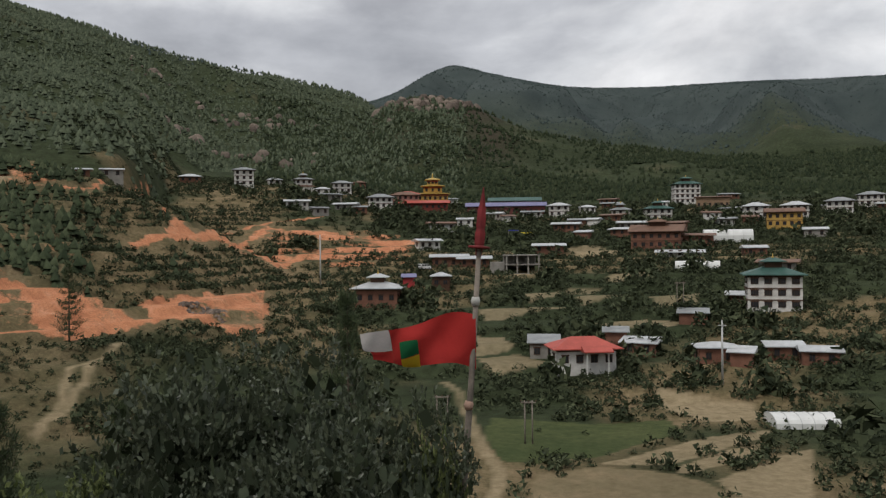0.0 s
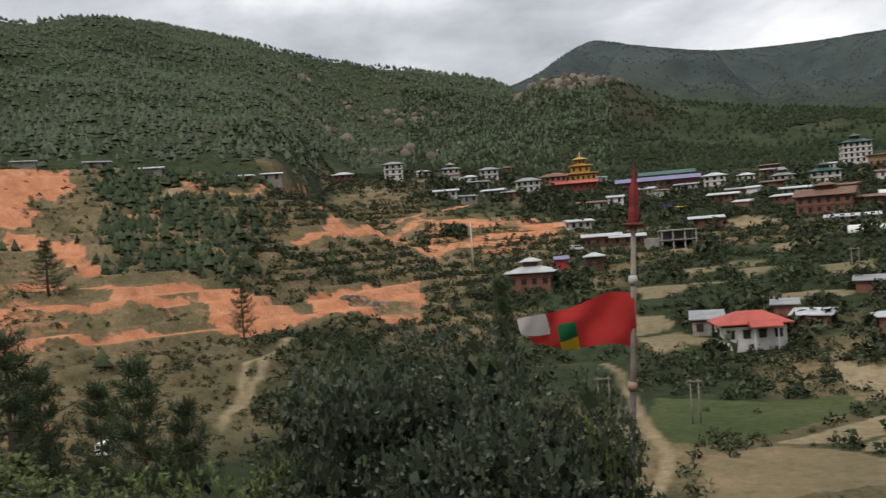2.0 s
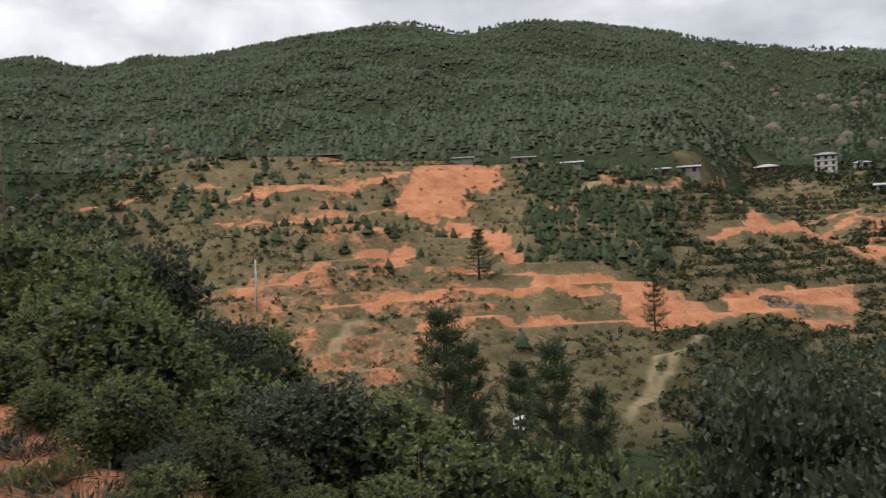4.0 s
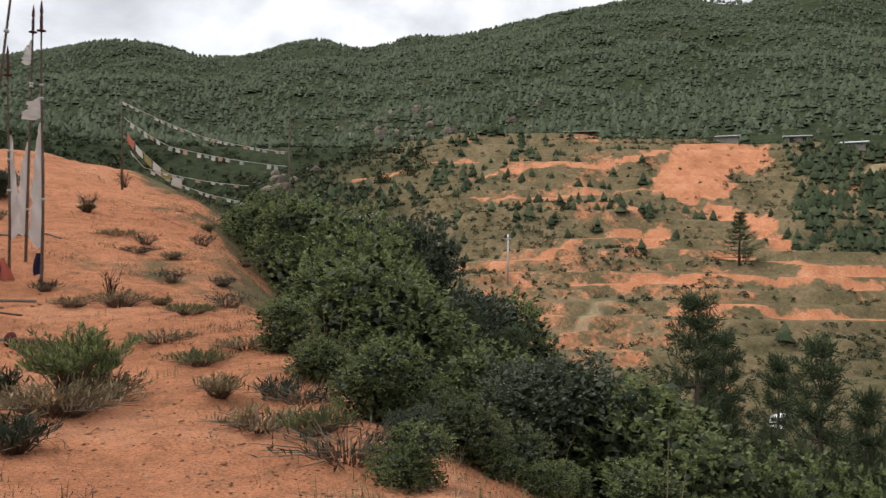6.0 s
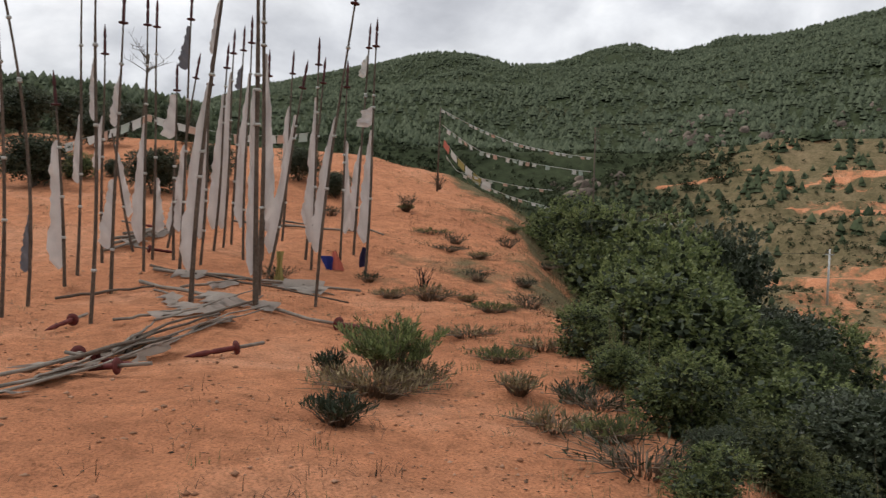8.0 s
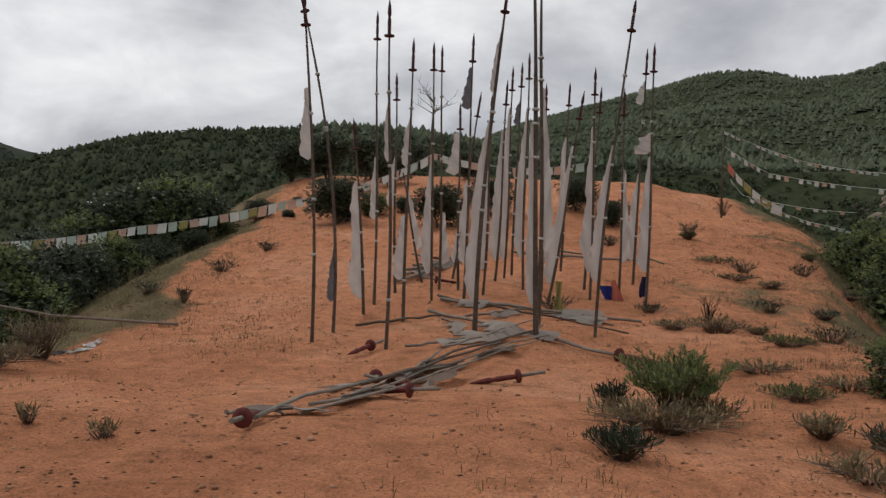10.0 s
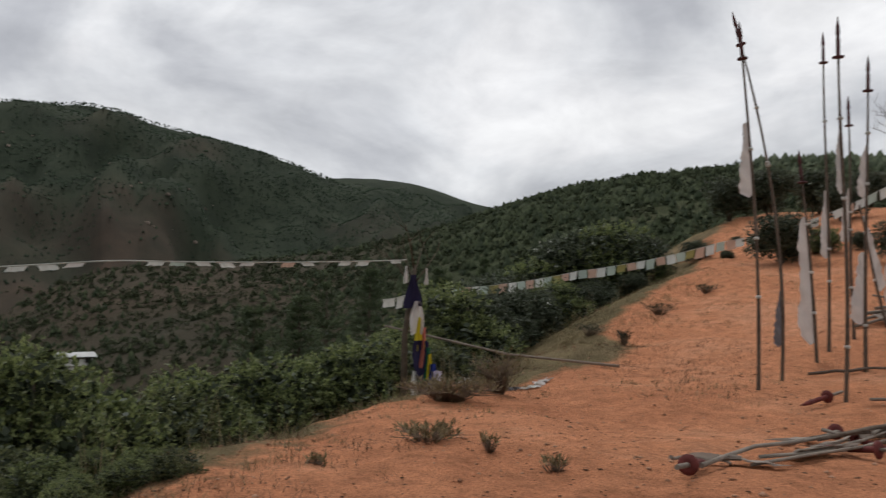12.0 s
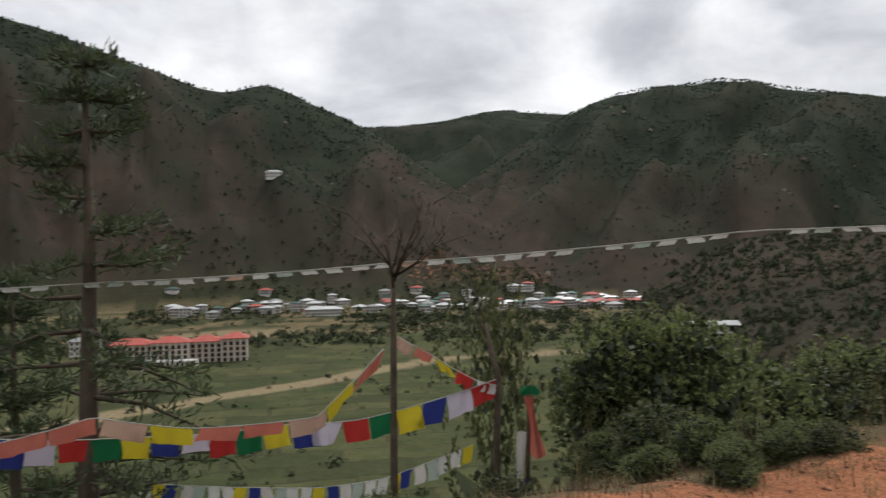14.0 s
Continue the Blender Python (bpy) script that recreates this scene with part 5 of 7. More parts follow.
branching("flag_post", spot(65.2, 30.2), [polar(65.3, 30.2, 3.0), polar(65.4, 30.2, 5.6)], 0.035, POLE, "thin post above dark bushes", "post", 2, 8, 0.2)
branching("bare_tree", spot(95.2, 29), [polar(95.3, 29, 5.0), polar(95.1, 29, 7.0)], 0.06, BARK, "sparse tree with thin twigs behind the poles", "tree", 10, 9, 0.8)


def hung_cloth(az, r, z0, z1, width, mat, seed, label, slant=0.0):
    """A cloth that hangs from its upper edge in folds."""
    rng = np.random.default_rng(seed)
    top = polar(az, r, z0)
    thing = empty("hanging_flag", top, label, "flag", "", radians(az))
    bm, grid = bmesh.new(), []
    ph = rng.uniform(0, 6)
    for i in range(12):
        s = i / 11
        row = []
        for j in range(7):
            t = j / 6 - 0.5
            row.append(bm.verts.new((width * t * (0.55 + 0.25 * math.sin(4 * s + ph) + 0.2 * s) + slant * s, 0.05 * math.sin(8 * t + ph + 2 * s), -(z0 - z1) * s * (1 - 0.12 * abs(t) * math.cos(5 * t + ph)))))
        grid.append(row)
    for a, b in zip(grid, grid[1:]):
        for j in range(6):
            bm.faces.new((a[j], a[j + 1], b[j + 1], b[j])).smooth = True
    part("fabric", bm, mat, thing)


hung_cloth(159.7, 9.7, -0.05, -0.75, 0.20, PINK, 1, "coral red flag hanging from a short post", 0.10)
hung_cloth(160.2, 9.7, -0.45, -1.25, 0.14, WHITE, 2, "grey netting rag hanging from a short post", -0.05)
hung_cloth(159.9, 9.75, -1.0, -1.6, 0.10, BLUE, 3, "blue rag on a short post")
hung_cloth(159.6, 9.75, 0.06, -0.04, 0.26, GREEN, 4, "green cap of cloth on a short post")
for k, (az, z0, z1, w, mat) in enumerate([(125.5, 1.75, 1.25, 0.30, NAVY), (125.2, 1.35, 0.85, 0.24, WHITE), (125.0, 1.10, 0.60, 0.18, YELLOW), (124.7, 0.95, 0.35, 0.16, PINK), (124.9, 0.75, 0.15, 0.30, NAVY),
                                          (124.5, 0.65, 0.05, 0.24, GREEN), (124.3, 0.55, -0.05, 0.14, YELLOW), (124.1, 0.40, -0.25, 0.34, BLUE), (123.7, 0.30, -0.35, 0.18, LILAC), (123.4, 0.15, -0.40, 0.20, RED), (126.0, 1.88, 1.62, 0.08, WHITE),
                                          (125.3, 0.30, -0.3, 0.12, PALE), (124.6, 1.85, 1.6, 0.07, WHITE)]):
    hung_cloth(az, 12.9 - 0.01 * k, z0, z1, w, mat, 40 + k, "old prayer flag in a hanging bundle")
flag_string([polar(127.6, 13.0, 1.36), polar(125.7, 13.0, 1.46)], 4, (0.10, 0.16), [PALE], "short string of small white flags beside the bundle", 31, 0.02, 0.0)
hung_cloth(83.2, 17.0, 1.05, 0.65, 0.30, BLUE, 71, "blue cloth on a short stick", 0.1)
hung_cloth(82.7, 17.0, 1.15, 0.70, 0.26, PINK, 72, "peach cloth on a short stick", 0.1)
hung_cloth(86.3, 15.5, 1.15, 0.55, 0.24, DULL, 73, "dull yellow cloth tied low on a pole")
hung_cloth(80.7, 17.2, 1.25, 0.85, 0.2, NAVY, 74, "dark rag tied low on a pole")


def long_stick():
    p, q = polar(127.4, 13.2, 0.95), spot(111.6, 15.1, 0.03)
    thing = empty("bamboo_stick", q, "long pale bamboo stick leaning on the flag bundle", "stick")
    mid = p.lerp(q, 0.5) - Vector((0, 0, 0.12))
    part("shaft", tube(bmesh.new(), [p - q, mid - q, Vector()], [0.018, 0.022, 0.026], 7), GREY_POLE, thing)


long_stick()


def ground_rag(az, r, w, mat, seed):
    """A crumpled cloth lying on the earth."""
    rng = np.random.default_rng(seed)
    at = spot(az, r)
    thing = empty("ground_rag", at, "crumpled pale rag lying on the red earth", "rag", "rags on the earth")
    bm, grid = bmesh.new(), []
    for i in range(8):
        row = []
        for j in range(6):
            x, y = w * (i / 7 - 0.5) + 0.03 * rng.normal(), 0.6 * w * (j / 5 - 0.5) + 0.03 * rng.normal()
            row.append(bm.verts.new((x, y, z_at(at.x + x, at.y + y) - at.z + 0.015 + 0.06 * abs(math.sin(2.1 * i + seed) * math.cos(1.7 * j)))))
        grid.append(row)
    for a, b in zip(grid, grid[1:]):
        for j in range(5):
            bm.faces.new((a[j], a[j + 1], b[j + 1], b[j])).smooth = True
    part("fabric", bm, mat, thing)


for k, (az, r, w, mat) in enumerate([(117.4, 13.2, 0.40, PALE), (116.6, 13.6, 0.28, WHITE), (121.8, 12.6, 0.30, PALE), (122.6, 12.4, 0.22, GREEN), (118.6, 13.0, 0.20, SLATE)]):
    ground_rag(az, r, w, mat, 60 + k)


def tall_flag_pole():
    """The spear-headed pole with a red flag, on the slope towards the village."""
    base = spot(-1.0, 9.6)
    thing = empty("spear_flag_pole", base, "tall pole with red spear head and red flag blowing", "flag pole", "", radians(-2.5))
    head, tip = polar(-2.83, 9.5, 1.57) - base, polar(-3.18, 9.5, 2.24) - base
    turn = Matrix.Rotation(radians(2.5), 3, 'Z')
    head, tip = turn @ head, turn @ tip
    low = turn @ (polar(-1.43, 9.55, -1.53) - base)
    part("pole", tube(bmesh.new(), [Vector((0.0, 0, -0.4)), low, low.lerp(head, 0.5) + Vector((0.01, 0, 0)), head], [0.05, 0.045, 0.036, 0.028], 8), GREY_POLE, thing)
    ax = (tip - head)
    ln = ax.length
    part("disc", lathe(bmesh.new(), [(0.03, -0.03), (0.12, -0.022), (0.125, 0.0), (0.03, 0.012)], 16, ax, head), RED_PAINT, thing, "faded red disc")
    bm = bmesh.new()
    ax.normalize()
    side = ax.cross(Vector((0, 1, 0))).normalized()
    deep = ax.cross(side)
    prof = [(0.035, -0.16), (0.045, 0.0), (0.055, 0.05), (0.058, 0.22), (0.045, 0.30), (0.052, 0.34), (0.048, 0.55), (0.005, 1.0)]
    loops = [[bm.verts.new(head + ax * (h * ln) + side * (w * c) + deep * (0.35 * w * d)) for c, d in ((1, 0), (0, 1), (-1, 0), (0, -1))] for w, h in prof]
    for a, b in zip(loops, loops[1:]):
        for i in range(4):
            bm.faces.new((a[i], a[(i + 1) % 4], b[(i + 1) % 4], b[i]))
    bm.faces.new(loops[0][::-1]), bm.faces.new(loops[-1])
    part("spear", bm, RED_PAINT, thing)
    hang = turn @ (polar(-2.54, 9.5, 0.80) - base)

    def sheet(u0, u1, mat, name, drop=0.62, back=0.0, lab="", v0=0.0, v1=1.0):
        bm, grid = bmesh.new(), []
        for i in range(22):
            u = u0 + (u1 - u0) * i / 21
            row = []
            for j in range(14):
                v = v0 + (v1 - v0) * j / 13
                x = -1.32 * u * (1 - 0.06 * v)
                y = back + 0.11 * math.sin(6.5 * u + 2.2 * v) * min(1, 3 * u) + 0.05 * math.sin(13 * u - 5 * v)
                z = -drop * v * (1 - 0.50 * u) - 0.05 * u + 0.05 * math.sin(5 * u + 1.0) * u - 0.17 * u * u + 0.03 * math.sin(9 * u + 6 * v)
                row.append(bm.verts.new(hang + Vector((x, y, z))))
            grid.append(row)
        for a, b in zip(grid, grid[1:]):
            for j in range(13):
                bm.faces.new((a[j], a[j + 1], b[j + 1], b[j])).smooth = True
        part(name, bm, mat, thing, lab)

    sheet(0.0, 0.74, RED, "flag", lab="red cotton flag panel")
    sheet(0.742, 1.0, WHITE, "flag_end", lab="grey-white tail of the flag", v1=0.55)
    sheet(0.742, 0.95, RED, "flag_tail", lab="dark red lower tail", v0=0.56)
    sheet(0.50, 0.66, GREEN, "green_panel", back=-0.10, v0=0.42, v1=0.75)
    sheet(0.50, 0.66, YELLOW, "yellow_panel", back=-0.10, v0=0.76, v1=1.0)
    for f in (0.42, 0.80):
        p = low.lerp(head, f)
        part("tie", lathe(bmesh.new(), [(0.045, -0.05), (0.058, 0.0), (0.045, 0.05)], 8, None, p), PALE if f > 0.5 else PEACH, thing)


tall_flag_pole()


# ---------------------------------------------------------------- low plants, litter and stones on the earth
def twiggy(name, az, r, w, h, stems, mat, label, seed, leaf=0, leafmat=None, lean=0.5):
    """A low shrub of bent thin stems, with or without needle leaves."""
    rng = np.random.default_rng(seed)
    base = spot(az, r)
    thing = empty(name, base, label, "shrub")
    bm, at, out = bmesh.new(), [], []
    for k in range(stems):
        a, d = rng.uniform(0, 6.3), rng.uniform(0.15, 1.0) ** 0.8
        end = Vector((math.cos(a) * w / 2 * d, math.sin(a) * w / 2 * d, h * rng.uniform(0.45, 1.0) * (1 - 0.35 * d * lean)))
        mid = end * 0.5 + Vector((rng.normal() * 0.03, rng.normal() * 0.03, h * 0.10))
        s = Vector((math.cos(a) * w * 0.06, math.sin(a) * w * 0.06, -0.05))
        tube(bm, [s, mid, end], [0.007, 0.005, 0.002], 4)
        for q in range(leaf):
            t = rng.uniform(0.35, 1.0)
            p = mid.lerp(end, (t - 0.35) / 0.65)
            at.append(tuple(p))
            out.append((math.cos(a) * 0.35, math.sin(a) * 0.35, 0.9))
    tagged(part("stem_tangle", bm, mat, thing), kind="stuff")
    if leaf:
        v, f = leaves_at(rng, np.array(at), np.array(out), 0.085, 0.008, 0.45)
        tagged(part("leaf_mass", mesh_of("leaf_mass", v, f, leafmat), leafmat, thing), kind="stuff")


twiggy("green_shrub", 78.4, 8.4, 1.15, 0.72, 110, TWIG, "spiky green shrub on bare red earth", 1, 34, LEAF_GREEN)
twiggy("dead_shrub", 79.5, 7.7, 1.5, 0.30, 170, TWIG, "dry tangle of dead twigs round a green shrub", 2, 5, GRASS, 0.9)
twiggy("dead_shrub", 81.9, 6.5, 0.62, 0.26, 120, TWIG, "low clump of dry twigs on the earth", 3, 5, LEAF_SHADE, 0.9)
twiggy("dead_shrub", 82.6, 8.6, 0.42, 0.26, 70, TWIG, "small dark tuft beside the shrub", 4, 5, LEAF_SHADE, 0.9)
twiggy("dead_shrub", 76.5, 8.4, 0.8, 0.28, 90, TWIG, "dry twigs on the slope", 5, 4, GRASS, 0.9)
twiggy("dead_shrub", 119.6, 12.0, 0.9, 0.66, 120, TWIG, "uprooted dry shrub near the flag bundle", 6, 2, GRASS)
twiggy("dead_shrub", 122.9, 10.9, 1.6, 0.34, 240, TWIG, "heap of dead branches near the flag bundle", 7, 3, GRASS, 0.9)
twiggy("dead_shrub", 124.3, 8.0, 0.9, 0.16, 80, TWIG, "flat dry twigs on the earth", 8, 4, GRASS, 0.9)
for k, (az, r) in enumerate([(131.6, 7.4), (115.7, 6.95), (120.1, 7.45)]):
    twiggy("weed", az, r, 0.15 + 0.19 * ((k * 0.618) % 1), 0.07 + 0.09 * ((k * 0.37) % 1), 30, TWIG, "small dry weed on the red earth", 20 + k, 2, GRASS)
twiggy("charred_stump", 76.6, 15.8, 0.55, 0.55, 26, simple("charred_wood", (0.025, 0.020, 0.018), 0.9), "charred branching stump on the slope", 9, 0)
twiggy("dead_shrub", 76.0, 15.0, 1.4, 0.35, 120, TWIG, "grey dry brush beside a charred stump", 10, 3, GRASS, 0.9)
for k, (az, r, w, h) in enumerate([(77.9, 24.5, 0.8, 0.8), (75.8, 31, 0.7, 0.9), (74.5, 21, 0.9, 0.4), (72.8, 17, 0.9, 0.35), (71.0, 22, 1.0, 0.5), (69.3, 14, 0.9, 0.4), (80.3, 16.2, 0.6, 0.25), (83.0, 23, 0.8, 0.4),
                                   (109, 20, 0.9, 0.4), (111.3, 17, 0.3, 0.45), (113.5, 19, 0.9, 0.35), (106, 22, 0.8, 0.3), (86.5, 15.8, 0.9, 0.45)]):
    twiggy("weed", az, r, w, h * 0.75, 55, TWIG, "dark dry weed clump on the red slope", 40 + k, 3, LEAF_SHADE)

for k, (az, r) in enumerate([(73.5, 15.0), (71.7, 13.4), (69.7, 17.2), (68.1, 10.8), (71.0, 9.8), (66.1, 7.9), (73.4, 11.3), (63.5, 6.6), (61.3, 5.9), (67.3, 6.9), (78.0, 24.6), (75.0, 19.8), (78.7, 14.7), (70.6, 25.0), (68.2, 22.3), (72.8, 19.3), (76.0, 22.1), (64.3, 7.6), (69.8, 7.9)]):
    twiggy("dead_shrub", az, r, 0.45 + 1.0 * ((k * 0.618) % 1), 0.09 + 0.17 * ((k * 0.37) % 1), 80, TWIG, "grey dry brush on the eroded red slope", 80 + k, (3, 5, 2)[k % 3], (GRASS, LEAF_OLIVE, LEAF_SHADE)[k % 3], 0.9)


CHIP = leafy("dark_litter", (0.05, 0.035, 0.025), (0.17, 0.105, 0.07), 0.95)


def spur_spots(rng, n, keep):
    x, y = -rng.uniform(1.5, 46, n) * rng.uniform(0.2, 1, n) ** 0.6, rng.uniform(-13, 15, n)
    r, az = np.hypot(x, y), bearing(x, y)
    ok = (r > 4.0) & (rng.random(n) < keep(x, y))
    return x[ok], y[ok]


def edge_of(x, y):
    u = np.clip(-x, 0, 45)
    return np.maximum(y - right_edge(u), -y - left_edge(u))


def grass_tufts(name, label, n, tall, keep, seed, mat, blades=14, wide=0.10, bend=0.7):
    rng = np.random.default_rng(seed)
    x, y = spur_spots(rng, n, keep)
    x, y = np.repeat(x, blades), np.repeat(y, blades)
    hs = np.repeat(rng.uniform(0.4, 1.3, len(x) // blades), blades)
    x, y = x + rng.normal(size=len(x)) * wide, y + rng.normal(size=len(x)) * wide
    z = height(x, y) - 0.02
    a, ln = rng.uniform(0, 6.3, len(x)), tall * hs * rng.uniform(0.5, 1.2, len(x))
    d = np.stack([np.cos(a), np.sin(a), np.zeros(len(x))], -1)
    s = np.stack([-np.sin(a), np.cos(a), np.zeros(len(x))], -1) * 0.0035
    b = np.stack([x, y, z], -1)
    lean = rng.uniform(0.1, bend, len(x))[:, None]
    mid = b + d * (0.3 * ln[:, None] * lean) + np.array([0, 0, 0.6]) * ln[:, None] * np.maximum(1 - 0.3 * lean, 0.15)
    tip = b + d * (0.8 * ln[:, None] * lean) + np.array([0, 0, 1.0]) * ln[:, None] * np.maximum(1 - 0.36 * lean, 0.12)
    v = np.stack([b - s, b + s, mid + 0.6 * s, mid - 0.6 * s, tip], 1).reshape(-1, 3)
    f = (np.arange(len(x))[:, None, None] * 5 + np.array([(0, 1, 2), (0, 2, 3), (3, 2, 4)])[None]).reshape(-1, 3)
    return tagged(new(name, mesh_of(name, v, f, mat)), label, "grass", kind="stuff")


grass_tufts("dry_grass", "dry straw-coloured grass along the edge of the hilltop", 13000, 0.17, lambda x, y: 0.75 * smooth(-1.8, 1.2, edge_of(x, y)) * (1 - smooth(4, 7, edge_of(x, y))), 71, GRASS, 14, 0.08, 1.5)
grass_tufts("dry_grass", "sparse dry grass on the red slope", 16000, 0.11, lambda x, y: np.clip(smooth(0.02, 0.16, fbm(x, y, 4, 4, 72)) * smooth(-8, 0, edge_of(x, y)), 0, 1) * 0.8, 72, GRASS, 9, 0.06, 1.6)
grass_tufts("weeds", "short olive weeds scattered over the slope", 7000, 0.13, lambda x, y: np.clip(smooth(0.05, 0.2, fbm(x, y, 5, 4, 73)) * smooth(-6, 1, edge_of(x, y)), 0, 1) * 0.7, 73, LEAF_OLIVE, 12, 0.07)
grass_tufts("dead_twigs", "dead brown twigs and grass on the eroded slope", 16000, 0.15, lambda x, y: 0.9 * smooth(-5, -1, edge_of(x, y)) * (1 - smooth(3, 6, edge_of(x, y))) * smooth(-0.04, 0.1, fbm(x, y, 3, 4, 76)), 76, CHIP, 10, 0.09, 2.6)
grass_tufts("tall_grass", "tall pale grass stems among the bushes", 700, 0.75, lambda x, y: smooth(-0.5, 1.0, edge_of(x, y)) * (1 - smooth(2.5, 5, edge_of(x, y))), 74, GRASS, 10, 0.09)


def litter(name, label, n, size, keep, seed, mat, flat=0.5):
    """Loose stones or chips: uneven little lumps."""
    rng = np.random.default_rng(seed)
    x, y = spur_spots(rng, n, keep)
    z = height(x, y)
    oct_v = np.array([(1, 0, 0), (0, 1, 0), (-1, 0, 0), (0, -1, 0), (0, 0, 1), (0, 0, -1)], float)
    oct_f = np.array([(0, 1, 4), (1, 2, 4), (2, 3, 4), (3, 0, 4), (1, 0, 5), (2, 1, 5), (3, 2, 5), (0, 3, 5)])
    s = size * rng.uniform(0.3, 1.0, len(x)) ** 2 * 1.6
    v = oct_v[None] * s[:, None, None] * rng.uniform(0.6, 1.3, (len(x), 6, 1)) * np.array([1, 1, flat]) + np.stack([x, y, z + 0.2 * s], -1)[:, None]
    f = (np.arange(len(x))[:, None, None] * 6 + oct_f[None]).reshape(-1, 3)
    return tagged(new(name, mesh_of(name, v.reshape(-1, 3), f, mat)), label, "litter", kind="stuff")


STONE = leafy("stones", (0.24, 0.11, 0.06), (0.50, 0.30, 0.20), 0.9)
litter("gravel", "small stones on the red earth", 9000, 0.022, lambda x, y: 1 - smooth(1, 3, edge_of(x, y)), 81, STONE)
litter("clods", "crumbled red clods and pebbles on the eroded slope", 26000, 0.013, lambda x, y: np.clip(0.15 + smooth(-4, 0, edge_of(x, y)) + 2.0 * fbm(x, y, 2.2, 3, 84), 0.02, 1) * (1 - smooth(2, 4.5, edge_of(x, y))), 84, STONE, 0.6)
litter("leaf_litter", "dead leaves and bark drifted over the eroded slope", 60000, 0.011, lambda x, y: (y > -2) * smooth(-4.5, -1, edge_of(x, y)) * np.clip(0.55 + 3.0 * fbm(x, y, 2.6, 4, 85), 0.0, 1) * (1 - smooth(2.5, 5, edge_of(x, y))), 85, CHIP, 0.22)
litter("gravel", "scattered larger stones on the red earth", 420, 0.03, lambda x, y: 1 - smooth(1, 3, edge_of(x, y)), 82, STONE)
litter("leaf_litter", "dark bits of bark and needles on the earth", 42000, 0.017, lambda x, y: np.clip(0.25 + 2.4 * fbm(x, y, 3, 4, 83), 0.02, 1) * (1 - smooth(1, 3, edge_of(x, y))), 83, CHIP, 0.22)

# ---------------------------------------------------------------- houses, posts and vehicles in the valley
WALL = simple("whitewashed_wall", (0.66, 0.64, 0.60), 0.9, scale=0.6, vary=0.16)
OCHRE = simple("ochre_wall", (0.55, 0.34, 0.09), 0.85, scale=0.5, vary=0.15)
MUD = simple("brown_mud_wall", (0.22, 0.105, 0.070), 0.95, scale=0.5, vary=0.25)
CONCRETE = simple("raw_concrete", (0.30, 0.28, 0.25), 0.95, scale=0.6, vary=0.2)
TIMBER = simple("dark_painted_timber", (0.095, 0.050, 0.030), 0.8, scale=1.0, vary=0.3)
GLASS = simple("dark_window_glass", (0.035, 0.036, 0.040), 0.25, scale=1.0, vary=0.3, spec=0.5)
TIN = simple("pale_tin_roof", (0.55, 0.56, 0.56), 0.45, 0.3, 0.4, 0.15)
GREY_TIN = simple("grey_tin_roof", (0.30, 0.31, 0.31), 0.55, 0.2, 0.4, 0.2)
GREEN_TIN = simple("dark_green_tin_roof", (0.055, 0.12, 0.10), 0.5, 0.1, 0.4, 0.2)
RED_TIN = simple("red_tin_roof", (0.46, 0.095, 0.070), 0.55, 0.0, 0.4, 0.18)
BROWN_TIN = simple("rusty_brown_roof", (0.19, 0.11, 0.075), 0.7, 0.0, 0.4, 0.25)
BLUE_TIN = simple("faded_violet_blue_roof", (0.20, 0.19, 0.33), 0.5, 0.0, 0.4, 0.15)
GOLD = simple("gilded_roof", (0.60, 0.40, 0.10), 0.45, 0.3, 0.8, 0.2)
STEEL = simple("galvanised_post", (0.55, 0.55, 0.54), 0.5, 0.3, 0.5, 0.15)
WHITE_PAINT = simple("white_vehicle_paint", (0.78, 0.78, 0.77), 0.3, 0.0, 0.5, 0.05)
RUBBER = simple("black_tyre", (0.02, 0.02, 0.02), 0.9)
SHEET = simple("white_plastic_sheet", (0.72, 0.72, 0.69), 0.4, 0.0, 0.4, 0.10)

_win = {}


def window_meshes(w, h, frame_mat):
    key = (round(w, 2), round(h, 2), frame_mat.name)
    if key not in _win:
        bm = bmesh.new()
        box(bm, -w / 2, w / 2, -0.10, 0.12, 0, h)
        box(bm, -w / 2 - 0.12, w / 2 + 0.12, -0.20, 0.12, h + 0.004, h + 0.20)
        me = bpy.data.meshes.new("window")
        bm.to_mesh(me), bm.free()
        me.materials.append(frame_mat)
        bm = bmesh.new()
        n = 2 if w < 1.6 else 3
        step = (w - 0.16) / n
        for k in range(n):
            x0 = -w / 2 + 0.08 + k * step
            box(bm, x0 + 0.04, x0 + step - 0.04, -0.13, -0.104, 0.12, h - 0.10)
        pane = bpy.data.meshes.new("pane")
        bm.to_mesh(pane), bm.free()
        pane.materials.append(GLASS)
        _win[key] = (me, pane)
    return _win[key]


def add_windows(thing, xs, z, y, w, h, mat, turn=0.0, x_side=None):
    for x in xs:
        me, pane = window_meshes(w, h, mat)
        ob = part("window", me, None, thing)
        if x_side is None:
            ob.matrix_basis = Matrix.Translation((x, y, z))
        else:
            ob.matrix_basis = Matrix.Translation((x_side, x, z)) @ Matrix.Rotation(math.pi / 2 if x_side > 0 else -math.pi / 2, 4, 'Z')
        part("pane", pane, None, ob)


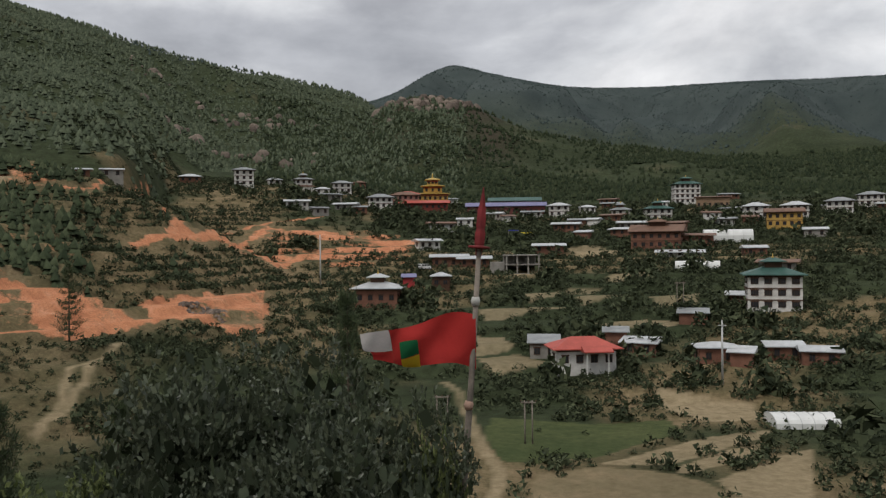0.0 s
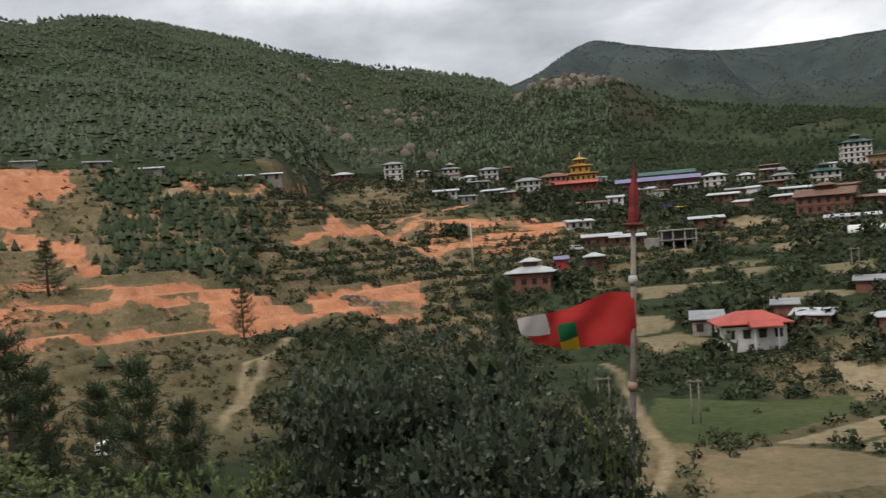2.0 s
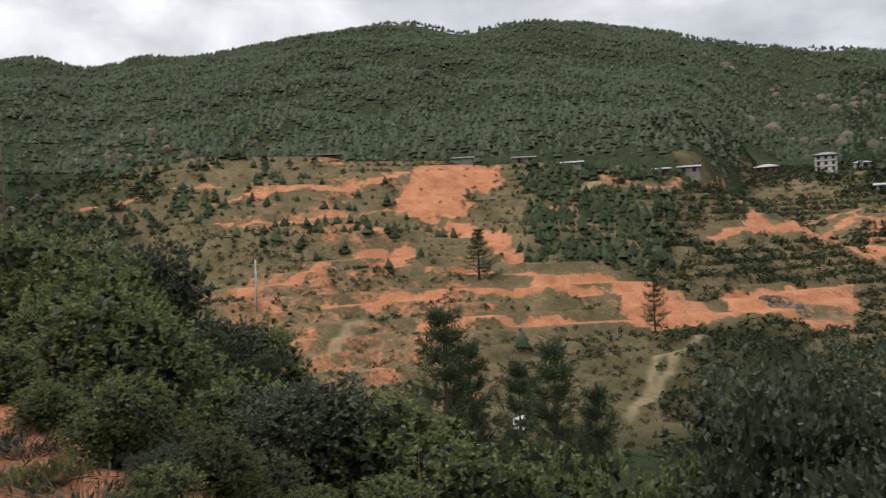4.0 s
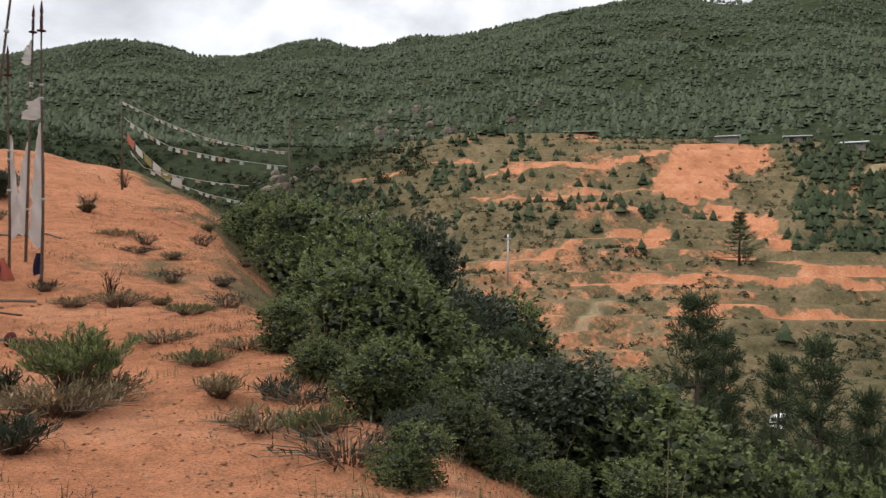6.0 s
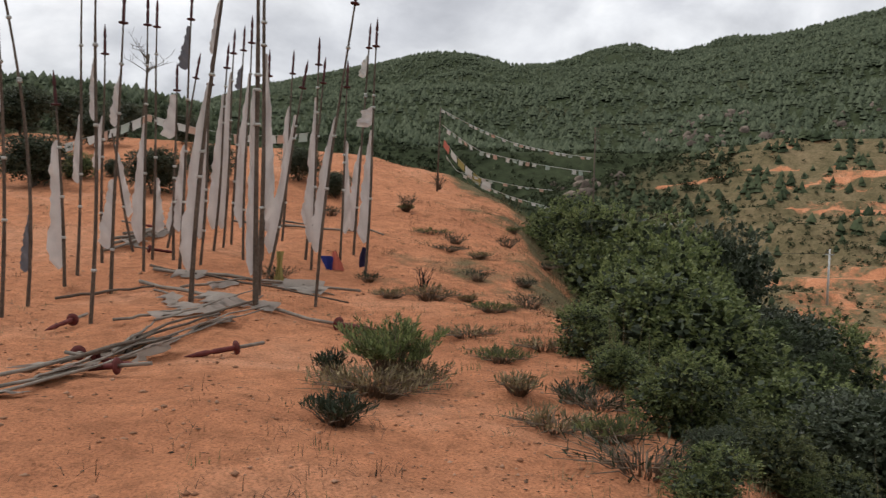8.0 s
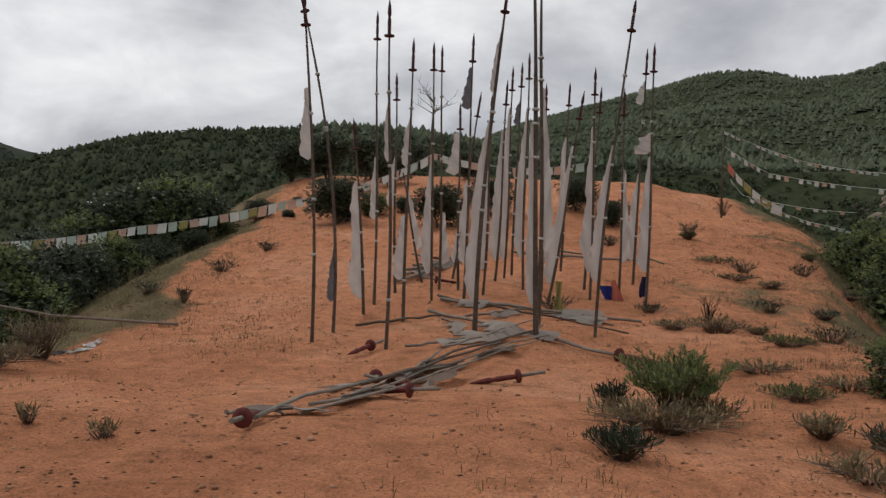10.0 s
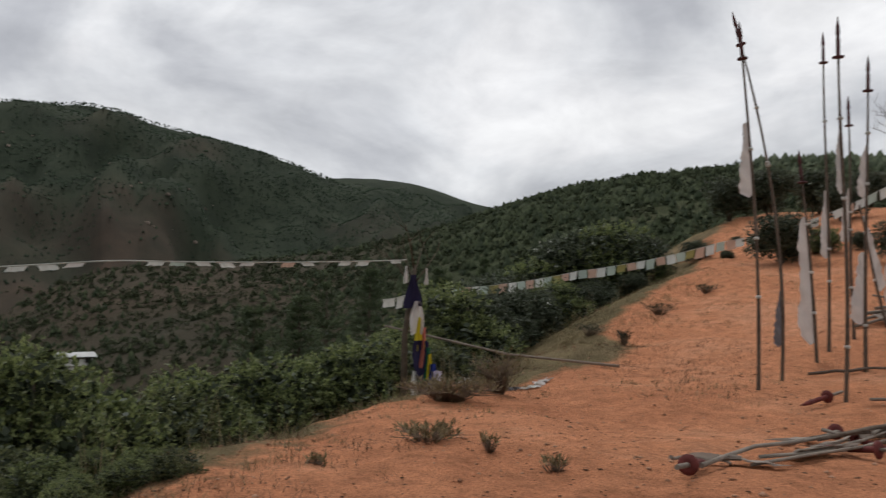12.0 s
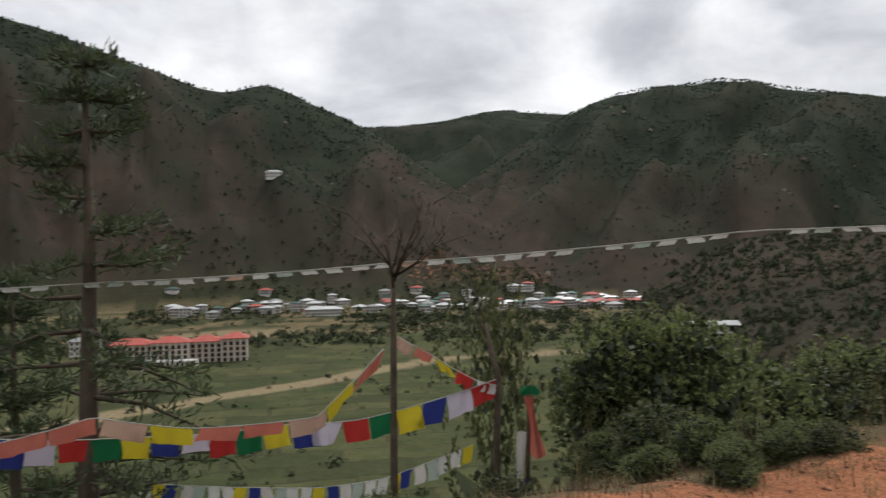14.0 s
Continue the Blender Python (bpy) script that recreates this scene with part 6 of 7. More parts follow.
def roof_mesh(w, d, rise, over, kind, thick=0.18):
    """A hipped or gabled roof with overhang and a visible edge."""
    bm = bmesh.new()
    x, y = w / 2 + over, d / 2 + over
    if kind == "hip":
        rx = max(x - y, x * 0.12)
        top = [(-rx, 0, rise), (rx, 0, rise)]
    elif kind == "gable":
        top = [(-x, 0, rise), (x, 0, rise)]
    else:
        top = None
    e = [(-x, -y, 0), (x, -y, 0), (x, y, 0), (-x, y, 0)]
    lo = [bm.verts.new((a, b, -thick)) for a, b, c in e]
    if top is None:
        hi = [bm.verts.new((a, b, rise if b > 0 else 0)) for a, b, c in e]
        bm.faces.new(hi)
    else:
        hi = [bm.verts.new(p) for p in e]
        t = [bm.verts.new(p) for p in top]
        bm.faces.new((hi[0], hi[1], t[1], t[0])), bm.faces.new((hi[2], hi[3], t[0], t[1]))
        bm.faces.new((hi[1], hi[2], t[1])), bm.faces.new((hi[3], hi[0], t[0]))
    for k in range(4):
        bm.faces.new((lo[k], lo[(k + 1) % 4], hi[(k + 1) % 4], hi[k]))
    bm.faces.new(lo[::-1])
    return bm


def house(az, r, w, d, storeys, label, wall=None, roof=None, kind="hip", lantern=False, turn=0.0, name="house", high=2.9, rise=None, wins=True, group="houses of the village", win_w=1.3, band=True, at=None):
    """A house whose front looks towards the hilltop."""
    wall, roof = wall or WALL, roof or GREY_TIN
    base = at or spot(az, r)
    thing = empty(name, base, label, "building", group, radians(az + turn))
    if group == "houses of the village" and r > 380:
        w, d, high = w * 0.88, d * 0.88, high * 0.88
    h = storeys * high
    part("wall", box(bmesh.new(), -w / 2, w / 2, -d / 2, d / 2, -3.0, h), wall, thing)
    if band:
        for s in range(1, storeys + 1):
            part("timber_band", box(bmesh.new(), -w / 2 - 0.12, w / 2 + 0.12, -d / 2 - 0.12, d / 2 + 0.12, s * high - 0.34, s * high - 0.10), TIMBER, thing)
    if wins:
        n = max(2, int(w / 2.6))
        xs = [-w / 2 + w * (k + 0.5) / n for k in range(n)]
        m = max(1, int(d / 3.4))
        ys = [-d / 2 + d * (k + 0.5) / m for k in range(m)]
        for s in range(storeys):
            add_windows(thing, xs, s * high + 0.75, -d / 2, win_w, 1.35, TIMBER)
            add_windows(thing, ys, s * high + 0.75, 0, win_w, 1.35, TIMBER, 0, w / 2)
            add_windows(thing, ys, s * high + 0.75, 0, win_w, 1.35, TIMBER, 0, -w / 2)
    rs = rise or max(1.0, d * 0.22)
    top = part("roof", roof_mesh(w, d, rs, 1.1 if storeys > 1 or w > 8 else 0.6, kind), roof, thing)
    top.location = (0, 0, h + 0.25)
    if lantern:
        lift = part("lantern", box(bmesh.new(), -w * 0.16, w * 0.16, -d * 0.14, d * 0.14, h + rs * 0.5, h + rs + 1.1), TIMBER, thing)
        cap = part("lantern_roof", roof_mesh(w * 0.36, d * 0.34, 0.9, 0.8, "hip"), roof, thing)
        cap.location = (0, 0, h + rs + 1.25)
        part("pinnacle", lathe(bmesh.new(), [(0.25, 0), (0.30, 0.3), (0.10, 0.6), (0.02, 1.3)], 8, None, Vector((0, 0, h + rs + 1.9))), GOLD, thing)
    return thing


def shed(az, r, w, d, label, roof, wall=None, kind="shed", high=2.4, turn=0.0, name="shed"):
    return house(az, r, w, d, 1, label, wall or MUD, roof, kind, False, turn, name, high, 0.8, w > 6, "sheds of the village", 1.1, False)


# farmhouses nearest the hill
red = house(-9.8, 160, 11.0, 6.5, 1, "white single-storey house with bright red tin roof", WALL, RED_TIN, "hip", turn=14, high=3.2, rise=1.9)
porch = part("porch_roof", roof_mesh(4.5, 3.0, 0.9, 0.5, "gable"), RED_TIN, red)
porch.location = (1.5, -4.2, 3.1)
for x in (-0.5, 3.5):
    part("porch_post", box(bmesh.new(), x - 0.12, x + 0.12, -5.5, -5.26, -1.5, 2.95), WALL, red)
house(-7.2, 168, 5.5, 5.0, 1, "small grey outbuilding beside the red-roofed house", CONCRETE, GREY_TIN, "shed", name="outbuilding")
shed(-13.6, 171, 6.6, 4.0, "long shed with shining white tin roof", TIN, turn=-12)
shed(-12.0, 176, 4.4, 3.0, "low shed with grey tin roof", GREY_TIN)
shed(-18.4, 165, 7.0, 5.5, "farm building with pale hipped tin roof", TIN, kind="hip", high=2.8, turn=10)
shed(-20.0, 162, 3.8, 3.0, "lean-to with pale tin roof", TIN, turn=-8)
shed(-22.4, 172, 6.5, 5.0, "barn with pale green-grey roof among trees", TIN, kind="gable", turn=16)
shed(-24.6, 168, 6.5, 5.0, "barn with pale roof among trees", TIN, kind="gable", turn=8)
shed(-17.0, 196, 6.0, 4.0, "old stone hut with grey roof", GREY_TIN)
house(-21.9, 211, 11.8, 9.0, 3, "white three-storey house with dark green lantern roof", WALL, GREEN_TIN, "hip", True, turn=6, high=2.7, win_w=1.7)
house(4.1, 218, 11.0, 8.0, 1, "dark timber farmhouse with pale lantern roof", MUD, TIN, "hip", True, turn=-10, high=3.6)
shed(2.0, 236, 3.2, 2.6, "small red stall with blue roof", BLUE_TIN, simple("red_stall_wall", (0.40, 0.05, 0.05), 0.7), name="stall")
house(-0.2, 235, 5.0, 4.0, 1, "small pavilion with pale roof", TIMBER, TIN, "hip", high=3.0, name="pavilion")
shed(-0.8, 272, 11.0, 6.0, "long open shed with white tin roof", TIN, high=3.0)
shed(-2.5, 268, 9.5, 5.0, "brown shed with pale roof", TIN, MUD)
shed(-7.6, 296, 10, 5, "low pale-roofed shelter among fields", TIN)
house(-14.8, 307, 17.0, 11.0, 2, "large red-brown farmhouse with layered brown roofs", MUD, BROWN_TIN, "gable", True, turn=-8, high=2.9)
shed(-17.2, 310, 12, 6, "low brown farm building", BROWN_TIN, MUD, high=3.2)
shed(-16.2, 285, 14, 1.2, "long white compound wall", TIN, WALL, high=1.4, name="compound_wall")


def tunnel(az, r, w, d, h, label, turn=0):
    """A white sheet greenhouse with a rounded roof."""
    base = spot(az, r)
    thing = empty("greenhouse", base, label, "greenhouse", "greenhouses", radians(az + turn))
    bm = bmesh.new()
    rows = []
    for x in (-w / 2, w / 2):
        rows.append([bm.verts.new((x, -d / 2 * math.cos(math.pi * k / 10), -0.8 if k in (0, 10) else h * math.sin(math.pi * k / 10) ** 0.7)) for k in range(11)])
    for k in range(10):
        bm.faces.new((rows[0][k], rows[1][k], rows[1][k + 1], rows[0][k + 1]))
    bm.faces.new(rows[0][::-1]), bm.faces.new(rows[1])
    part("cover", bm, SHEET, thing)
    for x in np.linspace(-w / 2, w / 2, 6):
        pts = [(x, -d / 2 * math.cos(math.pi * k / 10), h * math.sin(math.pi * k / 10) ** 0.7 + 0.03) for k in range(11)]
        part("hoop", tube(bmesh.new(), pts, 0.05, 5), STEEL, thing)


tunnel(-19.2, 322, 17, 7, 4.0, "large white plastic greenhouse", 6)
tunnel(-17.3, 266, 13, 5, 2.6, "long white plastic greenhouse beside a field")
tunnel(-23.5, 131, 9, 6, 1.8, "white plastic greenhouse near the fields", 20)


def concrete_frame(az, r):
    """A building under way: slabs and columns."""
    thing = empty("building_shell", spot(az, r), "unfinished concrete building with bare columns and slabs", "building", "", radians(az + 8))
    for s in range(3):
        part("slab", box(bmesh.new(), -5.5, 5.5, -4, 4, s * 2.9 - (2.5 if s == 0 else 0.25), s * 2.9), CONCRETE, thing)
        if s < 2:
            for x in (-5, -1.7, 1.7, 5):
                for y in (-3.6, 3.6):
                    part("column", box(bmesh.new(), x - 0.22, x + 0.22, y - 0.22, y + 0.22, s * 2.9, s * 2.9 + 2.65), CONCRETE, thing)
    part("infill_wall", box(bmesh.new(), -9.5, -5.6, -3, 3, -2, 3.6), CONCRETE, thing)
    part("rear_wall", box(bmesh.new(), -5.0, 5.0, 3.85, 4.0, 0, 5.6), CONCRETE, thing)


concrete_frame(-5.7, 262)

# the village on the bench below the forest
house(-14.8, 392, 13.5, 9.0, 2, "white two-storey house with green lantern roof", WALL, GREEN_TIN, "hip", True, turn=8)
house(-16.6, 462, 15.0, 11.0, 4, "tall white four-storey house with green roof", WALL, GREEN_TIN, "hip", True, turn=12)
shed(-18.3, 440, 16, 8, "brown retaining building below the tall house", BROWN_TIN, simple("tan_wall", (0.33, 0.22, 0.14), 0.9), high=5.0)
house(-12.4, 414, 10.0, 8.0, 1, "small white house with grey lantern roof", WALL, GREY_TIN, "hip", True)
house(-20.9, 388, 11.5, 9.0, 2, "white house with pale hipped roof", WALL, TIN, "hip", turn=5)
house(-23.3, 390, 12.0, 9.0, 2, "white house with rusty roof", WALL, TIN, "hip", turn=-5)
house(-22.6, 356, 13.0, 7.0, 2, "ochre house with brown roof", OCHRE, BROWN_TIN, "gable", turn=3)
house(-25.8, 400, 12.0, 9.0, 2, "white village house with grey roof", WALL, GREY_TIN, "hip")
for az, r, w, h, lab, roof in [(-8.3, 412, 11, 2, "white building with many small windows", TIN), (3.9, 392, 12.5, 2, "white house with dark grey roof", GREY_TIN), (2.0, 424, 11, 2, "pinkish white house with red roof", RED_TIN),
                               (13.0, 420, 10.5, 3, "white three-storey house with flat grey roof", GREY_TIN), (9.1, 424, 9.5, 2, "white house with grey lantern roof", GREY_TIN), (6.5, 432, 10.5, 2, "white house with dark roof", GREY_TIN),
                               (5.3, 492, 8.0, 1, "brown house below the forest", BROWN_TIN), (16.4, 432, 11, 1, "dark house with pale roof", TIN), (11.0, 436, 8, 1, "low house with pale roof", TIN), (-10.2, 430, 9, 1, "low white house with tin roof", TIN),
                               (7.8, 415, 8, 1, "low house with tin roof", TIN), (-27.5, 430, 12, 2, "white village house beside trees", GREY_TIN)]:
    house(az, r, w, w * 0.7, h, lab, WALL if "brown" not in lab and "dark house" not in lab else MUD, roof, "hip", "lantern" in lab, turn=(az * 7) % 16 - 8)
# long monastery halls
house(-4.7, 424, 44.0, 10.0, 1, "long hall with faded violet-blue roof", simple("maroon_wall", (0.20, 0.065, 0.060), 0.9), BLUE_TIN, "gable", high=4.2, name="hall", rise=2.0)
house(-5.3, 448, 30.0, 10.0, 1, "long hall with dark green roof", WALL, GREEN_TIN, "gable", high=5.2, name="hall", rise=2.0)
house(0.9, 408, 26.0, 7.0, 1, "long low gallery with red roof", simple("dark_red_wall", (0.22, 0.05, 0.04), 0.9), RED_TIN, "gable", high=3.4, name="gallery", rise=1.4)


def temple(az, r):
    """The ochre temple with its three golden roofs."""
    thing = empty("temple", spot(az, r), "ochre temple with stepped golden roofs above the village", "temple", "", radians(az))
    z = 0.0
    for w, h, over in ((15.5, 6.5, 1.2), (9.5, 3.2, 1.5), (5.5, 2.4, 1.3)):
        part("storey", box(bmesh.new(), -w / 2, w / 2, -w * 0.42, w * 0.42, z - (3 if z == 0 else 0.0), z + h), OCHRE, thing)
        part("frieze", box(bmesh.new(), -w / 2 - 0.15, w / 2 + 0.15, -w * 0.42 - 0.15, w * 0.42 + 0.15, z + h - 0.9, z + h - 0.3), simple("red_frieze", (0.25, 0.05, 0.035), 0.8), thing)
        n = max(3, int(w / 2.4))
        for q in (0.9, 3.6) if h > 5 else (0.5,):
            add_windows(thing, [-w / 2 + w * (k + 0.5) / n for k in range(n)], z + q, -w * 0.42, 1.2, 1.5, TIMBER)
        rf = part("roof", roof_mesh(w, w * 0.84, 1.1, over, "hip"), GOLD, thing)
        rf.location = (0, 0, z + h + 0.2)
        z += h + 0.9
    part("pinnacle", lathe(bmesh.new(), [(0.5, 0), (0.6, 0.5), (0.25, 1.1), (0.35, 1.6), (0.03, 3.2)], 10, None, Vector((0, 0, z - 0.1))), GOLD, thing)


temple(0.3, 432)
# the huts along the top of the red slope
for k, (az, r, w, roof) in enumerate([(36.2, 268, 6, GREY_TIN), (33.6, 282, 9, BROWN_TIN), (32.0, 268, 7, GREY_TIN), (29.0, 284, 9, TIN), (27.4, 286, 8, TIN), (23.6, 270, 10, TIN), (28.8, 258, 6, TIN), (34.8, 276, 6, TIN), (25.8, 284, 6, BROWN_TIN),
                                      (45.6, 268, 9, GREY_TIN), (21.2, 300, 7, TIN)]):
    shed(az, r, w, 4.0, "low workers' hut with tin roof", roof, MUD if k % 2 else CONCRETE, turn=(k * 5) % 14 - 7, name="hut")


def school():
    """The large institution on the river flat."""
    base = spot(182.9, 505)
    thing = empty("institution_building", base, "long cream building with red roofs beside the river", "building", "", radians(183 - 8))
    cream = simple("cream_pink_wall", (0.52, 0.40, 0.31), 0.9, scale=0.3, vary=0.12)
    for x0, x1, y, h in ((-38, -14, 0, 11.5), (-14, 6, -4, 12.5), (6, 24, 2, 12.0), (24, 38, 0, 13.5)):
        w, cx = x1 - x0, (x0 + x1) / 2
        part("wing", box(bmesh.new(), x0, x1, y - 7, y + 7, -4, h), cream, thing)
        rf = part("roof", roof_mesh(w, 14, 3.2, 1.2, "hip"), RED_TIN, thing)
        rf.location = (cx, y, h + 0.2)
        n = int(w / 3.2)
        for s in range(4):
            add_windows(thing, [x0 + w * (k + 0.5) / n for k in range(n)], 0.6 + s * (h - 1.2) / 4, y - 7, 2.0, 1.7, TIMBER)
        for k in range(n + 1):
            x = x0 + w * k / n
            part("pilaster", box(bmesh.new(), x - 0.35, x + 0.35, y - 7.5, y - 7.004, -1, h), WALL, thing)
    part("front_block", box(bmesh.new(), -16, 12, -22, -14, -4, 3.6), WALL, thing)
    add_windows(thing, [-14 + 2.6 * k for k in range(10)], 1.0, -22, 1.7, 1.7, TIMBER)


school()
house(147.4, 256, 11.0, 7.0, 2, "white house on the wooded spur above fields", WALL, GREY_TIN, "gable", turn=10, high=2.3, rise=1.0, group="houses of the valley")
house(188.6, 560, 18.0, 10.0, 3, "white block beside the river", WALL, GREY_TIN, "hip", group="houses of the valley")
house(173.5, 806, 34.0, 12.0, 2, "long white two-storey building across the river", WALL, TIN, "hip", group="houses of the valley")
house(176.7, 1196, 22.0, 12.0, 2, "white monastery high on the brown mountain", WALL, TIN, "hip", group="houses of the valley", high=4, at=spot(176.7, 1196, 1.0))
# the town across the river
town = random.Random(5)
ROOFS = (TIN, TIN, GREY_TIN, GREEN_TIN, TIN, RED_TIN)
for k in range(120):
    az = town.uniform(151, 184) if k % 5 else town.uniform(148, 158)
    r = town.uniform(820, 965) + 25 * (k % 5 == 0)
    w = town.uniform(8, 15)
    house(az, r, w, w * 0.75, town.choice((1, 2, 2, 3)), "white town house with tin roof across the river", WALL, ROOFS[k % 6], "hip", False, town.uniform(-30, 30), high=2.8, group="houses of the town", win_w=1.6)
for k in range(5):
    house(133 + town.uniform(-2.2, 2.2), 1310 + town.uniform(-40, 60), 9, 7, 1, "small white house on the far spur", WALL, TIN, "hip", False, town.uniform(-30, 30), high=3.2, group="houses of the far spur", win_w=1.6)
for k in range(14):
    az, r = town.uniform(-29, 10), town.uniform(330, 480)
    shed(az, r, town.uniform(5, 10), 4.5, "small village shed with tin roof", (TIN, GREY_TIN, BROWN_TIN)[k % 3], (MUD, WALL)[k % 2], turn=town.uniform(-25, 25))


for k, (az, r) in enumerate([(-10.6, 374), (-9.7, 375), (-4.0, 397), (-0.3, 344), (-20.4, 217), (8.0, 355), (9.5, 364), (-16.0, 357), (-13.1, 363), (-18.9, 369), (-20.8, 289), (-22.2, 263), (0.7, 302),
                             (5.3, 371), (6.2, 375), (-18.2, 389), (-8.8, 353), (7.2, 398), (-1.9, 366), (-11.8, 392), (-24.4, 330), (-19.6, 410)]):
    shed(az, r, 6.0 + 5.0 * ((k * 0.618) % 1), 4.5, "low village building with tin roof among hedges", (TIN, GREY_TIN, TIN, BROWN_TIN)[k % 4], (WALL, MUD, CONCRETE)[k % 3], ("gable", "shed")[k % 2], 2.6, (k * 29) % 50 - 25)
house(2.2, 414, 15.0, 9.0, 2, "pink-walled monastery quarters with brown roof", simple("faded_pink_wall", (0.42, 0.25, 0.20), 0.9, scale=0.5), BROWN_TIN, "hip", turn=4, name="quarters")


def tarpaulin(az, r, w, mat, label):
    """A sheet stretched over four short posts."""
    thing = empty("tarpaulin", spot(az, r), label, "shelter", "", radians(az))
    bm = bmesh.new()
    rows = [[bm.verts.new((w * (i / 6 - 0.5), 3.4 * (j / 4 - 0.5), 2.1 + 0.5 * j / 4 - 0.18 * math.sin(math.pi * i / 6) * math.sin(math.pi * j / 4))) for i in range(7)] for j in range(5)]
    for a, b in zip(rows, rows[1:]):
        for i in range(6):
            bm.faces.new((a[i], a[i + 1], b[i + 1], b[i])).smooth = True
    part("sheet", bm, mat, thing)
    for x in (-w / 2, w / 2):
        for y in (-1.7, 1.7):
            part("post", tube(bmesh.new(), [(x, y, -0.4), (x, y, 2.1 if y < 0 else 2.6)], 0.06, 6), GREY_POLE, thing)


tarpaulin(-5.2, 339, 4.0, BLUE, "bright blue tarpaulin shelter in the village")
tarpaulin(-6.1, 336, 4.6, YELLOW, "yellow tarpaulin shelter in the village")

# ---------------------------------------------------------------- posts, wires, vehicles, rocks
def lamp_post(az, r, top, label):
    """A white steel power pole with a cross arm and insulators."""
    base = spot(az, r)
    h = top - base.z
    thing = empty("power_pole", base, label, "pole", "", radians(az))
    part("mast", tube(bmesh.new(), [(0, 0, -0.5), (0, 0, h)], [0.22, 0.14], 8), STEEL, thing)
    part("cross_arm", box(bmesh.new(), -0.7, 0.7, -0.30, -0.20, h - 1.0, h - 0.85), STEEL, thing)
    for x in (-0.6, 0.0, 0.6):
        part("insulator", lathe(bmesh.new(), [(0.05, 0), (0.09, 0.08), (0.05, 0.16), (0.08, 0.24), (0.02, 0.32)], 7, None, Vector((x, -0.25, h - 0.84 if x else h))), TIMBER, thing)


def h_pole(az, r, h, gap=1.5):
    """Two poles joined near the top."""
    base = spot(az, r)
    thing = empty("power_pole", base, "twin wooden power pole in the scrub", "pole", "twin power poles", radians(az))
    for x in (-gap / 2, gap / 2):
        part("mast", tube(bmesh.new(), [(x, 0, -0.5), (x, 0, h)], [0.12, 0.09], 7), GREY_POLE, thing)
    part("cross_arm", box(bmesh.new(), -gap / 2 - 0.5, gap / 2 + 0.5, -0.22, -0.125, h - 0.35, h - 0.15), GREY_POLE, thing)
    for x in (-1.0, 0.0, 1.0):
        part("insulator", lathe(bmesh.new(), [(0.05, 0), (0.08, 0.1), (0.03, 0.25)], 6, None, Vector((x, -0.17, h - 0.146))), TIMBER, thing)


lamp_post(50.5, 156, 1.84, "white steel power pole on the red slope")
h_pole(-0.2, 118, 5.2)
h_pole(-6.1, 112, 5.8, 1.0)
h_pole(-16.2, 208, 6.5)
lamp_post(-18.8, 152, -12, "thin grey power pole among trees")
lamp_post(31.0, 205, 6.0, "thin power pole among young pines")
lamp_post(8.0, 236, 4.5, "leaning grey power pole in the fields")


def wires(p, q, sag, label):
    thing = empty("power_line", p, label, "cable")
    for k in range(3):
        off = Vector((0.35 * (k - 1), 0.2 * (k - 1), 0))
        pts = [p.lerp(q, i / 16) - p + off - Vector((0, 0, sag * 4 * (i / 16) * (1 - i / 16))) for i in range(17)]
        part("wire", tube(bmesh.new(), pts, 0.012, 4), RUBBER, thing)


wires(polar(50.5, 156, 1.2), polar(66, 120, 4.0), 1.5, "thin power lines crossing the terraced slope")


def van(az, r, turn):
    """A small white van: body, windows, wheels and lights."""
    base = spot(az, r, 0.02)
    thing = empty("van", base, "small white van parked on the earth track", "vehicle", "", radians(az + turn))
    bm = bmesh.new()
    prof = [(-1.9, 0.35), (1.9, 0.35), (1.95, 0.95), (1.45, 1.15), (1.05, 1.75), (-1.8, 1.8), (-1.95, 1.0)]
    sides = [[bm.verts.new((x, y, z)) for x, z in prof] for y in (-0.8, 0.8)]
    n = len(prof)
    for k in range(n):
        bm.faces.new((sides[0][k], sides[0][(k + 1) % n], sides[1][(k + 1) % n], sides[1][k]))
    bm.faces.new(sides[0][::-1]), bm.faces.new(sides[1])
    bmesh.ops.recalc_face_normals(bm, faces=bm.faces)
    part("body", bm, WHITE_PAINT, thing)
    for y in (-0.81, 0.81):
        for x in (-1.5, -0.55, 0.4):
            part("side_window", box(bmesh.new(), x, x + 0.8, y - 0.012, y + 0.012, 1.12, 1.62), GLASS, thing)
    part("rear_window", box(bmesh.new(), -1.925, -1.90, -0.62, 0.62, 1.1, 1.6), GLASS, thing)
    for x in (-1.25, 1.25):
        for y in (-0.72, 0.72):
            wh = part("wheel", lathe(bmesh.new(), [(0.15, -0.1), (0.31, -0.1), (0.33, 0.0), (0.31, 0.1), (0.15, 0.1)], 14, Vector((0, 1, 0)), Vector((x, y, 0.32))), RUBBER, thing)
            part("rim", lathe(bmesh.new(), [(0.17, -0.105), (0.19, 0.0), (0.17, 0.105)], 10, Vector((0, 1, 0)), Vector((x, y, 0.32))), STEEL, wh)
    for y in (-0.6, 0.6):
        part("headlight", box(bmesh.new(), 1.93, 1.97, y - 0.14, y + 0.14, 0.72, 0.88), SHEET, thing)


van(32.7, 117, 60)
van(0.9, 262, 30)


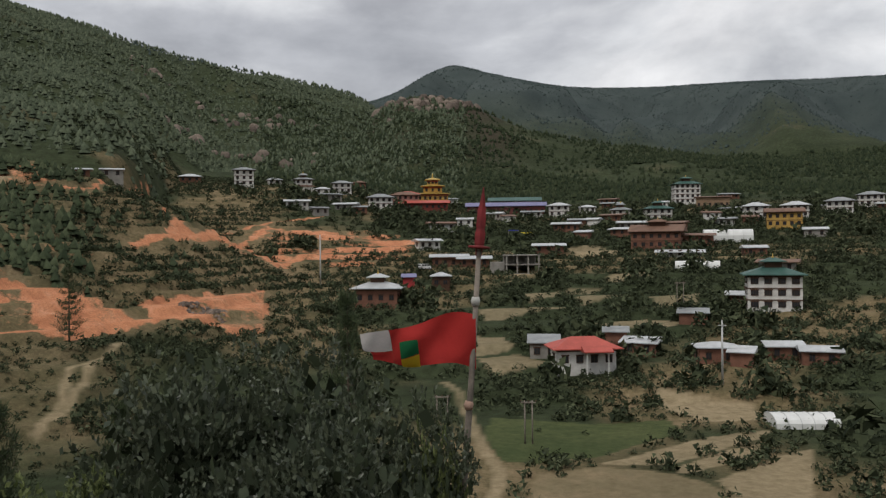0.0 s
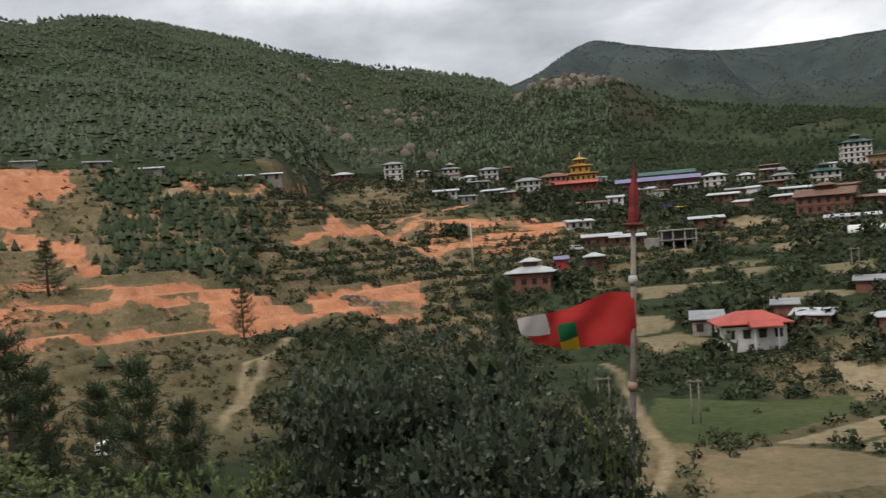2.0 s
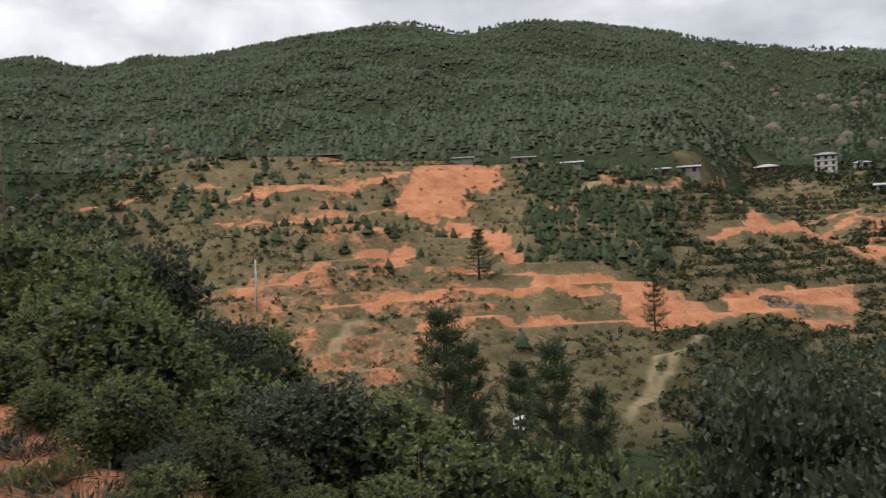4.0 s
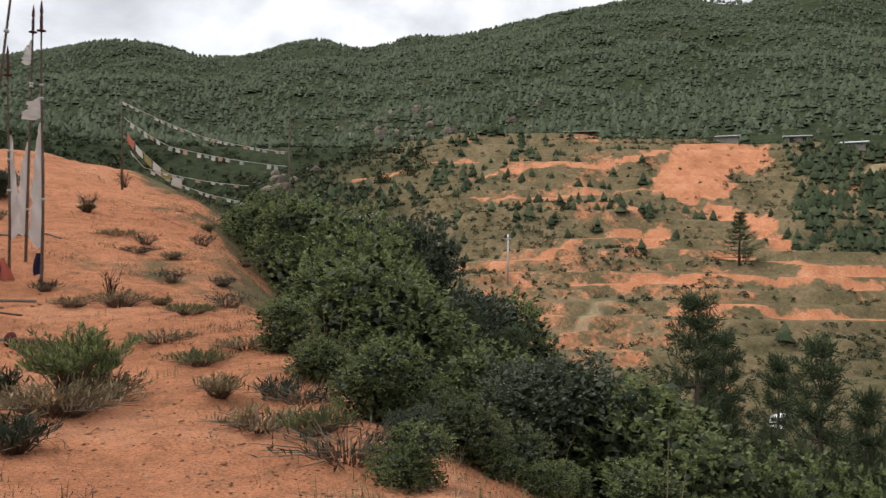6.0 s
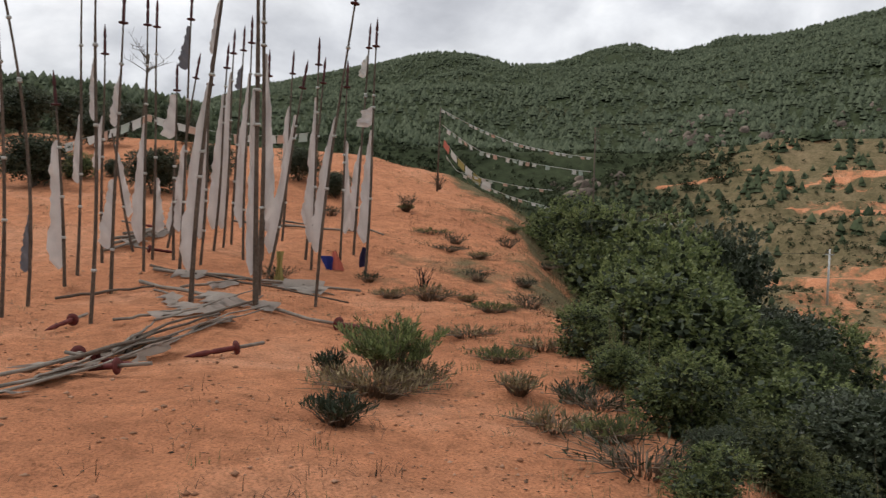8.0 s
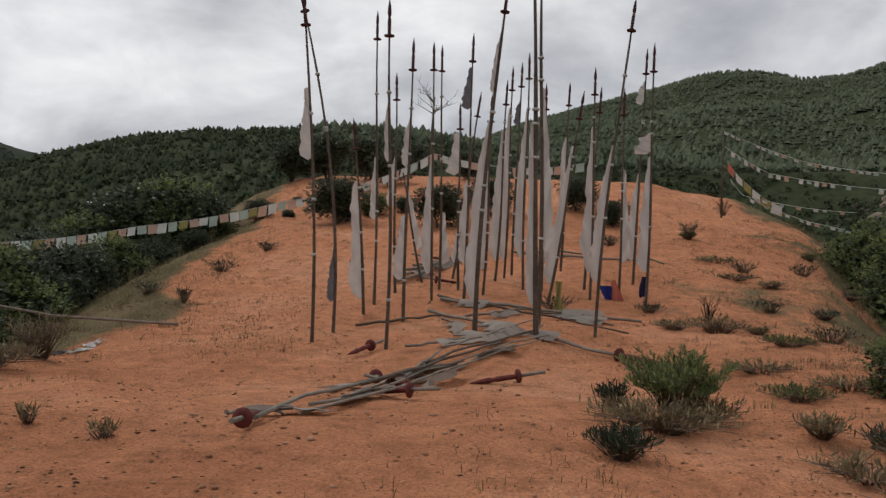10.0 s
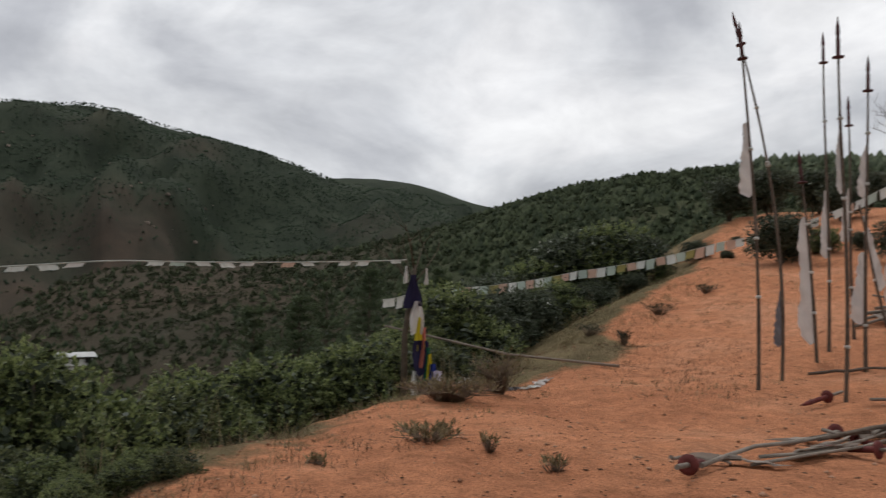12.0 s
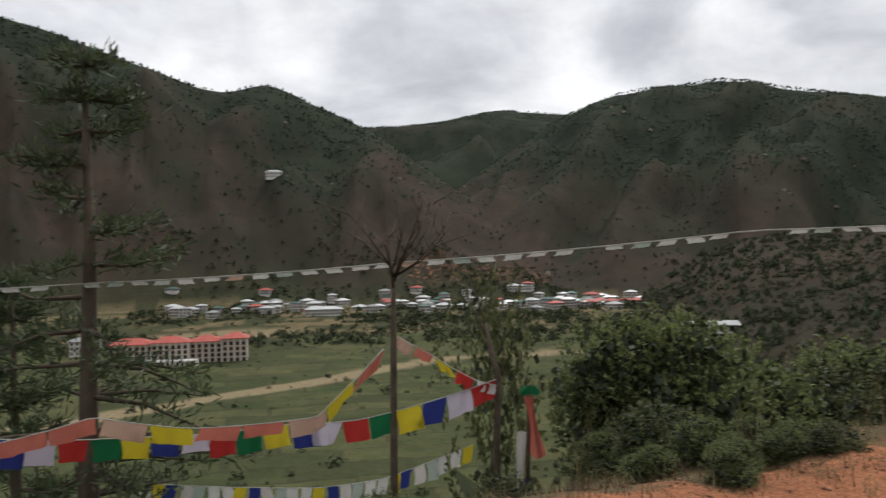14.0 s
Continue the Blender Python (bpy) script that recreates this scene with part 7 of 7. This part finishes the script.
def boulders(name, label, n, az0, az1, r0, r1, size, keep, seed, mat):
    rng = np.random.default_rng(seed)
    az, r, x, y = scatter(rng, n, az0, az1, r0, r1)
    ok = rng.random(n) < keep(az, r, x, y)
    x, y = x[ok], y[ok]
    k = 7
    s = size * rng.uniform(0.25, 1.0, len(x)) ** 1.6
    ang = np.linspace(0, 6.283, k, endpoint=False)[None] + rng.uniform(0, 6, (len(x), 1))
    z = height(x, y)
    rings = []
    for lift, wd in ((-0.4, 1.0), (0.35, 0.9), (0.75, 0.5)):
        rad = wd * s[:, None] * rng.uniform(0.65, 1.25, (len(x), k))
        rings.append(np.stack([x[:, None] + rad * np.cos(ang), y[:, None] + rad * np.sin(ang), z[:, None] + s[:, None] * lift * rng.uniform(0.7, 1.2, (len(x), k))], -1))
    top = np.stack([x, y, z + 0.85 * s], -1)[:, None]
    v = np.concatenate(rings + [top], 1)
    f = []
    for a in (0, k):
        for i in range(k):
            j = (i + 1) % k
            f += [(a + i, a + j, a + k + j), (a + i, a + k + j, a + k + i)]
    f += [(2 * k + i, 2 * k + (i + 1) % k, 3 * k) for i in range(k)]
    faces = (np.arange(len(x))[:, None, None] * (3 * k + 1) + np.array(f)[None]).reshape(-1, 3)
    return tagged(new(name, mesh_of(name, v.reshape(-1, 3), faces, mat)), label, "rocks", kind="stuff")


ROCK = leafy("pale_weathered_rock", (0.10, 0.080, 0.066), (0.27, 0.215, 0.175), 0.95)
boulders("boulders", "pale rock outcrops on the forested hill", 1500, -8, 6, 600, 830, 6.5, lambda az, r, x, y: smooth(0.0, 0.14, fbm(x, y, 70, 3, 91) + 0.10 - 0.03 * np.abs(az - 1.5)), 91, ROCK)
boulders("boulders", "rock outcrops on the long ridge", 260, 8, 20, 640, 900, 6.0, lambda az, r, x, y: smooth(0.10, 0.2, fbm(x, y, 90, 3, 92)), 92, ROCK)
boulders("boulders", "stony patches on the spur beyond the terraces", 900, 48, 68, 230, 430, 2.6, lambda az, r, x, y: smooth(0.02, 0.16, fbm(x, y, 50, 3, 93)), 93, ROCK)
boulders("rubble", "heap of pale rubble on the cut slope", 160, 14.2, 17.2, 182, 188, 0.6, lambda az, r, x, y: np.ones(len(az)), 94, ROCK)
boulders("boulders", "rocks on the dark mountains across the river", 260, 128, 182, 1050, 1700, 4.5, lambda az, r, x, y: smooth(0.06, 0.2, fbm(x, y, 160, 3, 95)), 95, ROCK)
